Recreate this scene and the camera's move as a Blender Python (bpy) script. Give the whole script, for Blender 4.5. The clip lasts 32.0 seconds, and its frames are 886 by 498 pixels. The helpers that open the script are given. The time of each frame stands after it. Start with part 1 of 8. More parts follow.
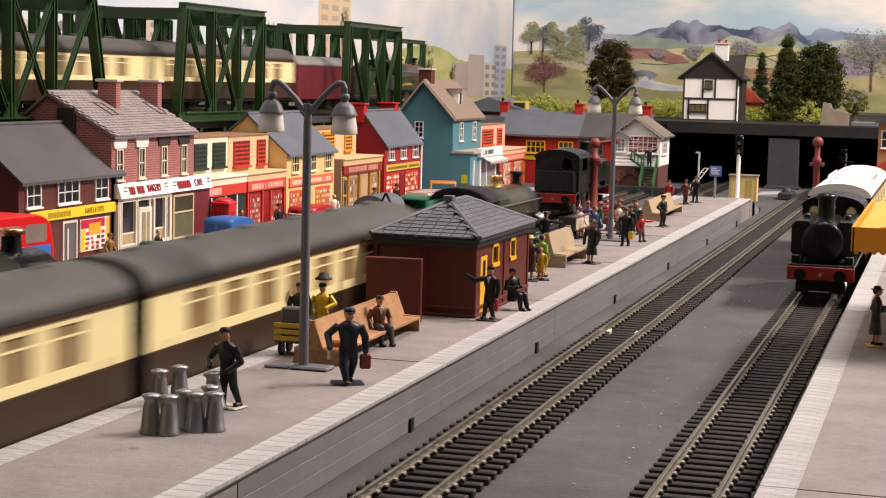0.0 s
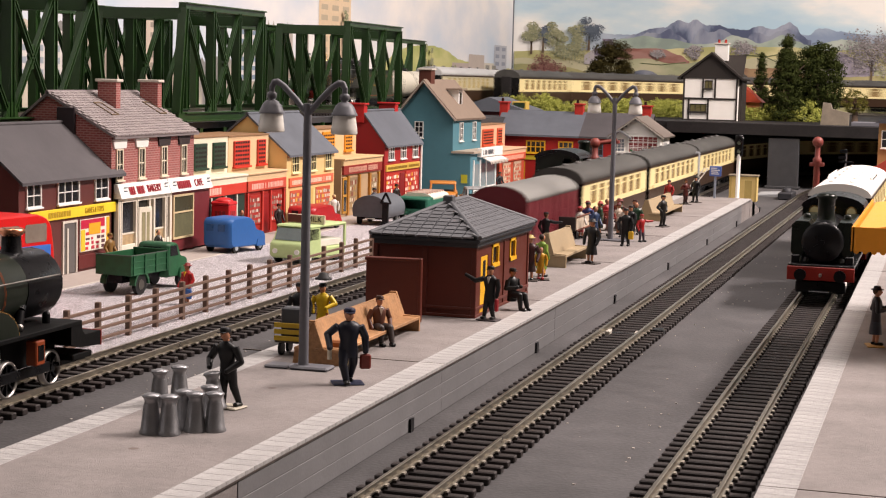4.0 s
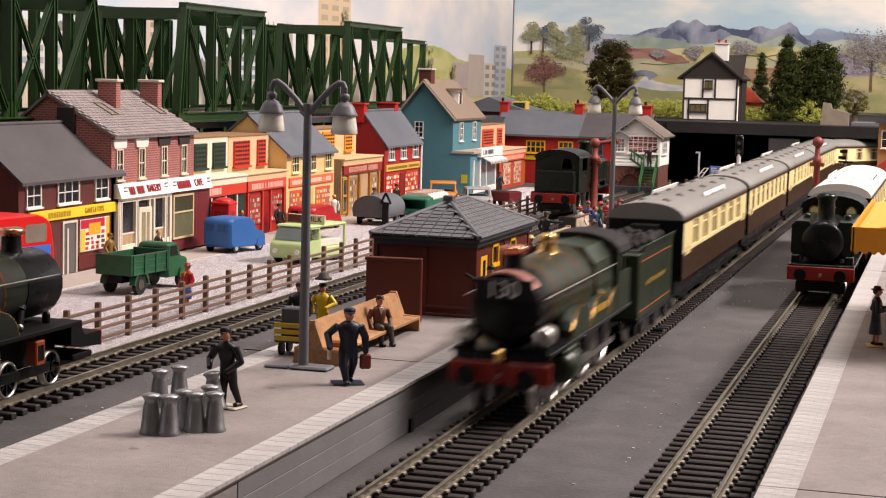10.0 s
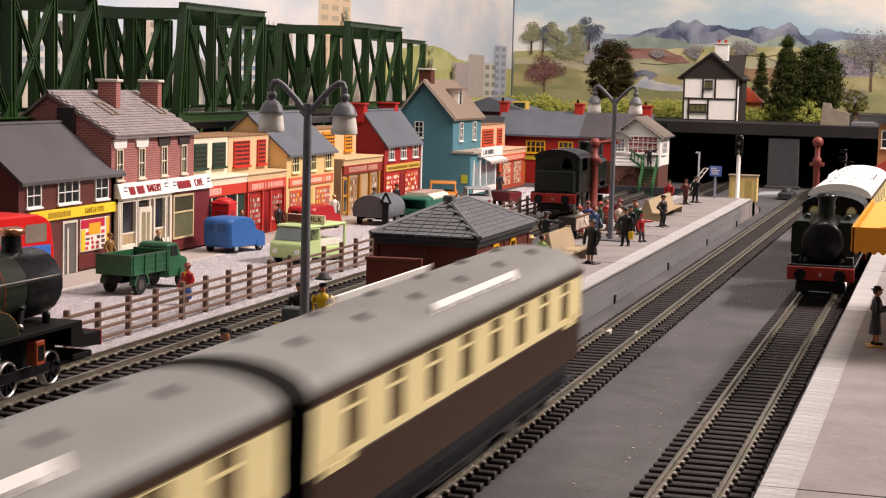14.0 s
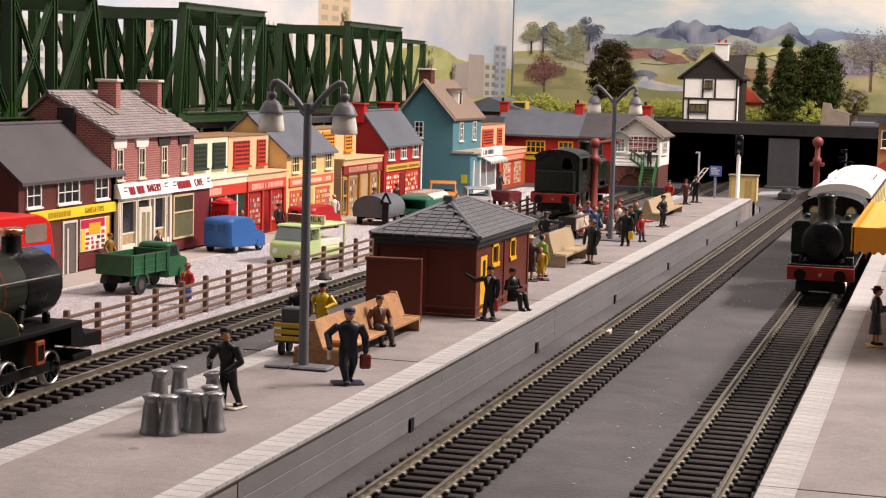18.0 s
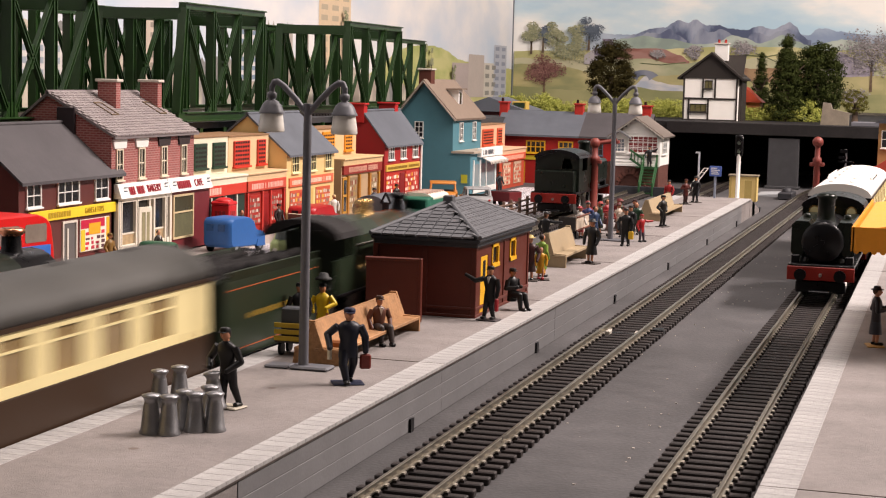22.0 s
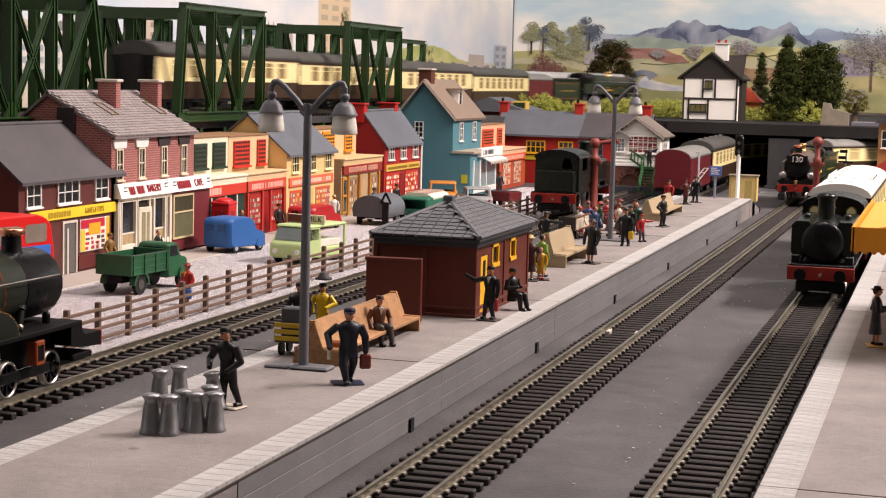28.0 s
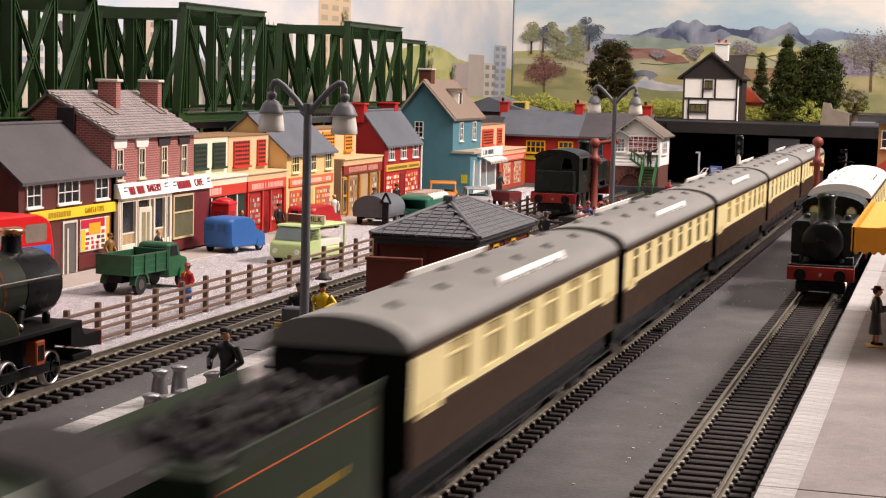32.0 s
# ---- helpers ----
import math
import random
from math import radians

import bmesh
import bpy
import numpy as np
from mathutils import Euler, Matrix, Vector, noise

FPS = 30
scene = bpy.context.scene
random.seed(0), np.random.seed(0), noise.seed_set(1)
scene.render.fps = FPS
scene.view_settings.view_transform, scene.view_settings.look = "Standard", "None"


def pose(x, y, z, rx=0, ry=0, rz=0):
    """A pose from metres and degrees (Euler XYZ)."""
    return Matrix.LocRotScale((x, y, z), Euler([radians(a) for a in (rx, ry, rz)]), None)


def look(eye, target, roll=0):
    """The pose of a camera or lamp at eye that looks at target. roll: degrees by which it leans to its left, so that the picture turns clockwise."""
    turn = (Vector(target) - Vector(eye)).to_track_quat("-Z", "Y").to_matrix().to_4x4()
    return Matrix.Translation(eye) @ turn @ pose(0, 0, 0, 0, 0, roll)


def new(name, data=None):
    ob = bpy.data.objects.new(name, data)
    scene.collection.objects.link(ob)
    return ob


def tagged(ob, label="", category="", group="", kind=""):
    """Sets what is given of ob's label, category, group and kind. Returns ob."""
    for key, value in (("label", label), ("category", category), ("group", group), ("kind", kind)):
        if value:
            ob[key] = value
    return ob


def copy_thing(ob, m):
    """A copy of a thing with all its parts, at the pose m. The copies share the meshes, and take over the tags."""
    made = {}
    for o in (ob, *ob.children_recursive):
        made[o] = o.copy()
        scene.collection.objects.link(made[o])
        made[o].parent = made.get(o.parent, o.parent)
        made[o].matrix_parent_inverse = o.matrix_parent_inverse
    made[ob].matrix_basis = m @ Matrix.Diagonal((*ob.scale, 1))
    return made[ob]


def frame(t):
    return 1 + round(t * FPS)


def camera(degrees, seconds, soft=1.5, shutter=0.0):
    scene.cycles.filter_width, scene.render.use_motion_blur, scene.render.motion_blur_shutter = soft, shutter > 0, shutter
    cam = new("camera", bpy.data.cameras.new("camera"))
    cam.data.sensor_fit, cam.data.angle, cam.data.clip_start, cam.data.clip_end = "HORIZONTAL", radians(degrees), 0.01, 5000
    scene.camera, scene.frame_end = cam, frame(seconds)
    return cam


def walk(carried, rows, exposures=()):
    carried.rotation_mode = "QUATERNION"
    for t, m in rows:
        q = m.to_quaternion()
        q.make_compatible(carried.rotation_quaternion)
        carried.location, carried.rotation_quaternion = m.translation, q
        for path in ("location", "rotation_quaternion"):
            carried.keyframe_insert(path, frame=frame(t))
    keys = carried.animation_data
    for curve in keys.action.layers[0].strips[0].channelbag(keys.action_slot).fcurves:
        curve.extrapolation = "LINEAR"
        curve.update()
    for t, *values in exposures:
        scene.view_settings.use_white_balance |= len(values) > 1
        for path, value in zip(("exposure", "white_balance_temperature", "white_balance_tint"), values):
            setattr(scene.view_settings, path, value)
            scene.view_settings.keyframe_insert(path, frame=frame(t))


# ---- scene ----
# A model railway at its true size (gauge 16.5 mm). Lengths in the helpers are in centimetres.
CM = 0.01
cam = camera(29.2, 32.0, soft=1.15, shutter=0.95)
EYE = (0.0, 0.0, 0.109184)
AHEAD = (EYE[0] - 0.281746, EYE[1] + 0.954239, EYE[2] - 0.100231)
walk(cam, [(0.0, look(EYE, AHEAD, 1.478)), (32.0, look(EYE, AHEAD, 1.478))],
     exposures=[(0.0, 0.0), (11.0, 0.0), (13.0, -0.17), (14.0, -0.1), (15.5, 0.0), (32.0, 0.0)])

# ---- light: one main light over the railway room, all unseen, and two added fills ----
scene.view_settings.exposure = 0.0
world = bpy.data.worlds.new("room_air")
world.use_nodes = True
world.node_tree.nodes["Background"].inputs[0].default_value = (0.9, 0.93, 1.0, 1)
world.node_tree.nodes["Background"].inputs[1].default_value = 0.004
scene.world = world


def add_overhead_light(x, y, z, sx, sy, power, colour):
    data = bpy.data.lights.new("overhead_light", "AREA")
    data.shape, data.size, data.size_y = "RECTANGLE", sx, sy
    data.energy, data.color = power, colour
    ob = new("overhead_light", data)
    ob.location = (x, y, z)
    return ob


# main light, unseen; its place follows from where shadows fall
add_overhead_light(1.0, 1.4, 1.36, 0.2, 0.9, 92, (1.0, 0.865, 0.815))
# weak fill added over the left foreground, no fixture known there
add_overhead_light(-0.35, 0.3, 1.36, 0.25, 0.9, 6.0, (1.0, 0.865, 0.815))
# fill added to brighten walls that face the camera, no fixture known
add_overhead_light(0.0, 1.0, 1.36, 0.25, 0.7, 11, (1.0, 0.865, 0.815))
# ---- materials ----
def mat(name, colour, rough=0.55, var=0.18, scale=250, bump=0.15, metal=0.0, fine=0.5, rnd=0.0, spec=0.4, coat=0.0, stain=0.0):
    """A surface of one base colour with grain at two sizes and a fine relief. scale: grains in a metre."""
    m = bpy.data.materials.new(name)
    m.use_nodes = True
    nt = m.node_tree
    n, l = nt.nodes, nt.links
    p = n["Principled BSDF"]
    p.inputs["Metallic"].default_value = metal
    p.inputs["Specular IOR Level"].default_value = spec
    p.inputs["Coat Weight"].default_value = coat
    tc = n.new("ShaderNodeTexCoord")
    a = n.new("ShaderNodeTexNoise")
    a.inputs["Scale"].default_value, a.inputs["Detail"].default_value = scale, 3
    b = n.new("ShaderNodeTexNoise")
    b.inputs["Scale"].default_value, b.inputs["Detail"].default_value = scale * 7, 2
    l.new(tc.outputs["Object"], a.inputs["Vector"])
    l.new(tc.outputs["Object"], b.inputs["Vector"])
    mix = n.new("ShaderNodeMath")
    mix.operation = "MULTIPLY_ADD"
    l.new(b.outputs["Fac"], mix.inputs[0])
    mix.inputs[1].default_value = fine
    l.new(a.outputs["Fac"], mix.inputs[2])
    ramp = n.new("ShaderNodeMapRange")
    ramp.inputs["From Min"].default_value, ramp.inputs["From Max"].default_value = 0.3, 0.7 + fine
    ramp.inputs["To Min"].default_value, ramp.inputs["To Max"].default_value = 1 - var, 1 + var
    l.new(mix.outputs[0], ramp.inputs["Value"])
    out = ramp.outputs[0]
    if rnd:
        oi = n.new("ShaderNodeObjectInfo")
        r2 = n.new("ShaderNodeMapRange")
        r2.inputs["To Min"].default_value, r2.inputs["To Max"].default_value = 1 - rnd, 1 + rnd
        l.new(oi.outputs["Random"], r2.inputs["Value"])
        mu = n.new("ShaderNodeMath")
        mu.operation = "MULTIPLY"
        l.new(out, mu.inputs[0])
        l.new(r2.outputs[0], mu.inputs[1])
        out = mu.outputs[0]
    if stain:
        s = n.new("ShaderNodeTexNoise")
        s.inputs["Scale"].default_value, s.inputs["Detail"].default_value = scale * 0.12, 5
        l.new(tc.outputs["Object"], s.inputs["Vector"])
        r3 = n.new("ShaderNodeMapRange")
        r3.inputs["From Min"].default_value, r3.inputs["From Max"].default_value = 0.3, 0.7
        r3.inputs["To Min"].default_value, r3.inputs["To Max"].default_value = 1 - stain, 1 + stain
        l.new(s.outputs["Fac"], r3.inputs["Value"])
        mu = n.new("ShaderNodeMath")
        mu.operation = "MULTIPLY"
        l.new(out, mu.inputs[0])
        l.new(r3.outputs[0], mu.inputs[1])
        out = mu.outputs[0]
    vm = n.new("ShaderNodeVectorMath")
    vm.operation = "SCALE"
    vm.inputs[0].default_value = colour[:3]
    l.new(out, vm.inputs["Scale"])
    l.new(vm.outputs[0], p.inputs["Base Color"])
    rr = n.new("ShaderNodeMapRange")
    rr.inputs["To Min"].default_value, rr.inputs["To Max"].default_value = max(rough - 0.12, 0.04), min(rough + 0.12, 1)
    l.new(a.outputs["Fac"], rr.inputs["Value"])
    l.new(rr.outputs[0], p.inputs["Roughness"])
    if bump:
        bp = n.new("ShaderNodeBump")
        bp.inputs["Strength"].default_value, bp.inputs["Distance"].default_value = bump, 0.0006
        l.new(mix.outputs[0], bp.inputs["Height"])
        l.new(bp.outputs[0], p.inputs["Normal"])
    return m


def hexc(h):
    """A base colour from the display colour rrggbb."""
    v = [int(h[i:i + 2], 16) / 255 for i in (0, 2, 4)]
    return tuple(c / 12.92 if c <= 0.04045 else ((c + 0.055) / 1.055) ** 2.4 for c in v)


_plain = {}


def plain(h, rough=0.5, **k):
    """A painted plastic or enamel of the display colour h, made once."""
    key = (h, rough, *sorted(k.items()))
    if key not in _plain:
        _plain[key] = mat("paint_" + h, hexc(h), rough, **{"var": 0.08, "scale": 300, "bump": 0.05, **k})
    return _plain[key]


# ---- mesh building ----
class Build:
    """Gathers faces in centimetres, each with its material."""

    def __init__(self, material=None):
        self.v, self.f, self.mi, self.sm, self.mats = [], [], [], [], []
        self.cur = 0
        if material:
            self.use(material)

    def use(self, material):
        if material not in self.mats:
            self.mats.append(material)
        self.cur = self.mats.index(material)
        return self

    def face(self, pts, smooth=False):
        k = len(self.v)
        self.v.extend(pts)
        self.f.append(tuple(range(k, k + len(pts))))
        self.mi.append(self.cur)
        self.sm.append(smooth)

    def mesh_in(self, pts, faces, smooth=False):
        k = len(self.v)
        self.v.extend(pts)
        for q in faces:
            self.f.append(tuple(k + i for i in q))
            self.mi.append(self.cur)
            self.sm.append(smooth)

    def box(self, x0, y0, z0, x1, y1, z1, c=0.0):
        if x0 > x1: x0, x1 = x1, x0
        if y0 > y1: y0, y1 = y1, y0
        if z0 > z1: z0, z1 = z1, z0
        if c <= 0:
            p = [(x, y, z) for x in (x0, x1) for y in (y0, y1) for z in (z0, z1)]
            self.mesh_in(p, [(0, 1, 3, 2), (4, 6, 7, 5), (0, 4, 5, 1), (2, 3, 7, 6), (0, 2, 6, 4), (1, 5, 7, 3)])
            return self
        c = min(c, (x1 - x0) * 0.45, (y1 - y0) * 0.45, (z1 - z0) * 0.45)
        p, idx = [], {}
        for sx in (0, 1):
            for sy in (0, 1):
                for sz in (0, 1):
                    X, Y, Z = (x0, x1)[sx], (y0, y1)[sy], (z0, z1)[sz]
                    a, b, d = c * (1 - 2 * sx), c * (1 - 2 * sy), c * (1 - 2 * sz)
                    for ax, q in enumerate(((X, Y + b, Z + d), (X + a, Y, Z + d), (X + a, Y + b, Z))):
                        idx[sx, sy, sz, ax] = len(p)
                        p.append(q)
        fs = []
        for s in (0, 1):
            fs.append(tuple(idx[s, i, j, 0] for i, j in (((0, 0), (0, 1), (1, 1), (1, 0)) if s == 0 else ((0, 0), (1, 0), (1, 1), (0, 1)))))
            fs.append(tuple(idx[i, s, j, 1] for i, j in (((0, 0), (1, 0), (1, 1), (0, 1)) if s == 0 else ((0, 0), (0, 1), (1, 1), (1, 0)))))
            fs.append(tuple(idx[i, j, s, 2] for i, j in (((0, 0), (0, 1), (1, 1), (1, 0)) if s == 0 else ((0, 0), (1, 0), (1, 1), (0, 1)))))
        for i in (0, 1):
            for j in (0, 1):
                fs.append((idx[0, i, j, 1], idx[1, i, j, 1], idx[1, i, j, 2], idx[0, i, j, 2]))
                fs.append((idx[i, 0, j, 0], idx[i, 1, j, 0], idx[i, 1, j, 2], idx[i, 0, j, 2]))
                fs.append((idx[i, j, 0, 0], idx[i, j, 1, 0], idx[i, j, 1, 1], idx[i, j, 0, 1]))
        for i in (0, 1):
            for j in (0, 1):
                for k in (0, 1):
                    fs.append(tuple(idx[i, j, k, a] for a in (0, 1, 2)))
        self.mesh_in(p, fs)
        return self

    def cyl(self, p0, p1, r0, r1=None, n=10, caps=True):
        r1 = r0 if r1 is None else r1
        a, b = Vector(p0), Vector(p1)
        d = (b - a).normalized()
        u = d.orthogonal().normalized()
        w = d.cross(u)
        pts, fs = [], []
        for i in range(n):
            t = 2 * math.pi * i / n
            o = u * math.cos(t) + w * math.sin(t)
            pts += [tuple(a + o * r0), tuple(b + o * r1)]
        for i in range(n):
            j = (i + 1) % n
            fs.append((2 * i, 2 * j, 2 * j + 1, 2 * i + 1))
        self.mesh_in(pts, fs, True)
        if caps:
            self.face([pts[2 * i] for i in range(n)][::-1])
            self.face([pts[2 * i + 1] for i in range(n)])
        return self

    def lathe(self, prof, centre=(0, 0, 0), n=12, axis="z"):
        """prof: (radius, height) pairs turned round an axis through centre."""
        pts, fs = [], []
        for r, h in prof:
            for i in range(n):
                t = 2 * math.pi * i / n
                a, b = r * math.cos(t), r * math.sin(t)
                q = {"z": (a, b, h), "y": (b, h, a), "x": (h, a, b)}[axis]
                pts.append(tuple(centre[k] + q[k] for k in range(3)))
        for j in range(len(prof) - 1):
            for i in range(n):
                k = (i + 1) % n
                fs.append((j * n + i, j * n + k, (j + 1) * n + k, (j + 1) * n + i))
        self.mesh_in(pts, fs, True)
        self.face(pts[:n][::-1])
        self.face(pts[-n:])
        return self

    def prism(self, poly, axis, a0, a1, smooth=False):
        """A polygon swept along an axis. poly: points in the other two axes, in the order x, y, z."""
        def at(q, a):
            return {"x": (a, q[0], q[1]), "y": (q[0], a, q[1]), "z": (q[0], q[1], a)}[axis]
        n = len(poly)
        p = [at(q, a0) for q in poly] + [at(q, a1) for q in poly]
        self.mesh_in(p, [(i, (i + 1) % n, n + (i + 1) % n, n + i) for i in range(n)], smooth)
        self.face(p[:n][::-1])
        self.face(p[n:])
        return self

    def ball(self, c, rx, ry=None, rz=None, n=10, m=6):
        ry, rz = ry or rx, rz or rx
        pts, fs = [], []
        for j in range(m + 1):
            f = math.pi * (j / m - 0.5)
            for i in range(n):
                t = 2 * math.pi * i / n
                pts.append((c[0] + rx * math.cos(f) * math.cos(t), c[1] + ry * math.cos(f) * math.sin(t), c[2] + rz * math.sin(f)))
        for j in range(m):
            for i in range(n):
                k = (i + 1) % n
                fs.append((j * n + i, j * n + k, (j + 1) * n + k, (j + 1) * n + i))
        self.mesh_in(pts, fs, True)
        return self

    def bar(self, p0, p1, w, h=None, up=(0, 0, 1)):
        """A square bar from point to point."""
        h = h or w
        a, b = Vector(p0), Vector(p1)
        d = (b - a).normalized()
        s = d.cross(Vector(up))
        s = (s if s.length > 1e-4 else d.orthogonal()).normalized()
        u = s.cross(d)
        p = [tuple(e + s * (w / 2 * i) + u * (h / 2 * j)) for e in (a, b) for i, j in ((-1, -1), (1, -1), (1, 1), (-1, 1))]
        self.mesh_in(p, [(0, 3, 2, 1), (4, 5, 6, 7), (0, 1, 5, 4), (1, 2, 6, 5), (2, 3, 7, 6), (3, 0, 4, 7)])
        return self

    def data(self, name):
        me = bpy.data.meshes.new(name)
        me.from_pydata([(x * CM, y * CM, z * CM) for x, y, z in self.v], [], self.f)
        for m in self.mats:
            me.materials.append(m)
        me.polygons.foreach_set("material_index", self.mi)
        me.polygons.foreach_set("use_smooth", self.sm)
        me.update()
        bm = bmesh.new()
        bm.from_mesh(me)
        bmesh.ops.recalc_face_normals(bm, faces=bm.faces)
        bm.to_mesh(me)
        bm.free()
        return me


def part(name, b, parent=None, label="", at=None, turn=0.0):
    """One mesh object of what b holds (a Build or a mesh), under its thing. at: its place in centimetres."""
    ob = new(name, b if isinstance(b, bpy.types.Mesh) else b.data(name))
    if parent:
        ob.parent = parent
    if at:
        ob.matrix_basis = pose(at[0] * CM, at[1] * CM, at[2] * CM, 0, 0, turn)
    if label:
        tagged(ob, label)
    return ob


def thing(name, at, label, category, group="", kind="", turn=0.0):
    """An empty at a thing's base, in centimetres."""
    ob = new(name)
    ob.empty_display_size = 0.01
    ob.matrix_basis = pose(at[0] * CM, at[1] * CM, at[2] * CM, 0, 0, turn)
    return tagged(ob, label, category, group, kind)


def solid(name, b, label, category, at=(0, 0, 0), group="", kind="", turn=0.0):
    """A thing of one mesh."""
    return tagged(part(name, b, None, "", at, turn), label, category, group, kind)


def words(text, size, material, at, turn, parent, name="lettering", squeeze=1.0, thick=0.01):
    """Raised letters; size in centimetres, turn in degrees (rx, ry, rz)."""
    cu = bpy.data.curves.new(name, "FONT")
    cu.body, cu.size, cu.extrude = text, size * CM, thick * CM
    cu.align_x, cu.align_y = "CENTER", "CENTER"
    tmp = bpy.data.objects.new("tmp", cu)
    me = bpy.data.meshes.new_from_object(tmp)
    bpy.data.objects.remove(tmp)
    me.materials.clear()
    me.materials.append(material)
    ob = new(name, me)
    ob.parent = parent
    ob.matrix_basis = pose(at[0] * CM, at[1] * CM, at[2] * CM, *turn) @ Matrix.Diagonal((squeeze, 1, 1, 1))
    return ob
GREY_BOARD = mat("board_grey", (0.066, 0.0625, 0.064), 0.7, 0.45, 90, 0.3, fine=1.0, stain=0.34)
STREET = mat("street_grit", (0.64, 0.60, 0.625), 0.9, 2.1, 1100, 1.0, fine=1.8, stain=.08)
PAVING = mat("paving", (0.36, 0.31, 0.28), 0.85, 0.15, 200, 0.3)
PLATFORM = mat("platform_top", (0.222, 0.198, 0.189), 0.85, 0.28, 420, 0.5, fine=1.0, stain=0.14)
SLAB_WHITE = mat("slab_white", (0.365, 0.353, 0.345), 0.8, 0.35, 260, 0.3, fine=1.0, rnd=0.07, stain=0.22)
STONE_GREY = mat("platform_side", (0.155, 0.152, 0.155), 0.65, 0.14, 120, 0.2, rnd=0.05, stain=0.12)
COPING = mat("coping_brown", (0.085, 0.066, 0.058), 0.6, 0.15, 150, 0.2)
RAIL = mat("nickel_rail", (0.44, 0.40, 0.33), 0.32, 0.12, 150, 0.05, metal=1.0)
RAIL_CHAIR = mat("bright_chair", (0.50, 0.46, 0.39), 0.45, 0.2, 300, 0.05, metal=0.7)
SLEEPER = mat("sleeper_plastic", (0.020, 0.014, 0.013), 0.6, 0.35, 250, 0.3, rnd=0.25)
BLACK = mat("black_paint", (0.005, 0.005, 0.006), 0.3, 0.3, 200, 0.1, spec=0.2)
MATT_BLACK = mat("tunnel_black", (0.021, 0.019, 0.019), 0.7, 0.4, 60, 0.2, spec=0.16, stain=.2)
DARK_GREY = mat("dark_grey", (0.045, 0.045, 0.048), 0.6, 0.25, 150, 0.2)
ROOF_GREY = mat("coach_roof_grey", (0.188, 0.183, 0.171), 0.5, 0.12, 60, 0.1, stain=0.15)
VENT = mat("vent_grey", (0.11, 0.105, 0.10), 0.5, 0.12, 60, 0.1)
ROOF_DARK = mat("coach_roof_dark", (0.064, 0.062, 0.057), 0.6, 0.3, 80, 0.2, stain=0.25, spec=0.25)
CREAM = mat("coach_cream", (0.82, 0.70, 0.36), 0.38, 0.05, 200, 0.03)
CHOC = mat("coach_chocolate", (0.042, 0.023, 0.013), 0.4, 0.10, 200, 0.05, spec=0.2)
MAROON = mat("van_maroon", (0.12, 0.012, 0.018), 0.42, 0.15, 150, 0.08)
LOCO_GREEN = mat("loco_green", (0.017, 0.027, 0.014), 0.35, 0.15, 180, 0.05)
RED_BEAM = plain("861e15", 0.45)
ORANGE_LINE = plain("b0582a", 0.5)
BRASS = mat("brass", (0.75, 0.48, 0.18), 0.25, 0.1, 200, 0.03, metal=1.0)
COPPER = mat("copper", (0.65, 0.28, 0.16), 0.28, 0.1, 200, 0.03, metal=1.0)
STEEL = mat("wheel_steel", (0.45, 0.43, 0.40), 0.35, 0.15, 200, 0.05, metal=1.0)
WHITE = mat("white_paint", (0.78, 0.76, 0.72), 0.55, 0.06, 200, 0.06)
GLASS_DARK = mat("dark_glazing", (0.018, 0.019, 0.022), 0.12, 0.2, 80, 0.0, spec=0.6)
GLASS_BROWN = mat("coach_window_dark", (0.085, 0.05, 0.026), 0.15, 0.3, 40, 0.0, spec=0.6)
GLASS_PALE = mat("coach_window_pale", (0.52, 0.42, 0.2), 0.15, 0.2, 40, 0.0, spec=0.6)
GLASS_TAN = mat("coach_window", (0.26, 0.18, 0.08), 0.15, 0.3, 40, 0.0, spec=0.6)
BRIDGE_GREEN = mat("bridge_green", (0.017, 0.046, 0.011), 0.33, 0.18, 120, 0.1)
LAMP_GREY = mat("lamp_grey", (0.125, 0.125, 0.14), 0.5, 0.12, 200, 0.1)
CHURN = mat("churn_pewter", (0.27, 0.27, 0.28), 0.4, 0.2, 300, 0.1, metal=0.75)
BRICK_DARK = mat("brown_red", (0.105, 0.018, 0.009), 0.5, 0.15, 200, 0.15)
SLATE = mat("slate_grey", (0.105, 0.107, 0.116), 0.6, 0.22, 220, 0.25, rnd=0.12)
YELLOW = plain("e8b020", 0.45)
WOOD_BENCH = mat("bench_wood", (0.36, 0.19, 0.085), 0.55, 0.6, 120, 0.3, fine=.8, stain=.25)
WALL_PAINT = mat("room_wall", (0.20, 0.19, 0.18), 0.9, 0.05, 20, 0.1)
# ---- the room, the baseboard and the decks ----
b = Build(WALL_PAINT)
b.box(-95, -215, -96, 165, 300, -95)
solid("floor", b, "plain grey floor of the railway room", "floor", kind="structure")
b = Build(plain("a8a49c", 0.9))
b.box(-95, -215, 140, 165, 300, 143)
solid("ceiling", b, "white painted ceiling of the railway room", "ceiling", kind="structure")
for nm, q in (("wall_west", (-95, -215, -95, -72, 300, 140)), ("wall_east", (150, -215, -95, 165, 300, 140)),
              ("wall_south", (-72, -215, -95, 150, -200, 140)), ("wall_north", (-72, 280.6, -95, 150, 300, 140))):
    solid(nm, Build(WALL_PAINT).box(*q), "plain painted wall of the railway room", "wall", kind="structure")
solid("ground", Build(GREY_BOARD).box(-71.4, -160, -2, 130, 280, 0), "grey painted baseboard of the model railway", "baseboard", kind="structure")

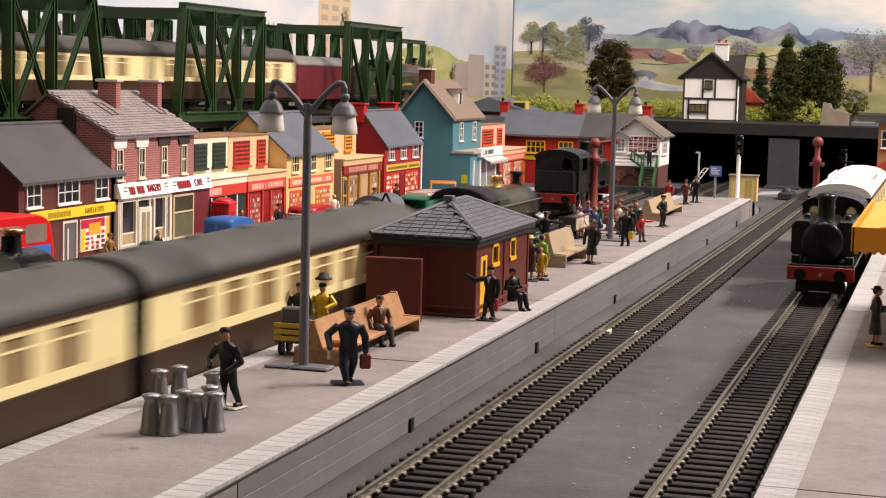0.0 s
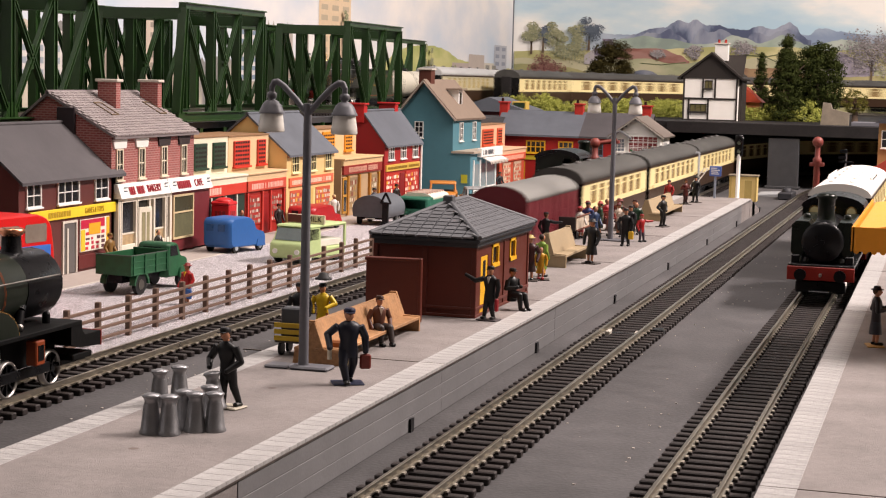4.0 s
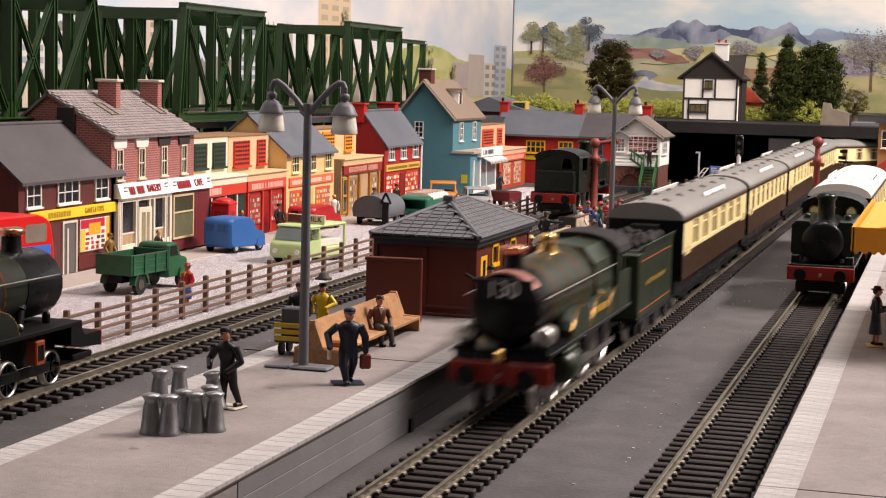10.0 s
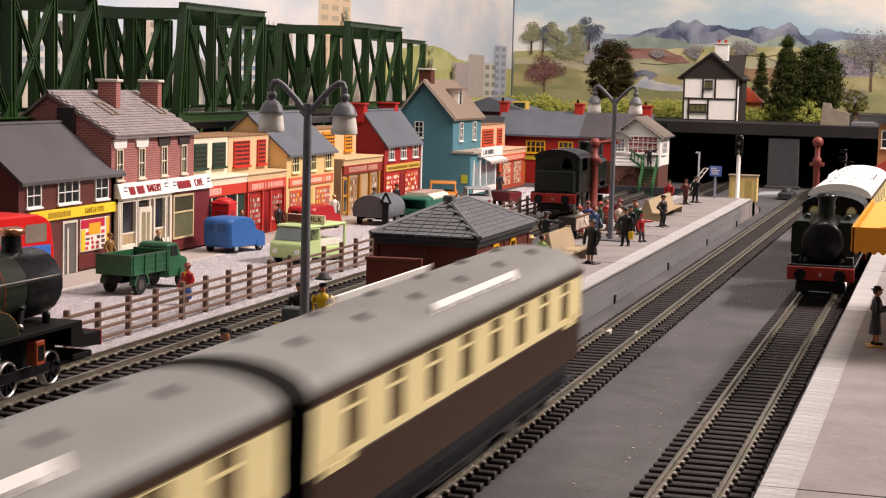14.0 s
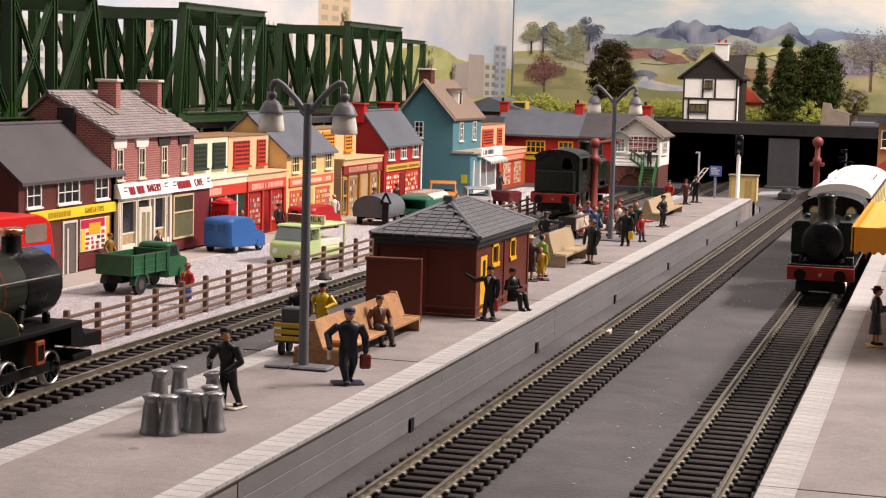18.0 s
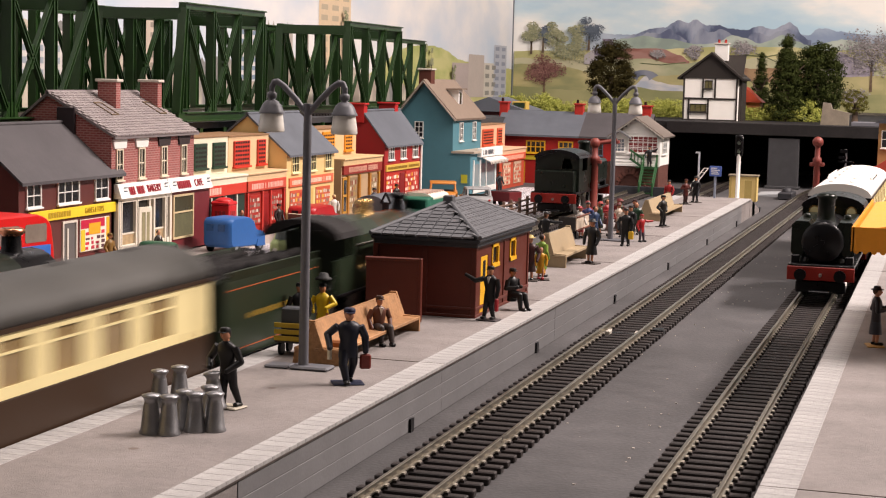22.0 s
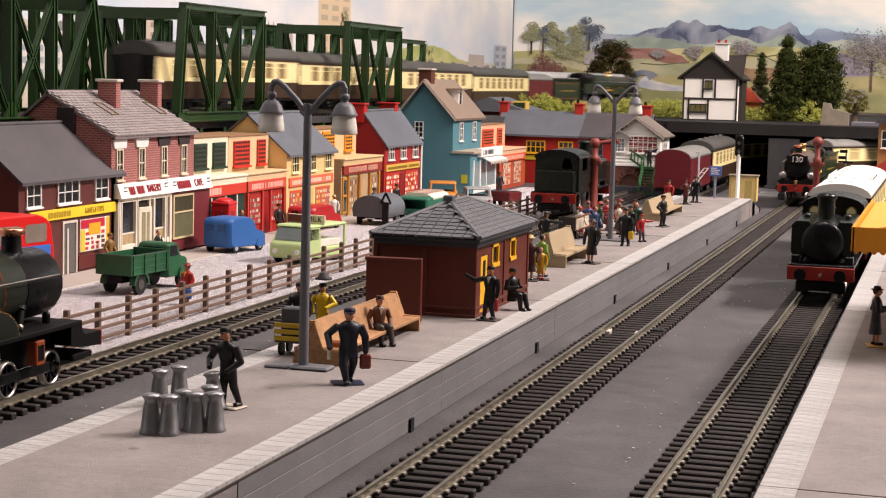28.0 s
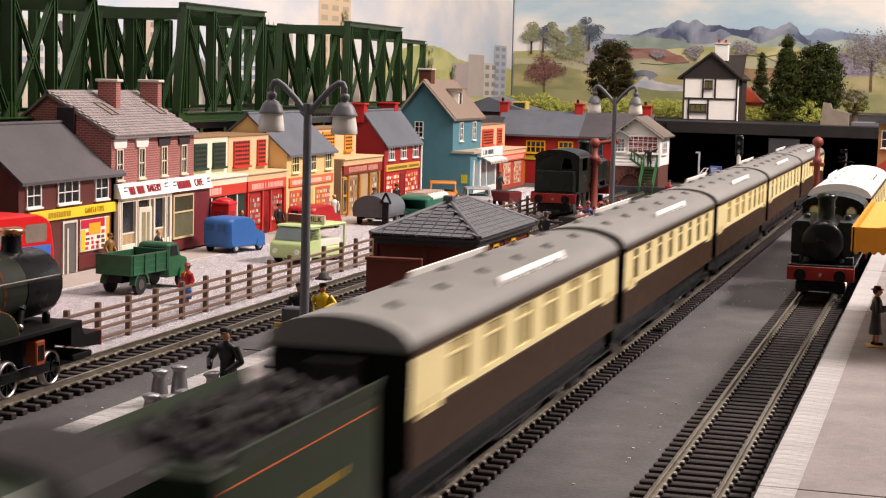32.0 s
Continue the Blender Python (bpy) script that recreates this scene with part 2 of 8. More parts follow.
# street and pavement before the shops
solid("kerb", Build(mat("worn_kerb", (.52, .48, .43), .7, .35, 300, .3, stain=.2)).box(-41.5, 20, 0.0, -41.36, 152, 0.075), "worn white kerb line along the pavement", "kerb", kind="structure")
solid("road", Build(STREET).box(-41.36, 20, 0.0, -30.75, 168, 0.05), "pale grey gritty street beside the railway", "road", kind="structure")
b = Build(PAVING)
b.box(-44.3, 20, 0.0, -41.5, 152, 0.08, 0.02)
solid("pavement", b, "tan pavement strip before the shops", "pavement", kind="structure")

# the black deck over the tunnel tracks
b = Build(MATT_BLACK)
b.box(-46, 185, 6.2, 130, 280, 6.85)
b.box(-29.5, 184.2, 5.65, 60, 185, 6.9, 0.05)
solid("tunnel_deck", b, "black painted deck carrying the upper landscape", "deck", kind="structure")
b = Build(MATT_BLACK)
b.box(-46, 247, 0, 40, 248, 6.2)
b.box(-32.5, 181, 0, -31.7, 247, 6.2)
b.box(30, 185, 0, 31, 200, 6.2)
solid("tunnel_wall", b, "matt black back wall under the deck", "wall", kind="structure")
b = Build(DARK_GREY)
b.box(-18.5, 184.4, 0, -15.25, 185.4, 5.4, 0.05)
b.box(-18.7, 184.2, 0, -15.05, 185.6, 0.3, 0.05)
solid("support_panel", b, "dark grey upright panel holding up the deck", "support", kind="structure")
# the upper level that carries the bridge line
b = Build(DARK_GREY)
b.box(-71.4, 157, 0, -46.0, 280, 6.9)
b.box(-57.5, -150, 0, -47.5, 60, 6.4)

b.box(99, -150, 0, 112, 262, 6.4)
b.box(-47.5, -150, 0, 99, -137, 6.4)
solid("upper_level", b, "dark grey raised shelf for the upper line", "shelf", kind="structure")
# ---- track ----
PITCH = 0.728


def loop_pos(lp, s):
    """Place and heading at distance s along a rounded rectangle (x0, x1, y0, y1, r, way). s is 0 where the near straight
    x = x0 meets y = 0; way 1 runs towards +y there, -1 towards -y."""
    x0, x1, y0, y1, r, way = lp
    a, c, q = (y1 - y0 - 2 * r), (x1 - x0 - 2 * r), math.pi * r / 2
    total = 2 * (a + c) + 4 * q
    u = (s * way - (y0 + r)) % total  # from the straight's lower end, upwards, clockwise
    if u < a:
        x, y, h = x0, y0 + r + u, 0.0
    elif u < a + q:
        g = (u - a) / r
        x, y, h = x0 + r - r * math.cos(g), y1 - r + r * math.sin(g), -g
    elif u < a + q + c:
        x, y, h = x0 + r + u - a - q, y1, -math.pi / 2
    elif u < a + 2 * q + c:
        g = (u - a - q - c) / r
        x, y, h = x1 - r + r * math.sin(g), y1 - r + r * math.cos(g), -math.pi / 2 - g
    elif u < 2 * a + 2 * q + c:
        x, y, h = x1, y1 - r - (u - a - 2 * q - c), -math.pi
    elif u < 2 * a + 3 * q + c:
        g = (u - 2 * a - 2 * q - c) / r
        x, y, h = x1 - r + r * math.cos(g), y0 + r - r * math.sin(g), -math.pi - g
    elif u < 2 * a + 3 * q + 2 * c:
        x, y, h = x1 - r - (u - 2 * a - 3 * q - c), y0, -1.5 * math.pi
    else:
        g = (u - 2 * a - 3 * q - 2 * c) / r
        x, y, h = x0 + r - r * math.sin(g), y0 + r - r * math.cos(g), -1.5 * math.pi - g
    return x, y, h


def loop_length(lp):
    x0, x1, y0, y1, r, way = lp
    return 2 * (y1 - y0 - 2 * r) + 2 * (x1 - x0 - 2 * r) + 2 * math.pi * r


LOOP_ONE = (-12.92, 88.0, -115.0, 211.0, 40.0, -1)
LOOP_TWO = (-23.55, 99.0, -128.0, 238.0, 50.0, 1)
LOOP_UP = (-53.0, 105.0, -143.0, 268.0, 48.0, 1)
LOOP_BACK = (-58.3, 110.0, -149.0, 273.5, 48.0, -1)
RAIL_Z = 0.5

sb = Build(SLEEPER)
sb.box(-1.5, -0.16, 0, 1.5, 0.16, 0.2, 0.03)
for sx in (-0.825, 0.825):
    sb.box(sx - 0.2, -0.13, 0.2, sx + 0.2, 0.13, 0.27)
    for e in (-1, 1):
        sb.use(RAIL_CHAIR).box(sx + e * 0.09, -0.11, 0.24, sx + e * 0.17, 0.11, 0.31)
        sb.use(SLEEPER)
SLEEPER_MESH = sb.data("sleeper")
RAIL_PROF = [(-0.09, 0.24), (0.09, 0.24), (0.09, 0.29), (0.03, 0.31), (0.03, 0.42), (0.055, 0.44), (0.055, 0.49), (0.04, 0.5), (-0.04, 0.5), (-0.055, 0.49), (-0.055, 0.44), (-0.03, 0.42), (-0.03, 0.31), (-0.09, 0.29)]


def straight_track(name, x, y0, y1, label, z=0.0):
    th = thing(name, (x, y0, z), label, "railway track", kind="structure")
    for sx in (-0.825, 0.825):
        part("rail", Build(RAIL).prism([(px + sx, pz) for px, pz in RAIL_PROF], "y", 0, y1 - y0), th)
    n = int((y1 - y0) / PITCH)
    for i in range(n):
        part("sleeper", SLEEPER_MESH, th, "", (random.uniform(-.02, .02), (i + 0.5) * PITCH, 0), random.uniform(-.6, .6))
    return th


def curve_track(name, lp, s0, s1, label, rise=None):
    """Track along a loop, its sleepers joined (far off or out of sight)."""
    th = thing(name, (0, 0, 0), label, "railway track", kind="structure")
    n = max(2, int(abs(s1 - s0) / 3))
    for sx in (-0.825, 0.825):
        b = Build(RAIL)
        rows = []
        for i in range(n + 1):
            x, y, h = loop_pos(lp, s0 + (s1 - s0) * i / n)
            rows.append([(x + math.cos(h) * (sx + px), y + math.sin(h) * (sx + px), pz + (rise(x, y) if rise else 0)) for px, pz in ((-.055, .24), (.055, .24), (.055, .5), (-.055, .5))])
        for i in range(n):
            for k in range(4):
                b.face([rows[i][k], rows[i][(k + 1) % 4], rows[i + 1][(k + 1) % 4], rows[i + 1][k]])
        part("rail", b, th)
    b = Build(SLEEPER)
    m = int(abs(s1 - s0) / PITCH)
    for i in range(m):
        x, y, h = loop_pos(lp, s0 + (s1 - s0) * (i + .5) / m)
        cx, cy = math.cos(h), math.sin(h)
        p = []
        for u, v in ((-1.5, -.16), (1.5, -.16), (1.5, .16), (-1.5, .16)):
            for w in (0, .2):
                p.append((x + u * cx - v * cy, y + u * cy + v * cx, w + (rise(x, y) if rise else 0)))
        b.mesh_in(p, [(1, 3, 5, 7), (0, 1, 3, 2), (2, 3, 5, 4), (4, 5, 7, 6), (6, 7, 1, 0)])
    tagged(part("sleepers", b, th), kind="stuff")
    return th


def up_z(x, y):
    """Height of the upper track's base: level on the bridge, falling a little past it."""
    if x > -52.5 or (x < -54.5 and y > 225):
        return 6.65
    for (a, p), (c, q) in zip(((-143, 6.65), (-90, 6.65), (20, 7.45), (130, 7.45), (207, 6.65)), ((-90, 6.65), (20, 7.45), (130, 7.45), (207, 6.65), (300, 6.65))):
        if y <= c:
            return p + (q - p) * (y - a) / (c - a)
    return 6.65
# ---- rolling stock: each is built round its middle, forward is +y, rail top is z = 0 ----
def wheelset(th, y, r, gauge=0.8, spokes=0, width=0.22):
    """A pair of wheels: steel tyre, dark centre; large ones have spokes."""
    prof = [(r * 0.86, 0), (r, 0.02), (r, width - 0.08), (r * 1.07, width - 0.06), (r * 1.07, width), (r * 0.86, width)]
    if spokes:
        sp = Build(BLACK).bar((0, 0, r * .12), (0, 0, r * .88), 0.1, 0.07, (0, 1, 0)).data("spoke")
        hub = Build(BLACK).lathe([(r * .2, -.15), (r * .22, -.1), (r * .22, .1), (r * .2, .15)], (0, 0, 0), 12, "x").data("hub")
    for sx in (-1, 1):
        x = sx * (gauge + 0.09)
        b = Build(STEEL)
        n, k = 22, len(prof)
        pts = [(-sx * (h - width / 2), q * math.cos(2 * math.pi * i / n), q * math.sin(2 * math.pi * i / n)) for q, h in prof for i in range(n)]
        b.mesh_in(pts, [(j * n + i, j * n + (i + 1) % n, (j + 1) % k * n + (i + 1) % n, (j + 1) % k * n + i) for j in range(k) for i in range(n)], True)
        w = part("wheel", b, th, "", (x, y, r))
        if spokes:
            part("hub", hub, w)
            for i in range(spokes):
                part("spoke", sp, w).matrix_basis = pose(0, 0, 0, 360 * i / spokes, 0, 0)
        else:
            part("wheel_centre", Build(BLACK).lathe([(r * .2, -.09), (r * .6, -.03), (r * .88, -.05), (r * .88, .05), (r * .6, .03), (r * .2, .09)], (0, 0, 0), 14, "x"), w)


def bogie(th, y, black=BLACK):
    b = Build(black)
    for sx in (-1, 1):
        b.box(sx * 1.12, y - 1.9, 0.45, sx * 1.27, y + 1.9, 0.72, 0.03)
        for e in (-1.25, 1.25):
            b.box(sx * 1.1, y + e - .22, .3, sx * 1.35, y + e + .22, .8, .03)
        b.box(sx * 1.1, y - .5, .2, sx * 1.3, y + .5, .5, .03)
    b.box(-1.1, y - .3, .5, 1.1, y + .3, .9)
    part("bogie", b, th)
    for e in (-1.25, 1.25):
        wheelset(th, y + e, 0.6)


def coach(name, label, length, kind, roof_mat, group, n=8, wide=.62, glass=GLASS_TAN, cream=CREAM, edge=2.2, bays=()):
    """A bogie coach: cream above chocolate, curved roof, gangways."""
    th = thing(name, (0, 0, 0), label, "railway coach", group)
    h, w = length / 2, 1.72 if kind != "long" else 1.64
    if kind == "long":
        zb, zw, ze, zt = 1.0, 2.25, 4.0, 5.0
    else:
        zb, zw, ze, zt = 1.55, 2.82, 4.32, 5.08
    # body shell below the waist, then the cream band with real window openings
    b = Build(CHOC)
    b.box(-w, -h, zb, w, h, zw, 0.04)
    b.box(-w + .02, -h + .02, ze - .1, w - .02, h - .02, ze)
    part("lower_panel", b, th, "chocolate brown lower panels")
    wins, panes = list(bays), [glass] * n
    if bays:
        wins, panes = [q[:2] for q in bays], [q[2] for q in bays]
    else:
        for i in range(n):
            c = -h + edge + (2 * h - 2 * edge) * (i + .5) / n
            ww = (2 * h - 2 * edge) / n * wide
            wins.append((c - ww / 2, c + ww / 2))
    wz0, wz1 = zw + (.30 if kind == "long" else .16), ze - (.28 if kind == "long" else .2)
    b = Build(cream)
    for sx in (-1, 1):
        x0, x1 = sx * (w - .12), sx * w
        b.box(x0, -h, zw, x1, h, wz0)
        b.box(x0, -h, wz1, x1, h, ze - .06)
        cuts = [-h] + [q for pr in wins for q in pr] + [h]
        for i in range(0, len(cuts), 2):
            b.box(x0, cuts[i], wz0, x1, cuts[i + 1], wz1)
        # door beading that dips into the brown
        if kind != "long":
            for e in (-1, 1):
                b.box(sx * w, e * (h - 1.5) - .9, zw - .14, sx * (w + .012), e * (h - 1.5) + .9, zw + .02)
    part("upper_panel", b, th, "cream upper panels")
    for sx in (-1, 1):
        for (a, c), pm in zip(wins, panes):
            g = Build(pm)
            g.box(sx * (w - .09), a, wz0, sx * (w - .06), c, wz1)
            o = part("window", g, th)
            part("glazing_bar", Build(cream).box(sx * (w - .06), a, wz1 - .36, sx * (w - .02), c, wz1 - .3), o)
        for e in (-1, 1):
            for k in (0.75, 1.7):
                part("door_handle", Build(BRASS).cyl((sx * (w + .03), e * (h - k), zw - .1), (sx * (w + .03), e * (h - k), zw + .25), .018, n=5), th)
    # roof
    prof = []
    for i in range(13):
        a = math.pi * i / 12
        prof.append((-(w + .03) * math.cos(a), ze - .02 + (zt - ze) * math.sin(a) ** (0.8 if kind == "long" else 0.9)))
    for sx in (-1, 1):
        part("gutter", Build(CHOC).box(sx * (w - .02), -h, ze - .1, sx * (w + .06), h, ze + .02), th)
    roof = part("roof", Build(roof_mat).prism(prof, "y", -h - .03, h + .03, True), th)
    for i in range(6):
        y = -h + 2.2 + (2 * h - 4.4) * i / 5
        for sx in ((-.55, .55) if kind != "long" else (0.0,)):
            part("roof_vent", Build(WHITE if roof_mat == WHITE else VENT).lathe([(.2, 0), (.2, .09), (.1, .15)], (sx, y, zt - (.1 if sx else .02)), 8), roof)
    if kind != "long":
        for sx in (-1, 1):
            q = Build(WHITE)
            q.prism([(sx * 1.4, ze + .26), (sx * 1.44, ze + .28), (sx * 1.28, ze + .72), (sx * 1.24, ze + .7)], "y", -5.0, 3.0)
            bd = part("roof_board", q, th, "white destination board with dark writing")
            t = Build(plain("302c28"))
            for k in range(15):
                yy = -4.5 + k * .5
                t.prism([(sx * 1.395, ze + .42), (sx * 1.398, ze + .42), (sx * 1.348, ze + .56), (sx * 1.343, ze + .56)], "y", yy, yy + (.2, .34, .27)[k % 3])
            tagged(part("board_writing", t, bd), kind="stuff")
    # ends, gangways and underframe
    for y in (-h - .02, h - .03):
        part("end_panel", Build(BLACK).prism([(p[0] * .99, p[1] - .02) for p in prof] + [(w - .02, zb), (-w + .02, zb)], "y", y, y + .05), th)
    for e in (-1, 1):
        g = Build(MATT_BLACK)
        for k in range(3):
            g.box(-.62, e * (h + .02 + k * .13), zb + .2, .62, e * (h + .12 + k * .13), 4.1, .04)
        part("gangway", g, th)
        for sx in (-.95, .95):
            bu = Build(BLACK).cyl((sx, e * h, 1.1), (sx, e * (h + .35), 1.1), .07, n=8)
            bu.cyl((sx, e * (h + .35), 1.1), (sx, e * (h + .41), 1.1), .2, n=12)
            part("buffer", bu, th)
    u = Build(BLACK)
    u.box(-1.35, -h + .1, .82, 1.35, h - .1, zb)
    for sx in (-1, 1):
        u.bar((sx * 1.2, -4.2, .82), (sx * 1.2, -2.2, .42), .1)
        u.bar((sx * 1.2, -2.2, .42), (sx * 1.2, 2.2, .42), .1)
        u.bar((sx * 1.2, 2.2, .42), (sx * 1.2, 4.2, .82), .1)
        u.box(sx * .7, -1.6, .35, sx * 1.3, .2, .85, .04)
        u.box(sx * 1.35, -h + .2, .8, sx * 1.6, h - .2, .88)
    part("underframe", u, th)
    for y in (-h + 4.4, h - 4.4):
        bogie(th, y)
    return th


def van(name, label, length, group):
    th = thing(name, (0, 0, 0), label, "railway van", group)
    h, w, zb, ze, zt = length / 2, 1.62, .95, 3.75, 4.6
    b = Build(MAROON)
    b.box(-w, -h, zb, w, h, ze, .03)
    for sx in (-1, 1):
        for i in range(9):
            y = -h + .1 + (2 * h - .2) * i / 8
            b.box(sx * w, y - .06, zb + .05, sx * (w + .03), y + .06, ze - .05)
        for z in (zb + .9, zb + 1.8):
            b.box(sx * w, -h + .1, z, sx * (w + .018), h - .1, z + .03)
    b.box(-w + .02, -h - .01, zb, w - .02, -h + .2, ze + .05)
    prof = [(-(w + .04) * math.cos(math.pi * i / 12), ze - .02 + (zt - ze) * math.sin(math.pi * i / 12)) for i in range(13)]
    b.prism([(p[0] * .985, p[1] - .03) for p in prof], "y", -h, h)
    part("body", b, th)
    part("roof", Build(ROOF_GREY).prism(prof, "y", -h + .03, h - .03, True), th, "pale grey curved roof")
    u = Build(BLACK)
    u.box(-1.3, -h, .78, 1.3, h, .95)
    for e in (-1, 1):
        u.box(-1.5, e * h, .75, 1.5, e * (h + .08), 1.1)
        for sx in (-.95, .95):
            u.cyl((sx, e * h, 1.0), (sx, e * (h + .42), 1.0), .1, n=8)
            u.cyl((sx, e * (h + .42), 1.0), (sx, e * (h + .48), 1.0), .2, n=12)
    part("underframe", u, th)
    for y in (-h * .55, h * .55):
        f = Build(BLACK)
        for sx in (-1, 1):
            f.box(sx * 1.12, y - .5, .35, sx * 1.28, y + .5, .85, .04)
        part("axlebox", f, th)
        wheelset(th, y, .62)
    return th


COAL = mat("coal", (0.020, 0.018, 0.018), 0.75, 0.4, 90, 0.4, spec=0.2)


def tender(name, label, group, body=LOCO_GREEN):
    th = thing(name, (0, 0, 0), label, "tender", group)
    b = Build(body)
    b.box(-1.5, -4.3, 1.05, 1.5, 4.1, 3.7, .05)
    for sx in (-1, 1):
        b.prism([(sx * 1.5, 3.65), (sx * 1.62, 3.98), (sx * 1.56, 4.0), (sx * 1.42, 3.65)], "y", -4.2, 3.6)
    part("tank", b, th)
    ln = Build(ORANGE_LINE)
    for sx in (-1, 1):
        for z in (1.35, 3.35):
            ln.box(sx * 1.5, -4.0, z, sx * 1.512, 3.8, z + .03)
        ln.use(plain("a08028", .5))
        for k in range(12):
            y = -2.2 + k * .38
            ln.box(sx * 1.5, y, 2.3, sx * 1.512, y + (.2, .12, .24)[k % 3], 2.48)
        ln.use(ORANGE_LINE)
    part("lining", ln, th, "orange lining and yellow lettering bars")
    c = Build(COAL)
    c.box(-1.35, -4.1, 3.4, 1.35, 3.6, 3.75)
    for k in range(130):
        c.ball((random.uniform(-1.1, 1.1), random.uniform(-3.6, 3.3), 3.7 + random.uniform(0, .22)), random.uniform(.14, .26), n=6, m=4)
    part("coal", c, th)
    f = Build(BLACK)
    for sx in (-1, 1):
        f.box(sx * 1.25, -4.3, .4, sx * 1.4, 4.0, 1.05, .04)
        for y in (-2.9, 0, 2.9):
            f.box(sx * 1.4, y - .3, .35, sx * 1.5, y + .3, .95, .03)
    f.box(-1.55, -4.4, .95, 1.55, 4.2, 1.1)
    part("frame", f, th)
    for y in (-2.9, 0, 2.9):
        wheelset(th, y, .8)
    return th


def express_loco(name, label, group="", body=LOCO_GREEN, board=False, chimney=COPPER, low=False):
    """A 4-6-0 tender locomotive, 15 cm over its frames, chimney forward."""
    th = thing(name, (0, 0, 0), label, "steam locomotive", group)
    zc = 3.35
    b = Build(BLACK)
    fw = .4 if low else 0
    b.lathe([(0.02, 7.05 + fw), (.9, 7.0 + fw), (1.12, 6.9 + fw), (1.14, 6.85 + fw), (1.14, 5.1)], (0, 0, zc), 22, "y")
    b.cyl((0, 7.0 + fw, zc), (0, 7.12 + fw, zc), .14, n=8)
    b.bar((0, 7.1 + fw, zc), (.5, 7.1 + fw, zc + .3), .05)
    for k in (-.55, .55):
        b.box(-.95, 6.9 + fw, zc + k - .05, -.5, 7.06 + fw, zc + k + .05)
    part("smokebox", b, th, "black smokebox with round door")
    b = Build(body)
    b.lathe([(1.12, 5.1), (1.14, 4.8), (1.32, -.4), (1.34, -.6)], (0, 0, zc + .03), 22, "y")
    b.prism([(-1.36, 2.2), (1.36, 2.2), (1.4, 3.3), (1.3, 4.1), (.9, 4.62), (0, 4.74), (-.9, 4.62), (-1.3, 4.1), (-1.4, 3.3)], "y", -3.6, -.5, False)
    part("boiler", b, th, "tapered green boiler and square firebox")
    for y, r in ((3.6, 1.21), (-.5, 1.35)) if low else ((4.7, 1.165), (2.9, 1.22), (1.1, 1.28), (-.5, 1.35)):
        ring = Build(ORANGE_LINE)
        for e in (-.045, .025):
            pts = [[(math.cos(a) * q, y + e + f, zc + .03 + math.sin(a) * q) for q, f in ((r, 0), (r + .012, .01), (r, .02))] for a in [2 * math.pi * i / 22 for i in range(22)]]
            for i in range(22):
                j = (i + 1) % 22
                for k in (0, 1):
                    ring.face([pts[i][k], pts[j][k], pts[j][k + 1], pts[i][k + 1]], True)
        part("boiler_band", ring, th, "orange lined boiler band")
    b = Build(BLACK).lathe([(.42, 0), (.33, .2), (.31, .62)], (0, 5.95, zc + 1.02), 14)
    b.use(chimney).lathe([(.31, .6), (.43, .7), (.44, .82), (.34, .86)], (0, 5.95, zc + 1.02), 14)
    part("chimney", b, th, "copper-capped chimney" if chimney == COPPER else "black chimney")
    part("safety_valve_cover", Build(BRASS).lathe([(.42, 0), (.34, .12), (.3, .45), (.34, .62), (.2, .7)], (0, 1.3, zc + 1.2), 14), th, "polished brass safety valve cover")
    for sx in (-1, 1):
        part("handrail", Build(STEEL).cyl((sx * 1.28, 6.8, zc + .35), (sx * 1.46, -3.6, zc + .45), .035, n=5), th)
    # running plate with splashers
    b = Build(mat("dull_black", (0.006, 0.006, 0.006), 0.65, 0.3, 120, 0.2, spec=0.1) if low else BLACK)
    if low:
        b.box(-1.62, -6.2, 1.95, 1.62, 7.7, 2.1, .02)
        b.prism([(7.0, 1.35), (7.0, 2.0), (7.7, 2.0), (7.76, 1.72), (7.95, 1.58), (9.0, 1.58), (9.0, 1.1), (7.6, 1.2)], "x", -1.6, 1.6)
        b.box(-.5, 7.4, .75, 1.45, 8.7, .95, .03)
    else:
        b.box(-1.62, -6.2, 1.95, 1.62, 7.2, 2.08, .02)
        b.prism([(7.2, 1.35), (7.2, 2.08), (6.4, 2.08)], "x", -1.5, 1.5)
    for sx in (-1, 1):
        b.box(sx * .7, -6.2, .8, sx * .82, 7.3, 1.95)
    part("running_plate", b, th)
    for y in (2.35, -.75, -3.85):
        for sx in (-1, 1):
            s = Build(body)
            arc = [(y + 1.5 * math.cos(math.pi * i / 10), 2.05 + .95 * math.sin(math.pi * i / 10)) for i in range(11)]
            s.prism(arc, "x", sx * 1.0, sx * 1.5)
            sp = part("splasher", s, th)
            arc2 = [(y + 1.54 * math.cos(math.pi * i / 10), 2.06 + .99 * math.sin(math.pi * i / 10)) for i in range(11)]
            part("splasher_rim", Build(BRASS).prism(arc2, "x", sx * 1.48, sx * 1.53), sp, "brass rim")
            part("splasher_face", Build(body).prism(arc, "x", sx * 1.5, sx * 1.54), sp)
    for sx in (-1, 1):
        o = part("nameplate", Build(BLACK).box(sx * 1.54, -2.0, 2.4, sx * 1.55, .5, 2.75), th)
        np_ = Build(plain("c8a040", 0.4))
        for k in range(7):
            np_.box(sx * 1.55, -1.9 + k * .34, 2.45, sx * 1.56, -1.9 + k * .34 + .2, 2.7)
        tagged(part("nameplate_lettering", np_, o), kind="stuff")
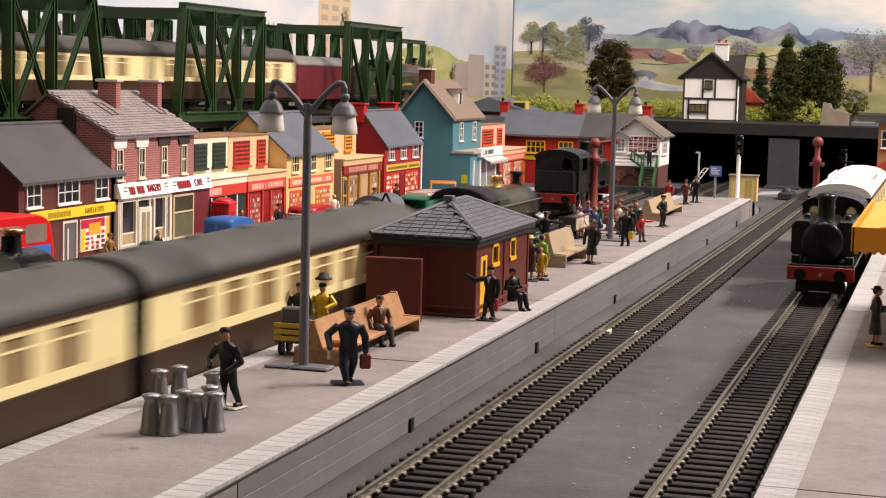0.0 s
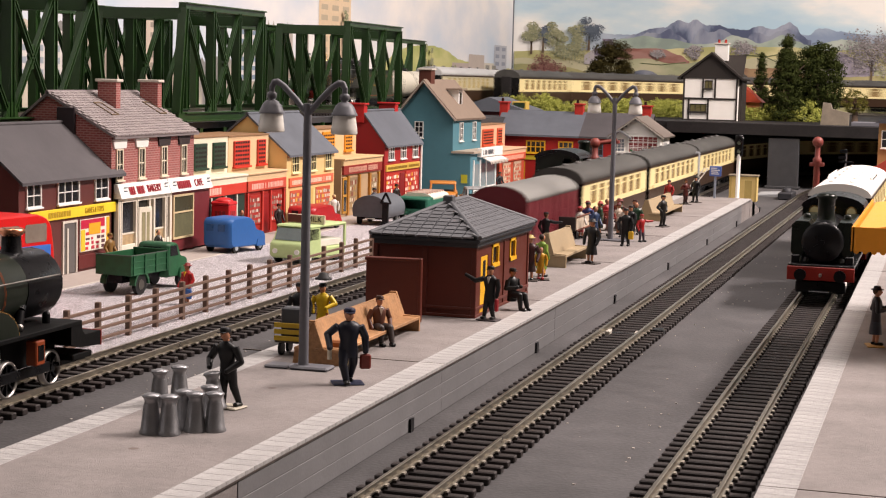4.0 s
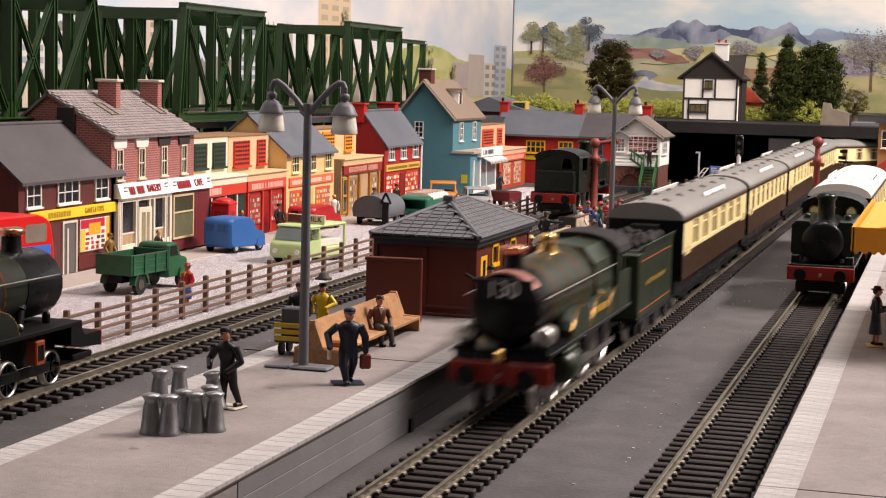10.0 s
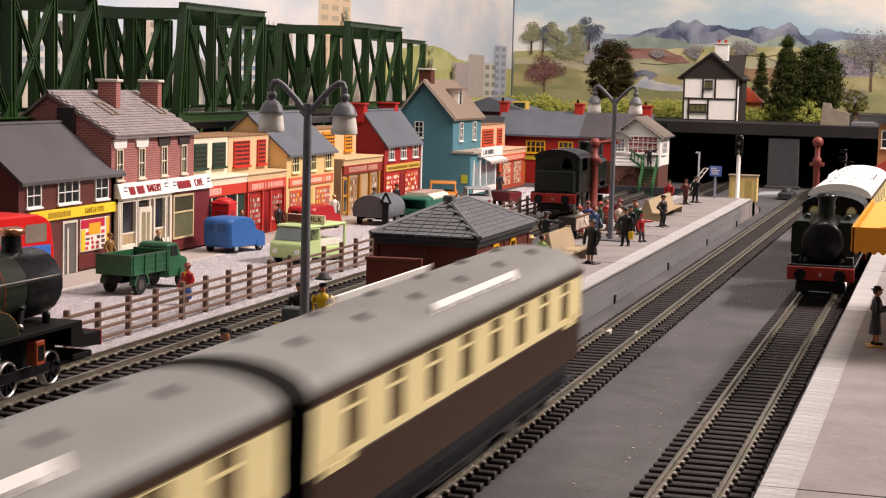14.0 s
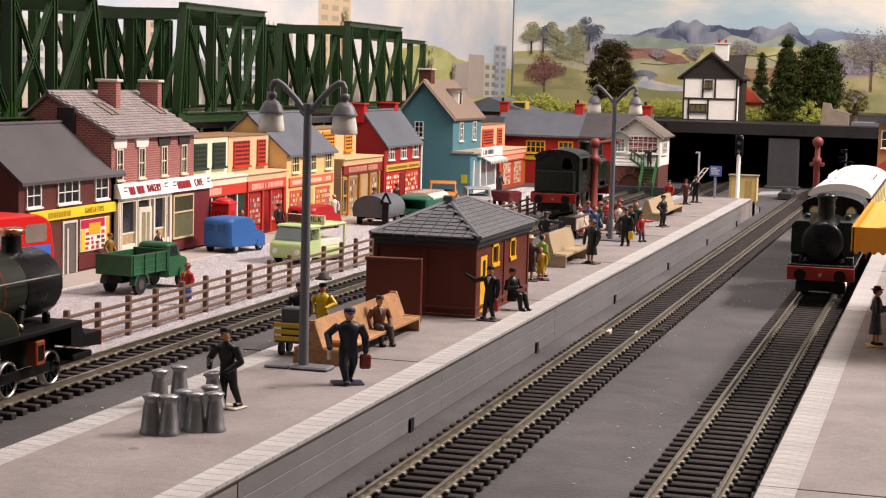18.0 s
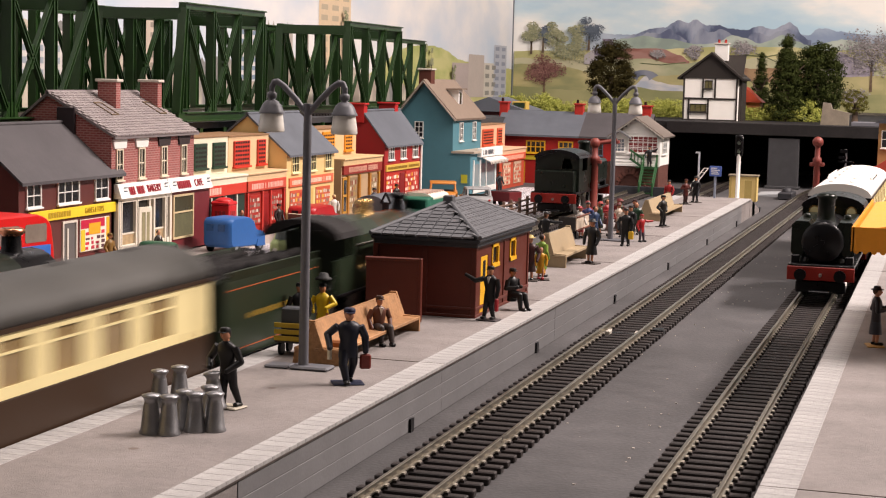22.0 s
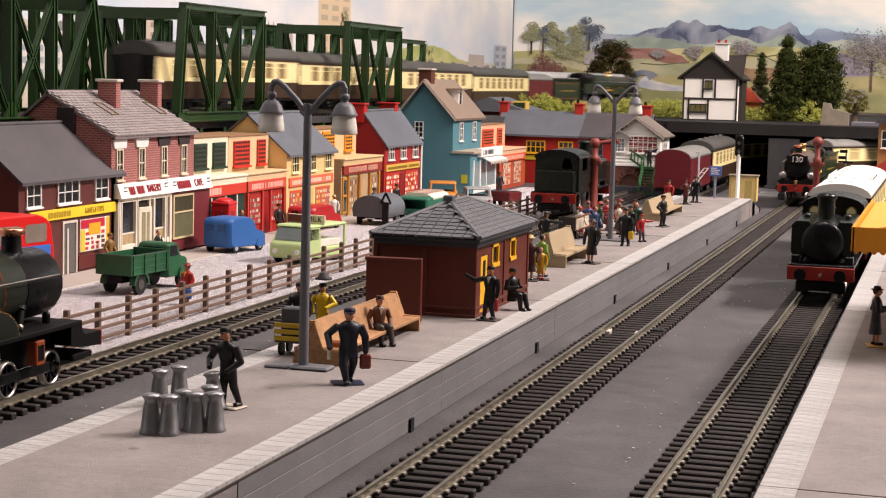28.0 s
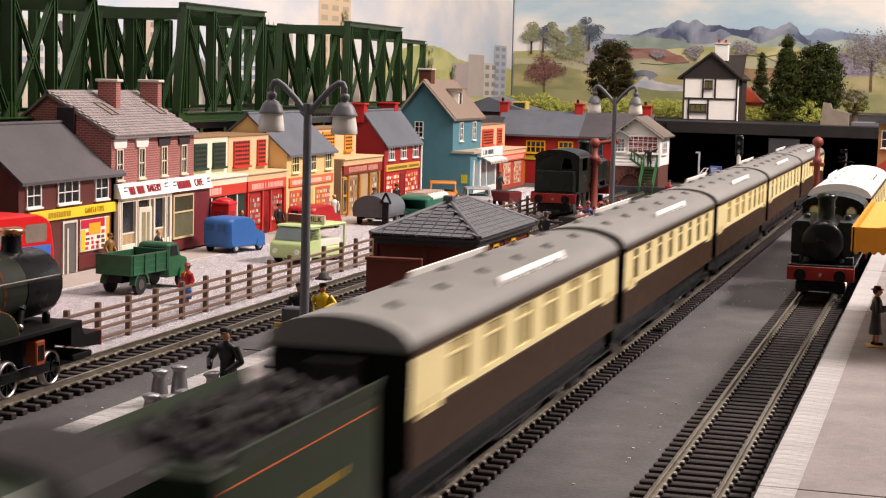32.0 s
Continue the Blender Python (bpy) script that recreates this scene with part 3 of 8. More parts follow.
    # cylinders, motion and wheels
    if low:
        for sx in (-1, 1):
            c = Build(plain("8a3c18", .5)).box(sx * 1.1, 4.95, .95, sx * 1.5, 5.5, 1.75, .04)
            c.use(BLACK).box(sx * 1.5, 5.05, 1.1, sx * 1.515, 5.4, 1.6)
            c.box(sx * 1.2, 5.05, 1.1, sx * 1.42, 5.515, 1.6)
            part("valve_box", c, th, "orange-lined black box")
        part("step", Build(BLACK).cyl((.9, 6.6, 2.1), (.9, 6.6, 2.35), .14, n=10).ball((.9, 6.6, 2.36), .14, n=10), th)
        sp = Build(BLACK).cyl((1.0, 4.6, 2.1), (.95, 4.9, 2.7), .2, .16, n=10)
        sp.cyl((.95, 4.9, 2.7), (.8, 5.3, 3.0), .16, .14, n=10)
        part("steam_pipe", sp, th)
        part("oil_cup", Build(STEEL).ball((1.2, 4.45, 2.25), .12, n=8), th)
        part("coupling_bar", Build(BLACK).box(.7, 7.3, .55, 1.0, 9.1, .75, .03), th)
    for sx in (-1, 1) if not low else ():
        c = Build(body)
        c.lathe([(.3, 3.9), (.52, 3.95), (.52, 5.5), (.3, 5.55)], (sx * 1.42, 0, 1.35), 14, "y")
        c.box(sx * 1.0, 3.95, 1.35, sx * 1.7, 5.5, 1.95, .05)
        part("cylinder", c, th)
        q = Build(STEEL)
        q.bar((sx * 1.38, 2.35, 1.0), (sx * 1.38, -3.85, 1.0), .08, .2)
        q.bar((sx * 1.46, 4.0, 1.35), (sx * 1.46, -.75, 1.0), .08, .18)
        q.bar((sx * 1.44, 4.0, 1.55), (sx * 1.44, 2.7, 1.55), .08, .1)
        part("connecting_rod", q, th)
    for y in (2.35, -.75, -3.85):
        wheelset(th, y, 1.32, spokes=14)
    for y in (4.1, 6.8) if low else (4.0, 6.15):
        wheelset(th, y, .6, spokes=8)
    f = Build(BLACK)
    for sx in (-1, 1):
        f.box(sx * .95, 3.5, .5, sx * 1.05, 6.6, .85, .03)
    part("front_bogie", f, th)
    # cab
    c = Build(body)
    for sx in (-1, 1):
        c.box(sx * 1.42, -6.1, 1.95, sx * 1.56, -5.3, 3.4)
        c.box(sx * 1.42, -5.3, 1.95, sx * 1.56, -3.6, 3.45)
        c.box(sx * 1.42, -3.95, 3.4, sx * 1.56, -3.6, 4.25)
        c.box(sx * 1.42, -4.75, 3.4, sx * 1.56, -4.55, 4.25)
    c.box(-1.5, -3.7, 2.0, 1.5, -3.58, 4.25)
    part("cab", c, th)
    roof = [(-1.62 * math.cos(math.pi * i / 10), 4.2 + .72 * math.sin(math.pi * i / 10)) for i in range(11)]
    part("cab_roof", Build(MATT_BLACK).prism(roof + [(1.5, 4.2), (0, 4.78), (-1.5, 4.2)], "y", -6.0, -3.5), th)
    # front end
    bb = Build(RED_BEAM)
    bb.box(-1.62, 7.2, 1.05, 1.62, 7.34, 1.72, .02)
    if low:
        bb = Build(RED_BEAM).box(-1.62, 9.0, 1.08, 1.62, 9.06, 1.6, .01)
    beam = part("buffer_beam", bb, th, "red buffer beam")
    for sx in (-.95, .95) if not low else ():
        bu = Build(BLACK)
        bu.cyl((sx, 7.34, 1.35), (sx, 7.75, 1.35), .17, .13, n=10)
        bu.cyl((sx, 7.75, 1.35), (sx, 7.85, 1.35), .3, n=14)
        part("buffer", bu, beam)
    hk = Build(STEEL)
    hk.bar((0, 9.05 if low else 7.34, 1.35), (0, 9.35 if low else 7.65, 1.3), .1)
    part("coupling_hook", hk, beam)
    for x in (-1.22, 1.22) if not low else ():
        lp = Build(STEEL).lathe([(.2, 6.2), (.34, 6.24), (.34, 6.95), (.27, 7.02), (.1, 7.06)], (x, 0, 2.5), 14, "y")
        lp.use(BLACK).box(x - .2, 6.3, 2.05, x + .2, 6.9, 2.3)
        part("head_lamp", lp, th, "bright metal lamp drum on the front footplate")
    if board:
        arc = [(1.17 * math.cos(math.radians(a)), zc + 1.17 * math.sin(math.radians(a))) for a in range(35, 150, 10)]
        arc += [(1.1 * math.cos(math.radians(a)), zc + 1.1 * math.sin(math.radians(a))) for a in range(145, 30, -10)]
        part("smokebox_band", Build(mat("band_pink", (.55, .26, .22), .35, .15, 200, .1, metal=.6)).prism(arc, "y", 6.3, 7.08), th, "salmon-pink band over the top of the smokebox")
        part("head_lamp", Build(BRASS).box(-.14, 7.3, 1.75, .14, 7.5, 2.1, .04), th, "small brass lamp")
        nb = Build(BLACK)
        nb.box(-.95, 7.14, 3.62, .95, 7.2, 4.3, .02)
        o = part("train_number_board", nb, th, "black board with white train number")
        words("130", .7, plain("d0ccc8", .6), (0, 7.215, 3.95), (90, 0, 180), o)
    return th


def tank_loco(name, label, group="", forward_lamp=False, eyes=True):
    """A 0-6-0 pannier tank, chimney forward, 12 cm long."""
    th = thing(name, (0, 0, 0), label, "steam locomotive", group)
    G = mat("tank_green", (0.006, 0.009, 0.006), 0.3, 0.2, 160, 0.08, spec=0.25)
    b = Build(BLACK)
    b.lathe([(.02, 5.45), (.85, 5.4), (1.0, 5.3), (1.02, 5.25), (1.02, 4.0), (.98, 3.9), (.98, -1.6)], (0, 0, 2.85), 20, "y")
    b.bar((0, 5.45, 2.85), (.4, 5.45, 2.6), .05)
    b.cyl((0, 5.4, 2.85), (0, 5.52, 2.85), .12, n=8)
    part("boiler", b, th, "black boiler and smokebox door")
    for sx in (-1, 1):
        t = Build(G)
        t.prism([(sx * .55, 3.55), (sx * .75, 3.82), (sx * 1.35, 3.82), (sx * 1.55, 3.6), (sx * 1.55, 2.3), (sx * 1.4, 2.05), (sx * 1.0, 2.05), (sx * .85, 2.6)], "y", -1.6, 4.9)
        for y in (-.2, 1.6, 3.4):
            t.box(sx * 1.55, y - .04, 2.3, sx * 1.565, y + .04, 3.6)
        part("pannier_tank", t, th)
        part("tank_filler", Build(G).lathe([(.2, 0), (.2, .18), (.12, .24)], (sx * 1.0, 2.4, 3.8), 10), th)
    part("chimney", Build(G).lathe([(.56, 0), (.46, .12), (.42, .4), (.42, 1.15), (.5, 1.22), (.5, 1.34), (.4, 1.44), (.1, 1.47)], (0, 3.6, 3.7), 20), th)
    part("dome", Build(G).lathe([(.4, 0), (.34, .1), (.3, .3), (.2, .45), (.05, .5)], (0, 1.6, 3.7), 14), th)
    part("safety_valve", Build(BRASS).lathe([(.3, 0), (.22, .15), (.22, .45), (.28, .55), (.1, .6)], (0, .2, 3.72), 12), th)
    c = Build(G)
    for sx in (-1, 1):
        c.box(sx * 1.45, -5.4, 1.75, sx * 1.58, -1.6, 3.2)
        for y0, y1 in ((-5.4, -4.3), (-2.6, -1.6)):
            c.box(sx * 1.45, y0, 3.2, sx * 1.58, y1, 4.15)
    prof = [(-1.58 * math.cos(math.pi * i / 10), 4.1 + .62 * math.sin(math.pi * i / 10)) for i in range(11)]
    c.box(-1.5, -5.42, 1.75, 1.5, -5.3, 3.4)
    c.prism([(-1.5, 3.4), (-1.5, 4.1), (-.9, 4.62), (.9, 4.62), (1.5, 4.1), (1.5, 3.4), (1.1, 3.4), (.9, 4.1), (.45, 4.1), (.3, 3.4)], "y", -5.42, -5.3)
    c.box(-1.5, -1.72, 1.75, 1.5, -1.6, 4.1)
    c.prism(prof, "y", -1.72, -1.62)
    part("cab", c, th)
    part("cab_roof", Build(BLACK).prism([(p[0] * 1.04, p[1] + .03) for p in prof] + [(1.45, 4.1), (0, 4.62), (-1.45, 4.1)], "y", -5.6, -1.45), th)
    for sx in (-1, 1):
        for e, yy in ((1, -1.58), (-1, -5.44)) if eyes else ():
            w = Build(BRASS)
            w.cyl((sx * .95, yy, 3.9), (sx * .95, yy + e * .04, 3.9), .3, n=14)
            w.use(plain("d8cfa0", 0.2)).cyl((sx * .95, yy + e * .03, 3.9), (sx * .95, yy + e * .06, 3.9), .23, n=14)
            part("cab_window", w, th, "round brass-rimmed cab window")
    bk = Build(G)
    bk.box(-1.4, -6.3, 1.75, 1.4, -5.4, 3.25, .05)
    part("bunker", bk, th)
    f = Build(BLACK)
    f.box(-1.6, -6.3, 1.6, 1.6, 5.6, 1.75, .02)
    for sx in (-1, 1):
        f.box(sx * .7, -6.0, .5, sx * .82, 5.4, 1.6)
        f.box(sx * 1.1, 4.4, 1.7, sx * 1.5, 5.0, 2.15, .04)
    part("running_plate", f, th)
    for e, y in ((1, 5.6), (-1, -6.3)):
        bb = Build(RED_BEAM)
        bb.box(-1.62, y, .98, 1.62, y + e * .13, 1.65, .02)
        beam = part("buffer_beam", bb, th, "red buffer beam")
        for sx in (-.95, .95):
            bu = Build(BLACK)
            bu.cyl((sx, y + e * .13, 1.28), (sx, y + e * .5, 1.28), .16, n=10)
            bu.cyl((sx, y + e * .5, 1.28), (sx, y + e * .6, 1.28), .3, n=14)
            part("buffer", bu, beam)
        hk = Build(STEEL).bar((0, y, 1.3), (0, y + e * .4, 1.25), .12)
        part("coupling_hook", hk, beam)
        bg = Build(BLACK)
        bg.box(-1.2, y - e * .6, .35, 1.2, y - e * .1, .95, .06)
        bg.box(-.5, y, .4, .5, y + e * .5, .5, .03)
        part("coupling_bar", bg, th)
    for y in (3.6, .7, -2.6):
        wheelset(th, y, .95, spokes=10)
    if forward_lamp:
        lp = Build(WHITE).box(-.12, 5.62, 1.76, .12, 5.8, 2.05, .03)
        part("lamp_iron", lp, th)
    return th


def interp(knots, t):
    for (a, p), (c, q) in zip(knots, knots[1:]):
        if t <= c:
            return p + (q - p) * (t - a) / (c - a)
    return knots[-1][1]


RUNS = []


def run(ob, lp, knots, offset, wheelbase, z):
    """Remember that ob's middle runs offset behind the knots' distances along a loop."""
    RUNS.append((ob, lp, knots, offset, wheelbase, z))


def train_rows(lp, knots, offset, wheelbase, z):
    rows = []
    for i in range(129):
        t = i * 0.25
        s = interp(knots, t) - offset
        xa, ya, _ = loop_pos(lp, s + wheelbase / 2)
        xb, yb, _ = loop_pos(lp, s - wheelbase / 2)
        zz = z if z else up_z((xa + xb) / 2, (ya + yb) / 2) + .5
        rows.append((t, pose((xa + xb) / 2 * CM, (ya + yb) / 2 * CM, zz * CM, 0, 0, math.degrees(math.atan2(-(xa - xb), ya - yb)))))
    return rows


def motions():
    """All that moves: the four trains on their loops."""
    for ob, lp, knots, offset, wheelbase, z in RUNS:
        walk(ob, train_rows(lp, knots, offset, wheelbase, z))
# the express on the main line: distance of the first coach's front end
L1, L2, L3 = loop_length(LOOP_ONE), loop_length(LOOP_TWO), loop_length(LOOP_UP)
K1 = [(0, -449.5), (8, -150.3), (10, -75.3), (11, -37.6), (13, 36.5), (14, 74.8), (28, L1 - 179.5), (30, L1 - 109.0), (31, L1 - 74.2), (32, L1 - 35.0)]
engine = express_loco("express_locomotive", "dark green express steam locomotive with a white train number", "express train", board=True)
run(engine, LOOP_ONE, K1, -17.7, 7, RAIL_Z)
run(tender("locomotive_tender", "dark green tender with orange lining, full of coal", "express train"), LOOP_ONE, K1, -5.2, 6, RAIL_Z)
brake = coach("coach", "chocolate and cream coach with wide pale windows and grey roof", 24.4, "board", ROOF_GREY, "express train", 6, .56, GLASS_PALE)
run(brake, LOOP_ONE, K1, 12.9, 16, RAIL_Z)
first = coach("coach", "chocolate and cream coach with narrow dark windows and white roof boards", 24.4, "board", ROOF_GREY, "express train", 8, .36, GLASS_BROWN, edge=1.0)
for i in (1, 3, 4):
    run(first if i == 1 else copy_thing(first, pose(0, 0, 0)), LOOP_ONE, K1, 12.9 + 25.9 * i, 16, RAIL_Z)
BAYS = ((-10.5, -9.2, GLASS_PALE), (-8.35, -7.4, GLASS_BROWN), (-5.8, -4.85, GLASS_BROWN), (-3.3, -1.9, GLASS_PALE), (0, 1.5, GLASS_PALE), (2.8, 4.4, GLASS_PALE), (6.5, 7.9, GLASS_PALE))
luggage = coach("coach", "chocolate and cream brake coach with two dark and five pale windows", 24.4, "board", ROOF_GREY, "express train", bays=BAYS)
run(luggage, LOOP_ONE, K1, 12.9 + 25.9 * 2, 16, RAIL_Z)

# the stopping train behind the platform: distance of the van's front end
K2 = [(0, -63.1), (1, -22.4), (2, 19.2), (3, 62.2), (6.5, 208.0), (21, L2 - 126.5), (22, L2 - 84.9), (24, L2 - 1.8), (25, L2 + 39.9), (32, L2 + 332.0)]
P2, SHORT = 27.15, 25.4
TRAIN = 4 * P2 + SHORT
eng2 = express_loco("passenger_locomotive", "dark green mixed-traffic steam locomotive with black chimney", "stopping train", chimney=BLACK)
run(eng2, LOOP_TWO, K2, -TRAIN - 17.3, 7, RAIL_Z)
run(tender("locomotive_tender", "dark green tender with orange lining, full of coal", "stopping train"), LOOP_TWO, K2, -TRAIN - 5.2, 6, RAIL_Z)
short = coach("coach", "short chocolate and cream coach with dark grey roof", 23.4, "long", ROOF_DARK, "stopping train", 7)
run(short, LOOP_TWO, K2, -SHORT / 2, 16, RAIL_Z)
second = coach("coach", "chocolate and cream coach with dark grey roof", 26.1, "long", ROOF_DARK, "stopping train")
for i in range(4):
    run(second if i == 0 else copy_thing(second, pose(0, 0, 0)), LOOP_TWO, K2, -SHORT - (i + .5) * P2, 17, RAIL_Z)
mvan = van("parcels_van", "maroon planked parcels van with grey roof", 13.2, "stopping train")
run(mvan, LOOP_TWO, K2, 7.0, 7, RAIL_Z)

# the train on the upper line: distance of its rear end
K3 = [(0, 24.0), (0.5, 47.5), (2, 116.0), (3, 161.0), (6, 296.0), (25, L3 - 23.6), (28, L3 + 104.5), (30, L3 + 196.0), (31, L3 + 247.0), (32, L3 + 298.0)]
eng3 = express_loco("passenger_locomotive", "dark green steam locomotive on the upper line", "upper train", chimney=BLACK)
run(eng3, LOOP_UP, K3, -(4 * 26.5 + 14 + 17.3), 7, 0)
run(tender("locomotive_tender", "dark green tender with orange lining, full of coal", "upper train"), LOOP_UP, K3, -(4 * 26.5 + 14 + 5.2), 6, 0)
for i in range(4):
    c = copy_thing(second, pose(0, 0, 0))
    tagged(c, group="upper train")
    run(c, LOOP_UP, K3, -(i + .5) * 26.5, 17, 0)
v = copy_thing(mvan, pose(0, 0, 0))
tagged(v, group="upper train")
run(v, LOOP_UP, K3, -(4 * 26.5 + 7), 7, 0)

# engines that stand still
still = express_loco("standing_locomotive", "black and green steam locomotive standing on the back track", body=mat("loco_black_green", (0.011, 0.015, 0.010), 0.33, 0.2, 160, 0.05), chimney=COPPER, low=True)
still.matrix_basis = pose(-28.9 * CM, 42.6 * CM, RAIL_Z * CM, 0, 0, 0)
tank = tank_loco("pannier_locomotive", "black pannier tank locomotive at the head of a white-roofed coach")
tank.matrix_basis = pose(-5.7 * CM, 90.4 * CM, RAIL_Z * CM, 0, 0, 180)
shed = tank_loco("shunting_locomotive", "dark green tank locomotive standing beside the signal box", eyes=False)
shed.matrix_basis = pose(-28.9 * CM, 134.4 * CM, RAIL_Z * CM, 0, 0, 0)
shed.scale = (1.1, 1.1, 1.08)
wc = coach("coach", "cream coach with bright white roof behind the tank engine", 25.0, "board", WHITE, "")
wc.matrix_basis = pose(-5.75 * CM, 110.5 * CM, RAIL_Z * CM, 0, 0, 180)

# pale train on the outer upper track, running the other way: distance of its front end (y falls as it goes)
L4 = loop_length(LOOP_BACK)
K4 = [(0, -341.0), (5.5, -109.8), (6.5, -70.0), (7.5, -30.0), (27.5, L4 - 213.5), (28.8, L4 - 160.9), (29.7, L4 - 124.5), (30, L4 - 112.0), (31, L4 - 66.0), (32, L4 - 18.0)]


def tank_wagon(name, label, group):
    th = thing(name, (0, 0, 0), label, "tank wagon", group)
    part("barrel", Build(mat("tank_cream", (.58, .54, .44), .35, .12, 120, .05, stain=.15)).lathe([(.2, -6.9), (1.1, -6.7), (1.42, -6.2), (1.42, 6.2), (1.1, 6.7), (.2, 6.9)], (0, 0, 2.7), 20, "y"), th, "off-white tank barrel")
    part("filler", Build(BLACK).lathe([(.3, 0), (.3, .3), (.15, .4)], (0, 0, 4.05), 10), th)
    for y in (-4.6, 0, 4.6):
        part("saddle", Build(BLACK).box(-1.2, y - .2, 1.0, 1.2, y + .2, 1.8), th)
        part("barrel_band", Build(plain("4a463c", .5)).lathe([(1.425, -.08), (1.445, -.08), (1.445, .08), (1.425, .08)], (0, y, 2.7), 20, "y"), th)
    part("underframe", Build(BLACK).box(-1.3, -7.4, .75, 1.3, 7.4, 1.05), th)
    for y in (-4.8, 4.8):
        bogie(th, y)
    return th


run(express_loco("goods_locomotive", "black steam locomotive with a red buffer beam", "pale train", body=mat("loco_black", (0.014, 0.015, 0.014), 0.35, 0.2, 160, 0.05), chimney=BLACK), LOOP_BACK, K4, -16.6, 7, 0)
run(tender("locomotive_tender", "dark tender full of coal behind the black locomotive", "pale train"), LOOP_BACK, K4, -4.9, 6, 0)
run(tank_wagon("tank_wagon", "off-white bogie tank wagon ahead of the pale coaches", "pale train"), LOOP_BACK, K4, 7.9, 9, 0)
pale = coach("coach", "dull cream and brown coach with silver-grey roof", 23.6, "long", mat("silver_roof", (.42, .42, .41), .4, .12, 80, .1, stain=.15), "pale train", 9, .6, GLASS_PALE, mat("dull_cream", (.5, .45, .29), .4, .08, 200, .04))
for i in range(2):
    run(pale if i == 0 else copy_thing(pale, pose(0, 0, 0)), LOOP_BACK, K4, 16.4 + 12.2 + 24.4 * i, 16, 0)
# ---- platforms ----
SECTION = 52.75


def platform(name, x0, x1, y0, y1, white_sides, label):
    th = thing(name, (0, 0, 0), label, "platform", kind="structure")
    top = 1.6
    part("platform_top", Build(PLATFORM).box(x0 + .75, y0, .2, x1 - .75, y1, top), th)
    for side in white_sides:
        xe = x0 if side < 0 else x1
        xi = xe - side * .75
        b = Build(STONE_GREY)
        b.use(PLATFORM).box(xe - side * .03, y0, 0, xi, y1, 1.44)
        part("platform_wall", b, th)
        # sections of three grooved courses each
        blk = Build(STONE_GREY)
        lo, hi = min(-side * .13, 0), max(-side * .13, 0)
        blk.box(lo, .004, 0, hi, 16.646, .465, .012)
        me = blk.data("wall_course")
        for k in range(3):
            y = SECTION - 16.65 * math.ceil((SECTION - y0) / 16.65 - 1)
            while y < y1 - 16:
                part("wall_course", me, th, "", (xe + random.uniform(-.004, .004), y, .01 + k * .475))
                y += 16.65
        cop = Build(COPING).box(xe - side * .13, y0, 1.44, xe + side * .06, y1, 1.5, .01)
        part("coping", cop, th)
        # white edge slabs
        n = int((y1 - y0) / .555)
        sl = Build(SLAB_WHITE)
        lo, hi = min(-side * .8, side * .08), max(-side * .8, side * .08)
        sl.box(lo, .007, 0, hi, .548, .11, .008)
        me = sl.data("edge_slab")
        for i in range(n):
            part("edge_slab", me, th, "", (xe, y0 + i * .555, 1.5))
    return th


pl = platform("platform_1", -21.75, -15.5, 28, 142, (1, -1), "island platform with tan top, white edge slabs and grey stone walls")
b = Build(BLACK)
for k in range(8):
    y = 32.6 + 16.65 * k
    b.box(-15.52, y, .0, -15.42, y + .32, .42)
part("wall_slot", b, pl, "dark drain slots at the foot of the wall")
# ramp at the far end
r = Build(PLATFORM).prism([(142, 0), (142, 1.6), (150, .1), (150, 0)], "x", -21.7, -15.5)
part("platform_ramp", r, pl)
for y in (52.75, 69.9, 86.5, 103.2, 119.9):
    part("section_joint", Build(plain("50463e")).box(-22.55, y, 1.58, -15.42, y + .05, 1.614), pl)
p2 = platform("platform_2", -3.75, 8, 20, 135, (-1,), "opposite platform with tan top and white edge slabs")
for y in (39.6, 72.9, 89.55, 106.2):
    part("section_joint", Build(plain("50463e")).box(-3.83, y, 1.58, 8, y + .05, 1.614), p2)
for x, y, r in ((-18.92, 46.48, .13), (-18.92, 37.51, .13)):
    part("stain", Build(plain("6a5e58", .8)).lathe([(r, 0), (r * .9, .003)], (x, y, 1.6), 16), pl)
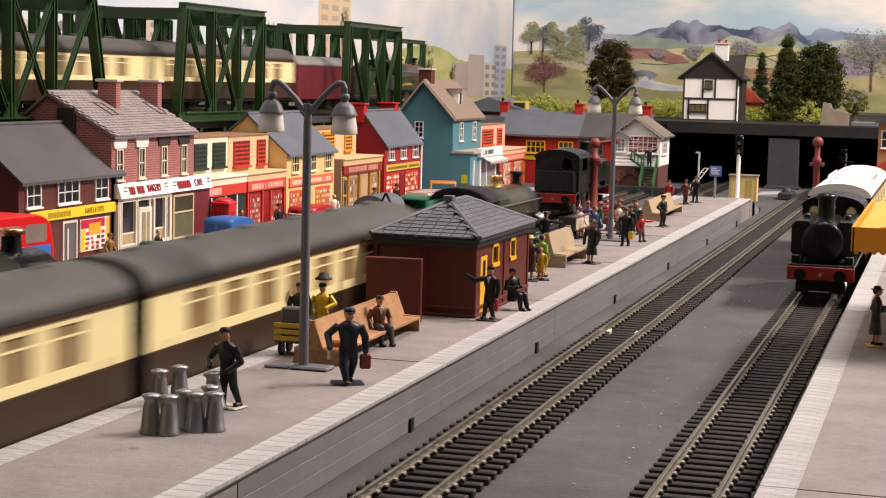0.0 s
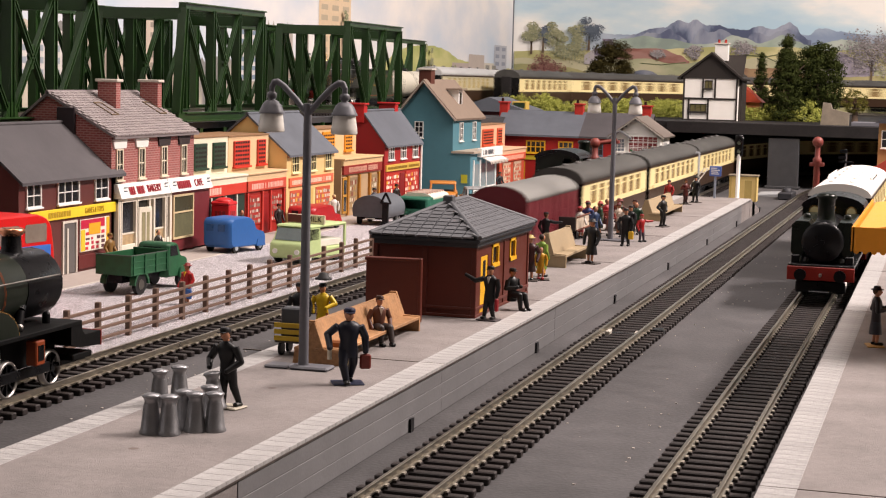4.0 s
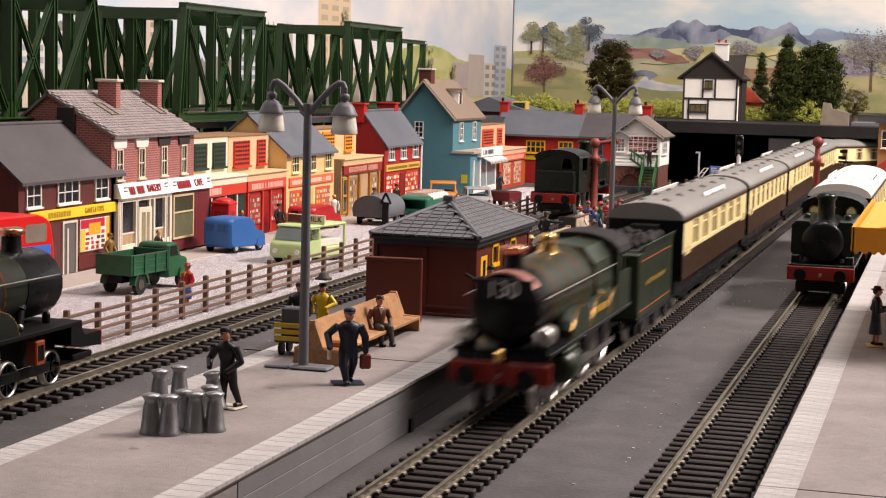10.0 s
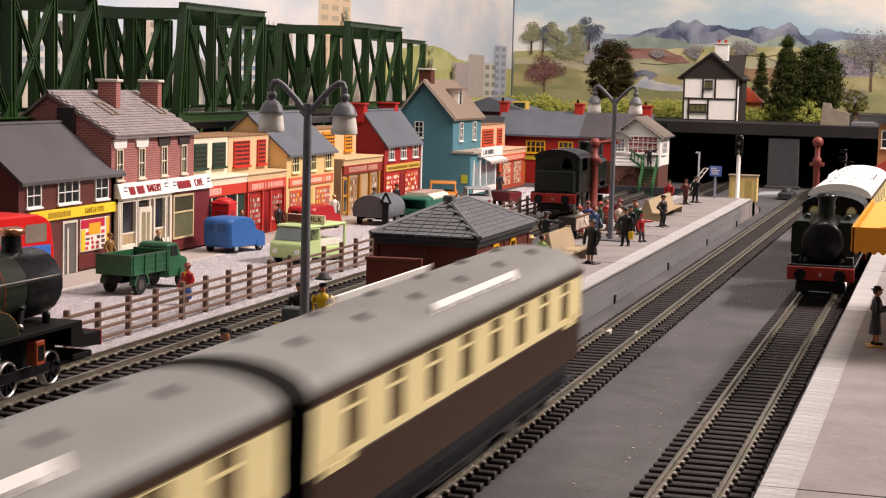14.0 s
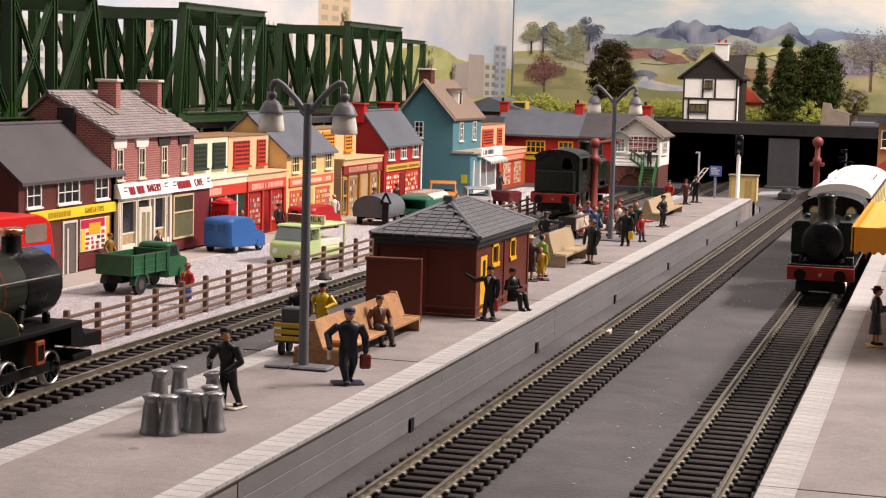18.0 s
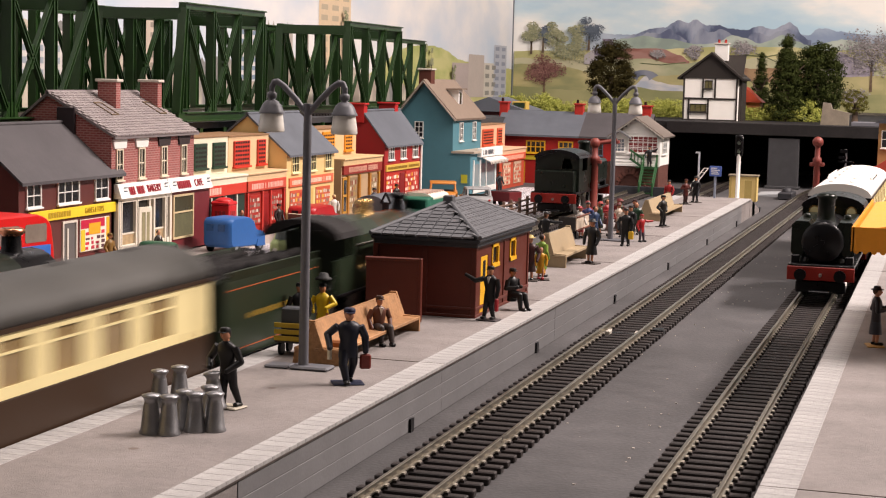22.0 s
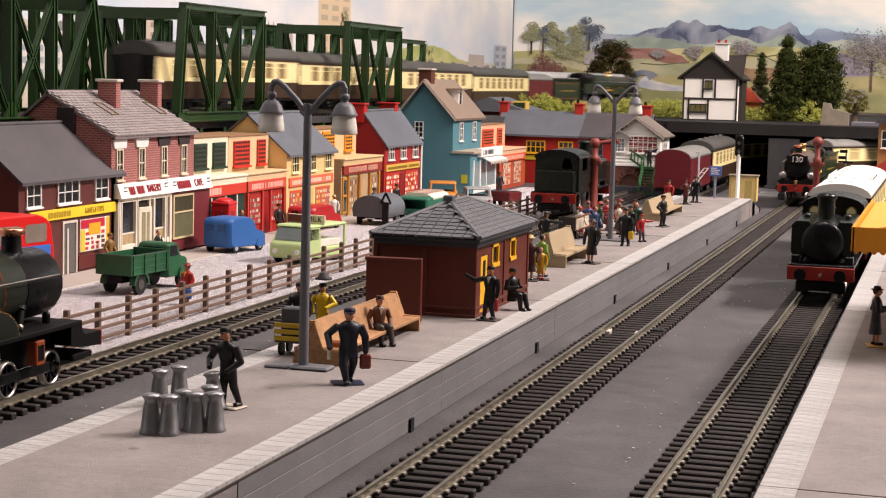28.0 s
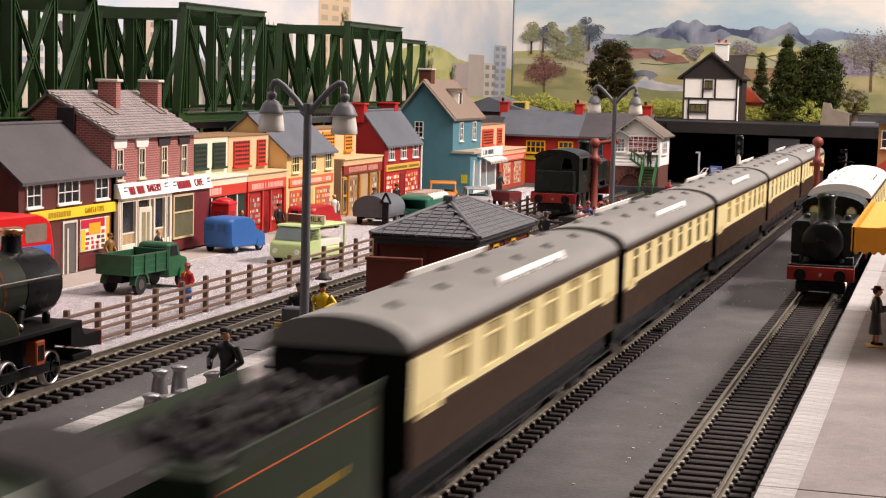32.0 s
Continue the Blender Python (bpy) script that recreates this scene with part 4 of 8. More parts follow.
# ---- platform furniture ----
def platform_lamp(at, label):
    th = thing("platform_lamp", at, label, "street lamp", "platform lamps")
    b = Build(LAMP_GREY)
    b.box(-.35, -.42, 0, .95, .38, .12, .06)
    b.box(-1.2, -.4, 0, -.4, .34, .1, .05)
    part("base", b, th)
    part("post", Build(LAMP_GREY).lathe([(.17, .1), (.16, .5), (.13, 8.2), (.12, 8.4)], (0, 0, 0), 12), th)
    for sx in (-1, 1):
        b = Build(LAMP_GREY)
        pts = [(0, 8.05), (sx * .4, 8.52), (sx * .82, 8.93), (sx * 1.02, 9.06), (sx * 1.15, 9.04), (sx * 1.22, 8.9), (sx * 1.22, 8.66)]
        for p, q in zip(pts, pts[1:]):
            b.cyl((p[0], 0, p[1]), (q[0], 0, q[1]), .1, n=8)
        for p in pts[1:-1]:
            b.ball((p[0], 0, p[1]), .1, n=8)
        arm = part("arm", b, th)
        b = Build(LAMP_GREY).lathe([(.08, 8.76), (.15, 8.7), (.16, 8.63), (.15, 8.56), (.09, 8.5), (.2, 8.45), (.31, 8.32), (.38, 8.14), (.41, 8.09), (.41, 8.06)], (sx * 1.22, 0, 0), 16)
        part("lamp_cap", b, arm)
        b = Build(mat("lamp_globe", (.75, .72, .66), .25, .03, 200, 0)).lathe([(.35, 8.08), (.37, 7.9), (.4, 7.7), (.42, 7.52), (.4, 7.48), (.1, 7.46)], (sx * 1.22, 0, 0), 16)
        part("lamp_globe", b, arm, "white milk-glass shade")
    return th


lamp = platform_lamp((-19.31, 50.05, 1.6), "grey two-armed platform lamp with white bell shades")
copy_thing(lamp, pose(-18.85 * CM, 98.6 * CM, 1.6 * CM))

# waiting room
RB = BRICK_DARK
wr = thing("waiting_room", (-17.4, 63.45, 1.6), "brown-red wooden waiting room with yellow door and slate hipped roof", "waiting room")
W, D, HT = 4.1, 8.6, 2.95
b = Build(RB)
b.box(-W, 0, 0, -W + .15, D, HT)
b.box(-W, 0, 0, 0, .15, HT)
b.box(-W, D - .15, 0, 0, D, HT)
b.box(-.15, 0, 0, 0, .8, HT)
b.box(-.15, 1.9, 0, 0, D, 1.75)
b.box(-.15, 1.9, 1.75, 0, 2.4, HT)
b.box(-.15, 3.5, 1.75, 0, 5.3, HT)
b.box(-.15, 6.3, 1.75, 0, D, HT)
b.box(-.15, .8, 2.35, 0, 1.9, HT)
b.box(-.15, 2.4, 2.7, 0, 3.5, HT)
b.box(-.15, 5.3, 2.7, 0, 6.3, HT)
part("wall", b, wr)
for x in (-W, -W / 2, -.05):
    part("trim", Build(RB).box(x - .1, -.05, 0, x + .1, .02, HT, .02), wr)
for z in (0, .3, HT - .25):
    part("trim", Build(RB).box(-W - .03, -.06, z, .03, .02, z + .12, .015), wr)
    part("trim", Build(RB).box(-.02, -.03, z, .06, D + .03, z + .12, .015), wr)
for y in (.1, 4.4, 8.5):
    part("trim", Build(RB).box(-.02, y - .1, 0, .05, y + .1, HT, .015), wr)
d = Build(YELLOW).box(-.1, .82, 0, -.02, 1.88, 2.33, .02)
dr = part("door", d, wr, "bright yellow door")
part("pane", Build(GLASS_DARK).box(-.03, 1.2, 1.4, -.005, 1.55, 2.15), dr)
part("door_rail", Build(YELLOW).box(-.03, .85, .9, .0, 1.85, 1.05), dr)
for y0, y1 in ((2.4, 3.5), (5.3, 6.3)):
    f = Build(YELLOW)
    f.box(-.1, y0, 1.75, .04, y0 + .13, 2.7)
    f.box(-.1, y1 - .13, 1.75, .04, y1, 2.7)
    f.box(-.1, y0, 1.75, .08, y1, 1.9)
    f.box(-.1, y0, 2.57, .04, y1, 2.7)
    o = part("window", f, wr, "yellow window frame")
    part("pane", Build(GLASS_DARK).box(-.09, y0 + .13, 1.9, -.06, y1 - .13, 2.57), o)
ex0, ex1, ey0, ey1, ez = -W - .06, .3, -.55, D + .1, HT + .2
rz, rx = HT + 1.32, -W / 2 + .05
ry0, ry1 = 3.0, 5.6
ev = Build(plain("2c2e33", .5))
ev.box(ex0, ey0, HT + .02, ex1, ey1, ez, .06)
ev.box(ex0 + .12, ey0 + .12, HT - .16, ex1 - .12, ey1 - .12, HT + .04, .03)
roof = part("roof", ev, wr, "grey eaves and slate roof")
b = Build(SLATE)
C = [(ex0, ey0, ez), (ex1, ey0, ez), (ex1, ey1, ez), (ex0, ey1, ez)]
R0, R1 = (rx, ry0, rz), (rx, ry1, rz)
b.face([C[0], C[1], R0])
b.face([C[1], C[2], R1, R0])
b.face([C[2], C[3], R1])
b.face([C[3], C[0], R0, R1])
part("roof_deck", b, roof)
for p, q in ((C[0], R0), (C[1], R0), (C[2], R1), (C[3], R1), (R0, R1)):
    part("ridge_tile", Build(SLATE).cyl((p[0], p[1], p[2] + .05), (q[0], q[1], q[2] + .05), .1, n=6), roof)
tile = Build(SLATE).prism([(-.02, -.02), (-.02, .05), (.4, .015), (.4, -.02)], "x", -.212, .212).data("slate")


def tile_slope(parent, a, c, apex0, apex1, rows, size, me):
    """Slates in rows on a slope from the eaves a-c up to apex0-apex1."""
    a, c, p, q = Vector(a), Vector(c), Vector(apex0), Vector(apex1)
    for r in range(rows):
        f = r / rows
        l0, l1 = a.lerp(p, f), c.lerp(q, f)
        u = (l1 - l0)
        up = (a.lerp(c, .5) - p.lerp(q, .5)) * -1
        up = (up - u.normalized() * up.dot(u.normalized())).normalized()
        n = int((u.length - size * .5) / size)
        un = u.normalized()
        nn = un.cross(up)
        m3 = Matrix((un, up, nn)).transposed()
        for k in range(n):
            o = (k + .5 + (r % 2) * .5) / (n + .5) if n else .5
            pt = l0.lerp(l1, min(o, .985)) + nn * .03
            ob = part("slate", me, parent)
            ob.matrix_basis = Matrix.Translation(pt * CM) @ m3.to_4x4()


part("ridge_block", Build(SLATE).box(rx - .2, ry0 - .25, rz - .1, rx + .2, ry0 + .2, rz + .28, .03), roof)
tile_slope(roof, C[0], C[1], R0, R0, 10, .44, tile)
tile_slope(roof, C[1], C[2], R0, R1, 10, .44, tile)
sc = thing("screen_wall", (-20.05, 61.3, 1.6), "plain brown-red wooden screen beside the waiting room", "screen", turn=6)
part("panel", Build(BRICK_DARK).box(-1.05, -.08, 0, 1.05, .08, 2.45, .02), sc)
for q in ((-1.1, -.13, 0, 1.1, .13, .14), (-1.1, -.13, 2.32, 1.1, .13, 2.46), (.98, -.13, 0, 1.12, .13, 2.46)):
    part("frame_rail", Build(BRICK_DARK).box(*q, .03), sc)


def bench(at, label, length, wood, turn=0.0):
    """A double-ended platform bench along y, facing +x."""
    th = thing("platform_bench", at, label, "bench", "platform benches", turn=turn)
    h = length / 2
    part("backrest", Build(wood).prism([(-.35, .5), (-.22, .45), (-.56, 1.36), (-.68, 1.36)], "y", -h, h), th)
    part("backrest", Build(wood).prism([(-1.0, .5), (-1.1, .45), (-.8, 1.36), (-.67, 1.36)], "y", -h, h), th)
    part("seat", Build(wood).box(-.55, -h, .42, .35, h, .54, .02), th)
    part("seat", Build(wood).box(-1.26, -h, .42, -1.0, h, .54, .02), th)
    for y in (-h + .05, h - .2):
        part("end_panel", Build(wood).prism([(.35, 0), (.36, .56), (-.3, .58), (-.56, 1.42), (-.8, 1.42), (-1.1, .6), (-1.25, .5), (-1.32, 0)], "y", y, y + .15), th)
    return th


bench((-18.7, 55.15, 1.6), "orange-brown wooden double bench with passengers", 8.6, WOOD_BENCH)
TAN = mat("bench_tan", (0.33, 0.25, 0.15), .6, .15, 120, .2)
bench((-18.4, 85.4, 1.6), "tan wooden platform bench by the lamp", 5.2, TAN).scale = (1, 1, 1.2)
bench((-18.75, 119.0, 1.6), "tan wooden platform bench near the signal box", 9.5, TAN)

# milk churns
ch = thing("milk_churn", (-19.33, 39.3, 1.6), "dull pewter milk churn with flared lid", "milk churn", "milk churns")
part("body", Build(CHURN).lathe([(.3, 0), (.31, .05), (.27, .12), (.2, .72), (.19, .78)], (0, 0, 0), 14), ch)
part("neck", Build(CHURN).lathe([(.19, .76), (.17, .84), (.2, .92)], (0, 0, 0), 14), ch)
part("lid", Build(CHURN).lathe([(.2, .92), (.245, .96), (.245, 1.01), (.1, 1.05)], (0, 0, 0), 14), ch, "bright flared lid")
for x, y, zz in ((-18.84, 39.33, 0), (-18.78, 40.15, 0), (-18.4, 39.98, 0), (-17.95, 40.2, 0), (-18.45, 41.0, 0), (-20.72, 42.64, 0), (-20.5, 43.46, 0)):
    copy_thing(ch, pose(x * CM, y * CM, (1.6 + zz) * CM))
copy_thing(ch, pose(-19.05 * CM, 42.75 * CM, 1.64 * CM, 0, -8, 0))

# luggage trolley
tr = thing("luggage_trolley", (-20.55, 52.6, 1.6), "yellow-sided luggage trolley loaded with dark trunks", "trolley")
part("deck", Build(plain("3a3028")).box(-.6, -.5, .42, .6, .5, .52, .02), tr)
for k in range(3):
    part("slat", Build(plain("b89a28", .6)).box(.6, -.5, .5 + k * .22, .66, .5, .66 + k * .22, .015), tr)
    part("slat", Build(plain("b89a28", .6)).box(-.6, -.56, .5 + k * .22, .6, -.5, .66 + k * .22, .015), tr)
for x, y in ((-.4, -.35), (.4, -.35), (-.4, .35), (.4, .35)):
    part("wheel", Build(BLACK).cyl((x - .05, y, .22), (x + .05, y, .22), .22, n=12), tr)
tk = Build(plain("44464a")).box(-.4, -.45, .52, .4, .1, 1.6, .05)
solid("trunk", tk, "dark grey trunk on the luggage trolley", "trunk", (-20.55, 52.6, 1.6))
solid("suitcase", Build(plain("282a30")).box(-.4, .12, .52, .4, .45, 1.15, .05), "black suitcase on the luggage trolley", "suitcase", (-20.55, 52.6, 1.6))
for x, y, w, h2, col, lab in ((-18.75, 51.4, .3, .75, "8a5020", "brown suitcase beside the bench"), (-18.3, 51.2, .25, .5, "c8b890", "pale bag on the platform")):
    solid("suitcase", Build(plain(col)).box(-w, -.15, 0, w, .15, h2, .06), lab, "suitcase", (x, y, 1.6))

# hut, sign, signal and water cranes at the far end
hut = thing("platform_hut", (-16.4, 144.6, 1.2), "small cream lamp hut with a flat brown-grey roof", "hut")
part("wall", Build(plain("d0b878", .6)).box(-1.15, -.6, 0, 1.15, .6, 2.15, .03), hut)
part("roof", Build(plain("7a705e", .7, var=.25)).box(-1.25, -.7, 2.1, 1.25, .7, 2.24, .03), hut, "brown-grey flat roof")
part("door", Build(plain("a89458", .6)).box(.15, -.64, 0, .75, -.58, 1.8, .02), hut, "dull yellow door")
for x in (-1.1, 1.0):
    part("corner_post", Build(plain("b8a060", .6)).box(x, -.64, 0, x + .15, -.55, 2.15), hut)
solid("ground", Build(PLATFORM).box(-18, 143.6, 0, -15.5, 145.6, 1.2), "concrete pad under the lamp hut", "pad", kind="structure").name = "hut_pad"
sg = thing("colour_light_signal", (-16.75, 143.2, 1.3), "white-posted colour-light signal with black head", "railway signal")
part("post", Build(WHITE).lathe([(.2, 0), (.2, .25), (.17, .3), (.17, 3.9)], (0, 0, 0), 12), sg)
hd = Build(BLACK).box(-.33, -.15, 3.75, .33, .2, 5.35, .08)
hd.ball((0, 0, 5.35), .33, .2, .2)
h = part("signal_head", hd, sg)
for z in (4.15, 4.85):
    part("lens", Build(mat("signal_lens", (.25, .3, .25), .1, .1, 100, 0)).cyl((0, -.2, z), (0, -.15, z), .17, n=12), h)
    part("hood", Build(BLACK).prism([(-.22, z), (-.2, z + .16), (0, z + .25), (.2, z + .16), (.22, z), (.18, z), (0, z + .2), (-.18, z)], "y", -.45, -.15), h)
ns = thing("station_sign", (-18.35, 141.0, 1.6), "blue station name board on a grey post", "sign")
ns.scale = (.85, 1, 1.12)
part("post", Build(plain("8890a0", .5)).box(-.1, -.1, 0, .1, .1, 2.0), ns)
bd = part("board", Build(plain("4a62a8", .4)).box(-.55, -.2, 1.6, .6, -.1, 2.35, .02), ns)
tb = Build(WHITE)
for k in range(4):
    tb.box(-.4, -.22, 1.75 + k * .14, (.4, .3, .45, .2)[k], -.2, 1.81 + k * .14)
part("board_writing", tb, bd)
wk = thing("leaning_ladder", (-21.0, 150, 0), "short grey post with a leaning white ladder", "ladder")
part("post", Build(plain("6a6c74", .5)).box(-.12, -.1, 0, .12, .1, 3.0), wk)
part("post", Build(plain("c4c8d0", .5)).box(-.07, -.07, 3.0, .07, .07, 5.0), wk)
part("arm", Build(plain("c4c8d0", .5)).box(-.32, -.06, 4.86, .08, .06, 5.0), wk)
ld = Build(WHITE)
for x in (-.18, .18):
    ld.bar((-1.2 + x, -.3, 1.0), (.7 + x, -.3, 3.6), .1)
for k in range(7):
    ld.bar((-1.3 + k * .3, -.3, 1.2 + k * .4), (-.94 + k * .3, -.3, 1.2 + k * .4), .06)
part("ladder", ld, wk)


def water_crane(at, label, height, arm):
    RC = mat("crane_red", (.20, .04, .03), .5, .15, 200, .1)
    th = thing("water_crane", at, label, "water crane", "water cranes")
    s = 1 if arm else .8
    part("column", Build(RC).lathe([(.5, 0), (.5, .2), (.33 * s, .4), (.3 * s, height * .7), (.42 * s, height * .72), (.42 * s, height * .76), (.26 * s, height * .78), (.24 * s, height - .7)], (0, 0, 0), 14), th)
    part("cap", Build(RC).ball((0, 0, height - .45), .42, .42, .42, 14, 8), th)
    if arm:
        b = Build(RC).cyl((0, 0, height - .5), (1.7, .4, height - .2), .17, n=10)
        b.cyl((1.7, .4, height - .2), (1.75, .4, height - .45), .18, n=10)
        part("spout", b, th)
    part("collar", Build(RC).box(-.55, -.2, height * .68, .55, .2, height * .72, .03), th)
    return th


water_crane((-27.0, 133.5, 0), "rust-red water crane by the standing tank engine", 6.5, True)
water_crane((-9.6, 133.0, 0), "rust-red water crane beside the curving track", 7.2, False)

# canopy and screen on the opposite platform
cn = thing("station_canopy", (0, 61, 1.6), "orange platform canopy with scalloped edge", "canopy")
OR = plain("e09020", .45)
part("roof", Build(plain("e8a848", .5)).prism([(-3.0, 4.3), (-2.9, 4.4), (5, 5.6), (5, 5.3)], "y", -.1, 15.4), cn)
part("fascia", Build(OR).box(-3.05, -.2, 3.65, 5, -.1, 4.5), cn, "deep orange fascia")
part("fascia", Build(OR).box(-3.1, -.2, 3.65, -3.0, 15.4, 4.5), cn, "deep orange fascia")
for k in range(26):
    part("scallop", Build(OR).cyl((-2.9 + k * .3, -.19, 3.66), (-2.9 + k * .3, -.11, 3.66), .1, n=12), cn)
for y in (2, 12):
    part("post", Build(plain("6a3018")).lathe([(.16, 0), (.12, .3), (.12, 4.6)], (2.2, y, 0), 10), cn)
# ---- rail fence, pole by pole ----
FW = mat("fence_wood", (.14, .085, .06), .7, .25, 160, .2, rnd=.12)
fn = thing("rail_fence", (0, 0, 0), "brown wooden post and rail fence along the track", "fence")
post = Build(FW).box(-.11, -.11, 0, .11, .11, 1.72, .025).data("post")
y, ys = 42.35, []
while y < 158:
    ys.append(y)
    part("post", post, fn, "", (-31.95 + random.uniform(-.05, .05), y, 0), random.uniform(-4, 4))
    y += 2.55
rail = Build(FW).box(-.05, 0, -.065, .05, 2.6, .065, .02).data("rail")
for a in ys[:-1]:
    for z in (.28, .66, 1.04, 1.42):
        o = part("rail", rail, fn, "", (-31.87, a - .02, z + random.uniform(-.04, .04)))
# ---- green girder bridge ----
def rib_bar(b, p0, p1, w, d):
    """A channel-section member in the plane of the truss, its raised edges facing the town."""
    u, v = Vector(p0), Vector(p1)
    side, out = (v - u).cross(Vector((1, 0, 0))).normalized(), Vector((1, 0, 0))
    h, k = w / 2, d / 2
    sec = [(-h, -k), (h, -k), (h, k + .11), (h - .07, k + .11), (h - .07, k), (-h + .07, k), (-h + .07, k + .11), (-h, k + .11)]
    n = len(sec)
    pts = [tuple(e + side * a + out * c) for e in (u, v) for a, c in sec]
    b.mesh_in(pts, [(i, (i + 1) % n, n + (i + 1) % n, n + i) for i in range(n)])
    for o in (0, n):
        b.mesh_in(pts[o:o + n], [(0, 1, 4, 5), (1, 2, 3, 4), (0, 5, 6, 7)])


def truss(x, y0, z0, z1, L=14.2, splay=(0, 0), post=.5, inner=.42, crosses=(1,), deep=.5):
    """One side of a girder span of three panels, along y: single diagonals outside, a cross in the middle."""
    th = thing("bridge_truss", (x, y0, 0), "dark green steel girder side of the railway bridge", "bridge truss", "bridge trusses")
    G = BRIDGE_GREEN
    part("top_chord", Build(G).box(-.3, -.2, z1 - .5, .25, L + .2, z1, .04), th)
    part("bottom_chord", Build(G).box(-.3, -.2 + min(splay[0], 0), z0, .25, L + .2 + max(splay[1], 0), z0 + .65, .04), th)
    for z in (z0, z0 + .55, z1 - .12):
        part("flange", Build(G).box(.24, -.2, z, .42, L + .2, z + .1, .02), th)
    w = L / 3
    for i in range(4):
        e = splay[0] if i == 0 else splay[1] if i == 3 else 0
        v = Build(G)
        rib_bar(v, (-.05, i * w + e, z0 + .6), (-.05, i * w, z1 - .4), post if i in (0, 3) else inner, deep)
        part("upright", v, th)
    for a, c in [(0, 1), (3, 2)] + [q for k in crosses for q in ((k, k + 1), (k + 1, k))]:
        d = Build(G)
        rib_bar(d, (.06, a * w, z1 - .5), (.06, c * w, z0 + .5), .3, .16)
        part("diagonal", d, th)
    for c in crosses:
        part("gusset_plate", Build(G).prism([((c + .5) * w - .38, (z0 + z1) / 2), ((c + .5) * w - .12, (z0 + z1) / 2 + .7), ((c + .5) * w + .12, (z0 + z1) / 2 + .7), ((c + .5) * w + .38, (z0 + z1) / 2), ((c + .5) * w + .12, (z0 + z1) / 2 - .7), ((c + .5) * w - .12, (z0 + z1) / 2 - .7)], "x", .0, .17), th)
    for y in (1 * w, 2 * w):
        part("gusset_plate", Build(G).prism([(y - .75, z0 + .6), (y + .75, z0 + .6), (y + .25, z0 + 1.5), (y - .25, z0 + 1.5)], "x", .1, .24), th)
    return th


SPANS = ((63.6, 13.8, (0, 0)), (78.2, 13.9, (0, 1.6)), (105.0, 13.3, (-.9, 0)), (137.4, 13.8, (-.5, .4)))
for y0, L, sp in SPANS:
    truss(-49.5, y0, 7.5, 15.5, L, sp)
    truss(-55.65, y0, 7.45, 15.2, L, sp, .6, .5)
for y0, L, sp in SPANS[1:]:
    truss(-57.1, y0, 7.45, 15.1, L, sp, .6, .5)
truss(-60.4, 104.4, 7.45, 15.2, 14.0, (0, 0), .6, .5)
for y0, L in ((88.0, 14.0), (104.4, 14.0), (133.3, 17.2), (167.2, 15.2), (183.2, 15.2)):
    truss(-61.8, y0, 7.45, 15.3, L, (0, 0), .6, .5)
dk = thing("bridge_deck", (0, 0, 0), "dark green bridge deck with cross girders", "bridge deck")
part("floor", Build(DARK_GREY).box(-61.5, 59, 6.95, -49.8, 157, 7.4), dk)
for y in range(60, 157, 4):
    part("cross_girder", Build(BRIDGE_GREEN).box(-61.5, y, 6.5, -49.6, y + .5, 7.0), dk)
for y0, L, sp in SPANS:
    for f in (0, 1):
        part("portal_beam", Build(BRIDGE_GREEN).box(-55.5, y0 + L * f - .3, 14.35, -49.6, y0 + L * f + .3, 15.1), dk)
    for f in (1 / 3, 2 / 3):
        part("top_brace", Build(BRIDGE_GREEN).box(-55.5, y0 + L * f - .12, 14.9, -49.6, y0 + L * f + .12, 15.1), dk)
for y in (62, 99, 120.2, 153):
    p = Build(mat("pier_stone", (.16, .14, .11), .8, .2, 100, .3))
    p.box(-62, y - 1.2, 0, -49.4, y + 1.2, 6.95, .08)
    solid("bridge_pier", p, "grey stone pier under the bridge", "bridge pier", group="bridge piers")
# ---- painted model figures, each one plain mesh ----
def ellipses(b, rings, n=12):
    """A smooth skin through level ellipses (x, y, z, half width, half depth)."""
    pts = []
    for x, y, z, rx, ry in rings:
        for i in range(n):
            a = 2 * math.pi * i / n
            q = Vector((x + rx * math.cos(a), y + ry * math.sin(a), z))
            pts.append(tuple(q + noise.noise_vector(q * 5.0 + Vector((x * 9, 0, 0))) * .014))
    m = len(rings)
    fc = [(r * n + i, r * n + (i + 1) % n, (r + 1) * n + (i + 1) % n, (r + 1) * n + i) for r in range(m - 1) for i in range(n)]
    b.mesh_in(pts, fc, True)
    b.face(pts[:n][::-1])
    b.face(pts[-n:])


def limb(b, pts, radii, n=9):
    for (p, r), (q, s) in zip(zip(pts, radii), zip(pts[1:], radii[1:])):
        b.cyl(p, q, r, s, n)
        b.ball(q, s * 1.02, n=8, m=5)


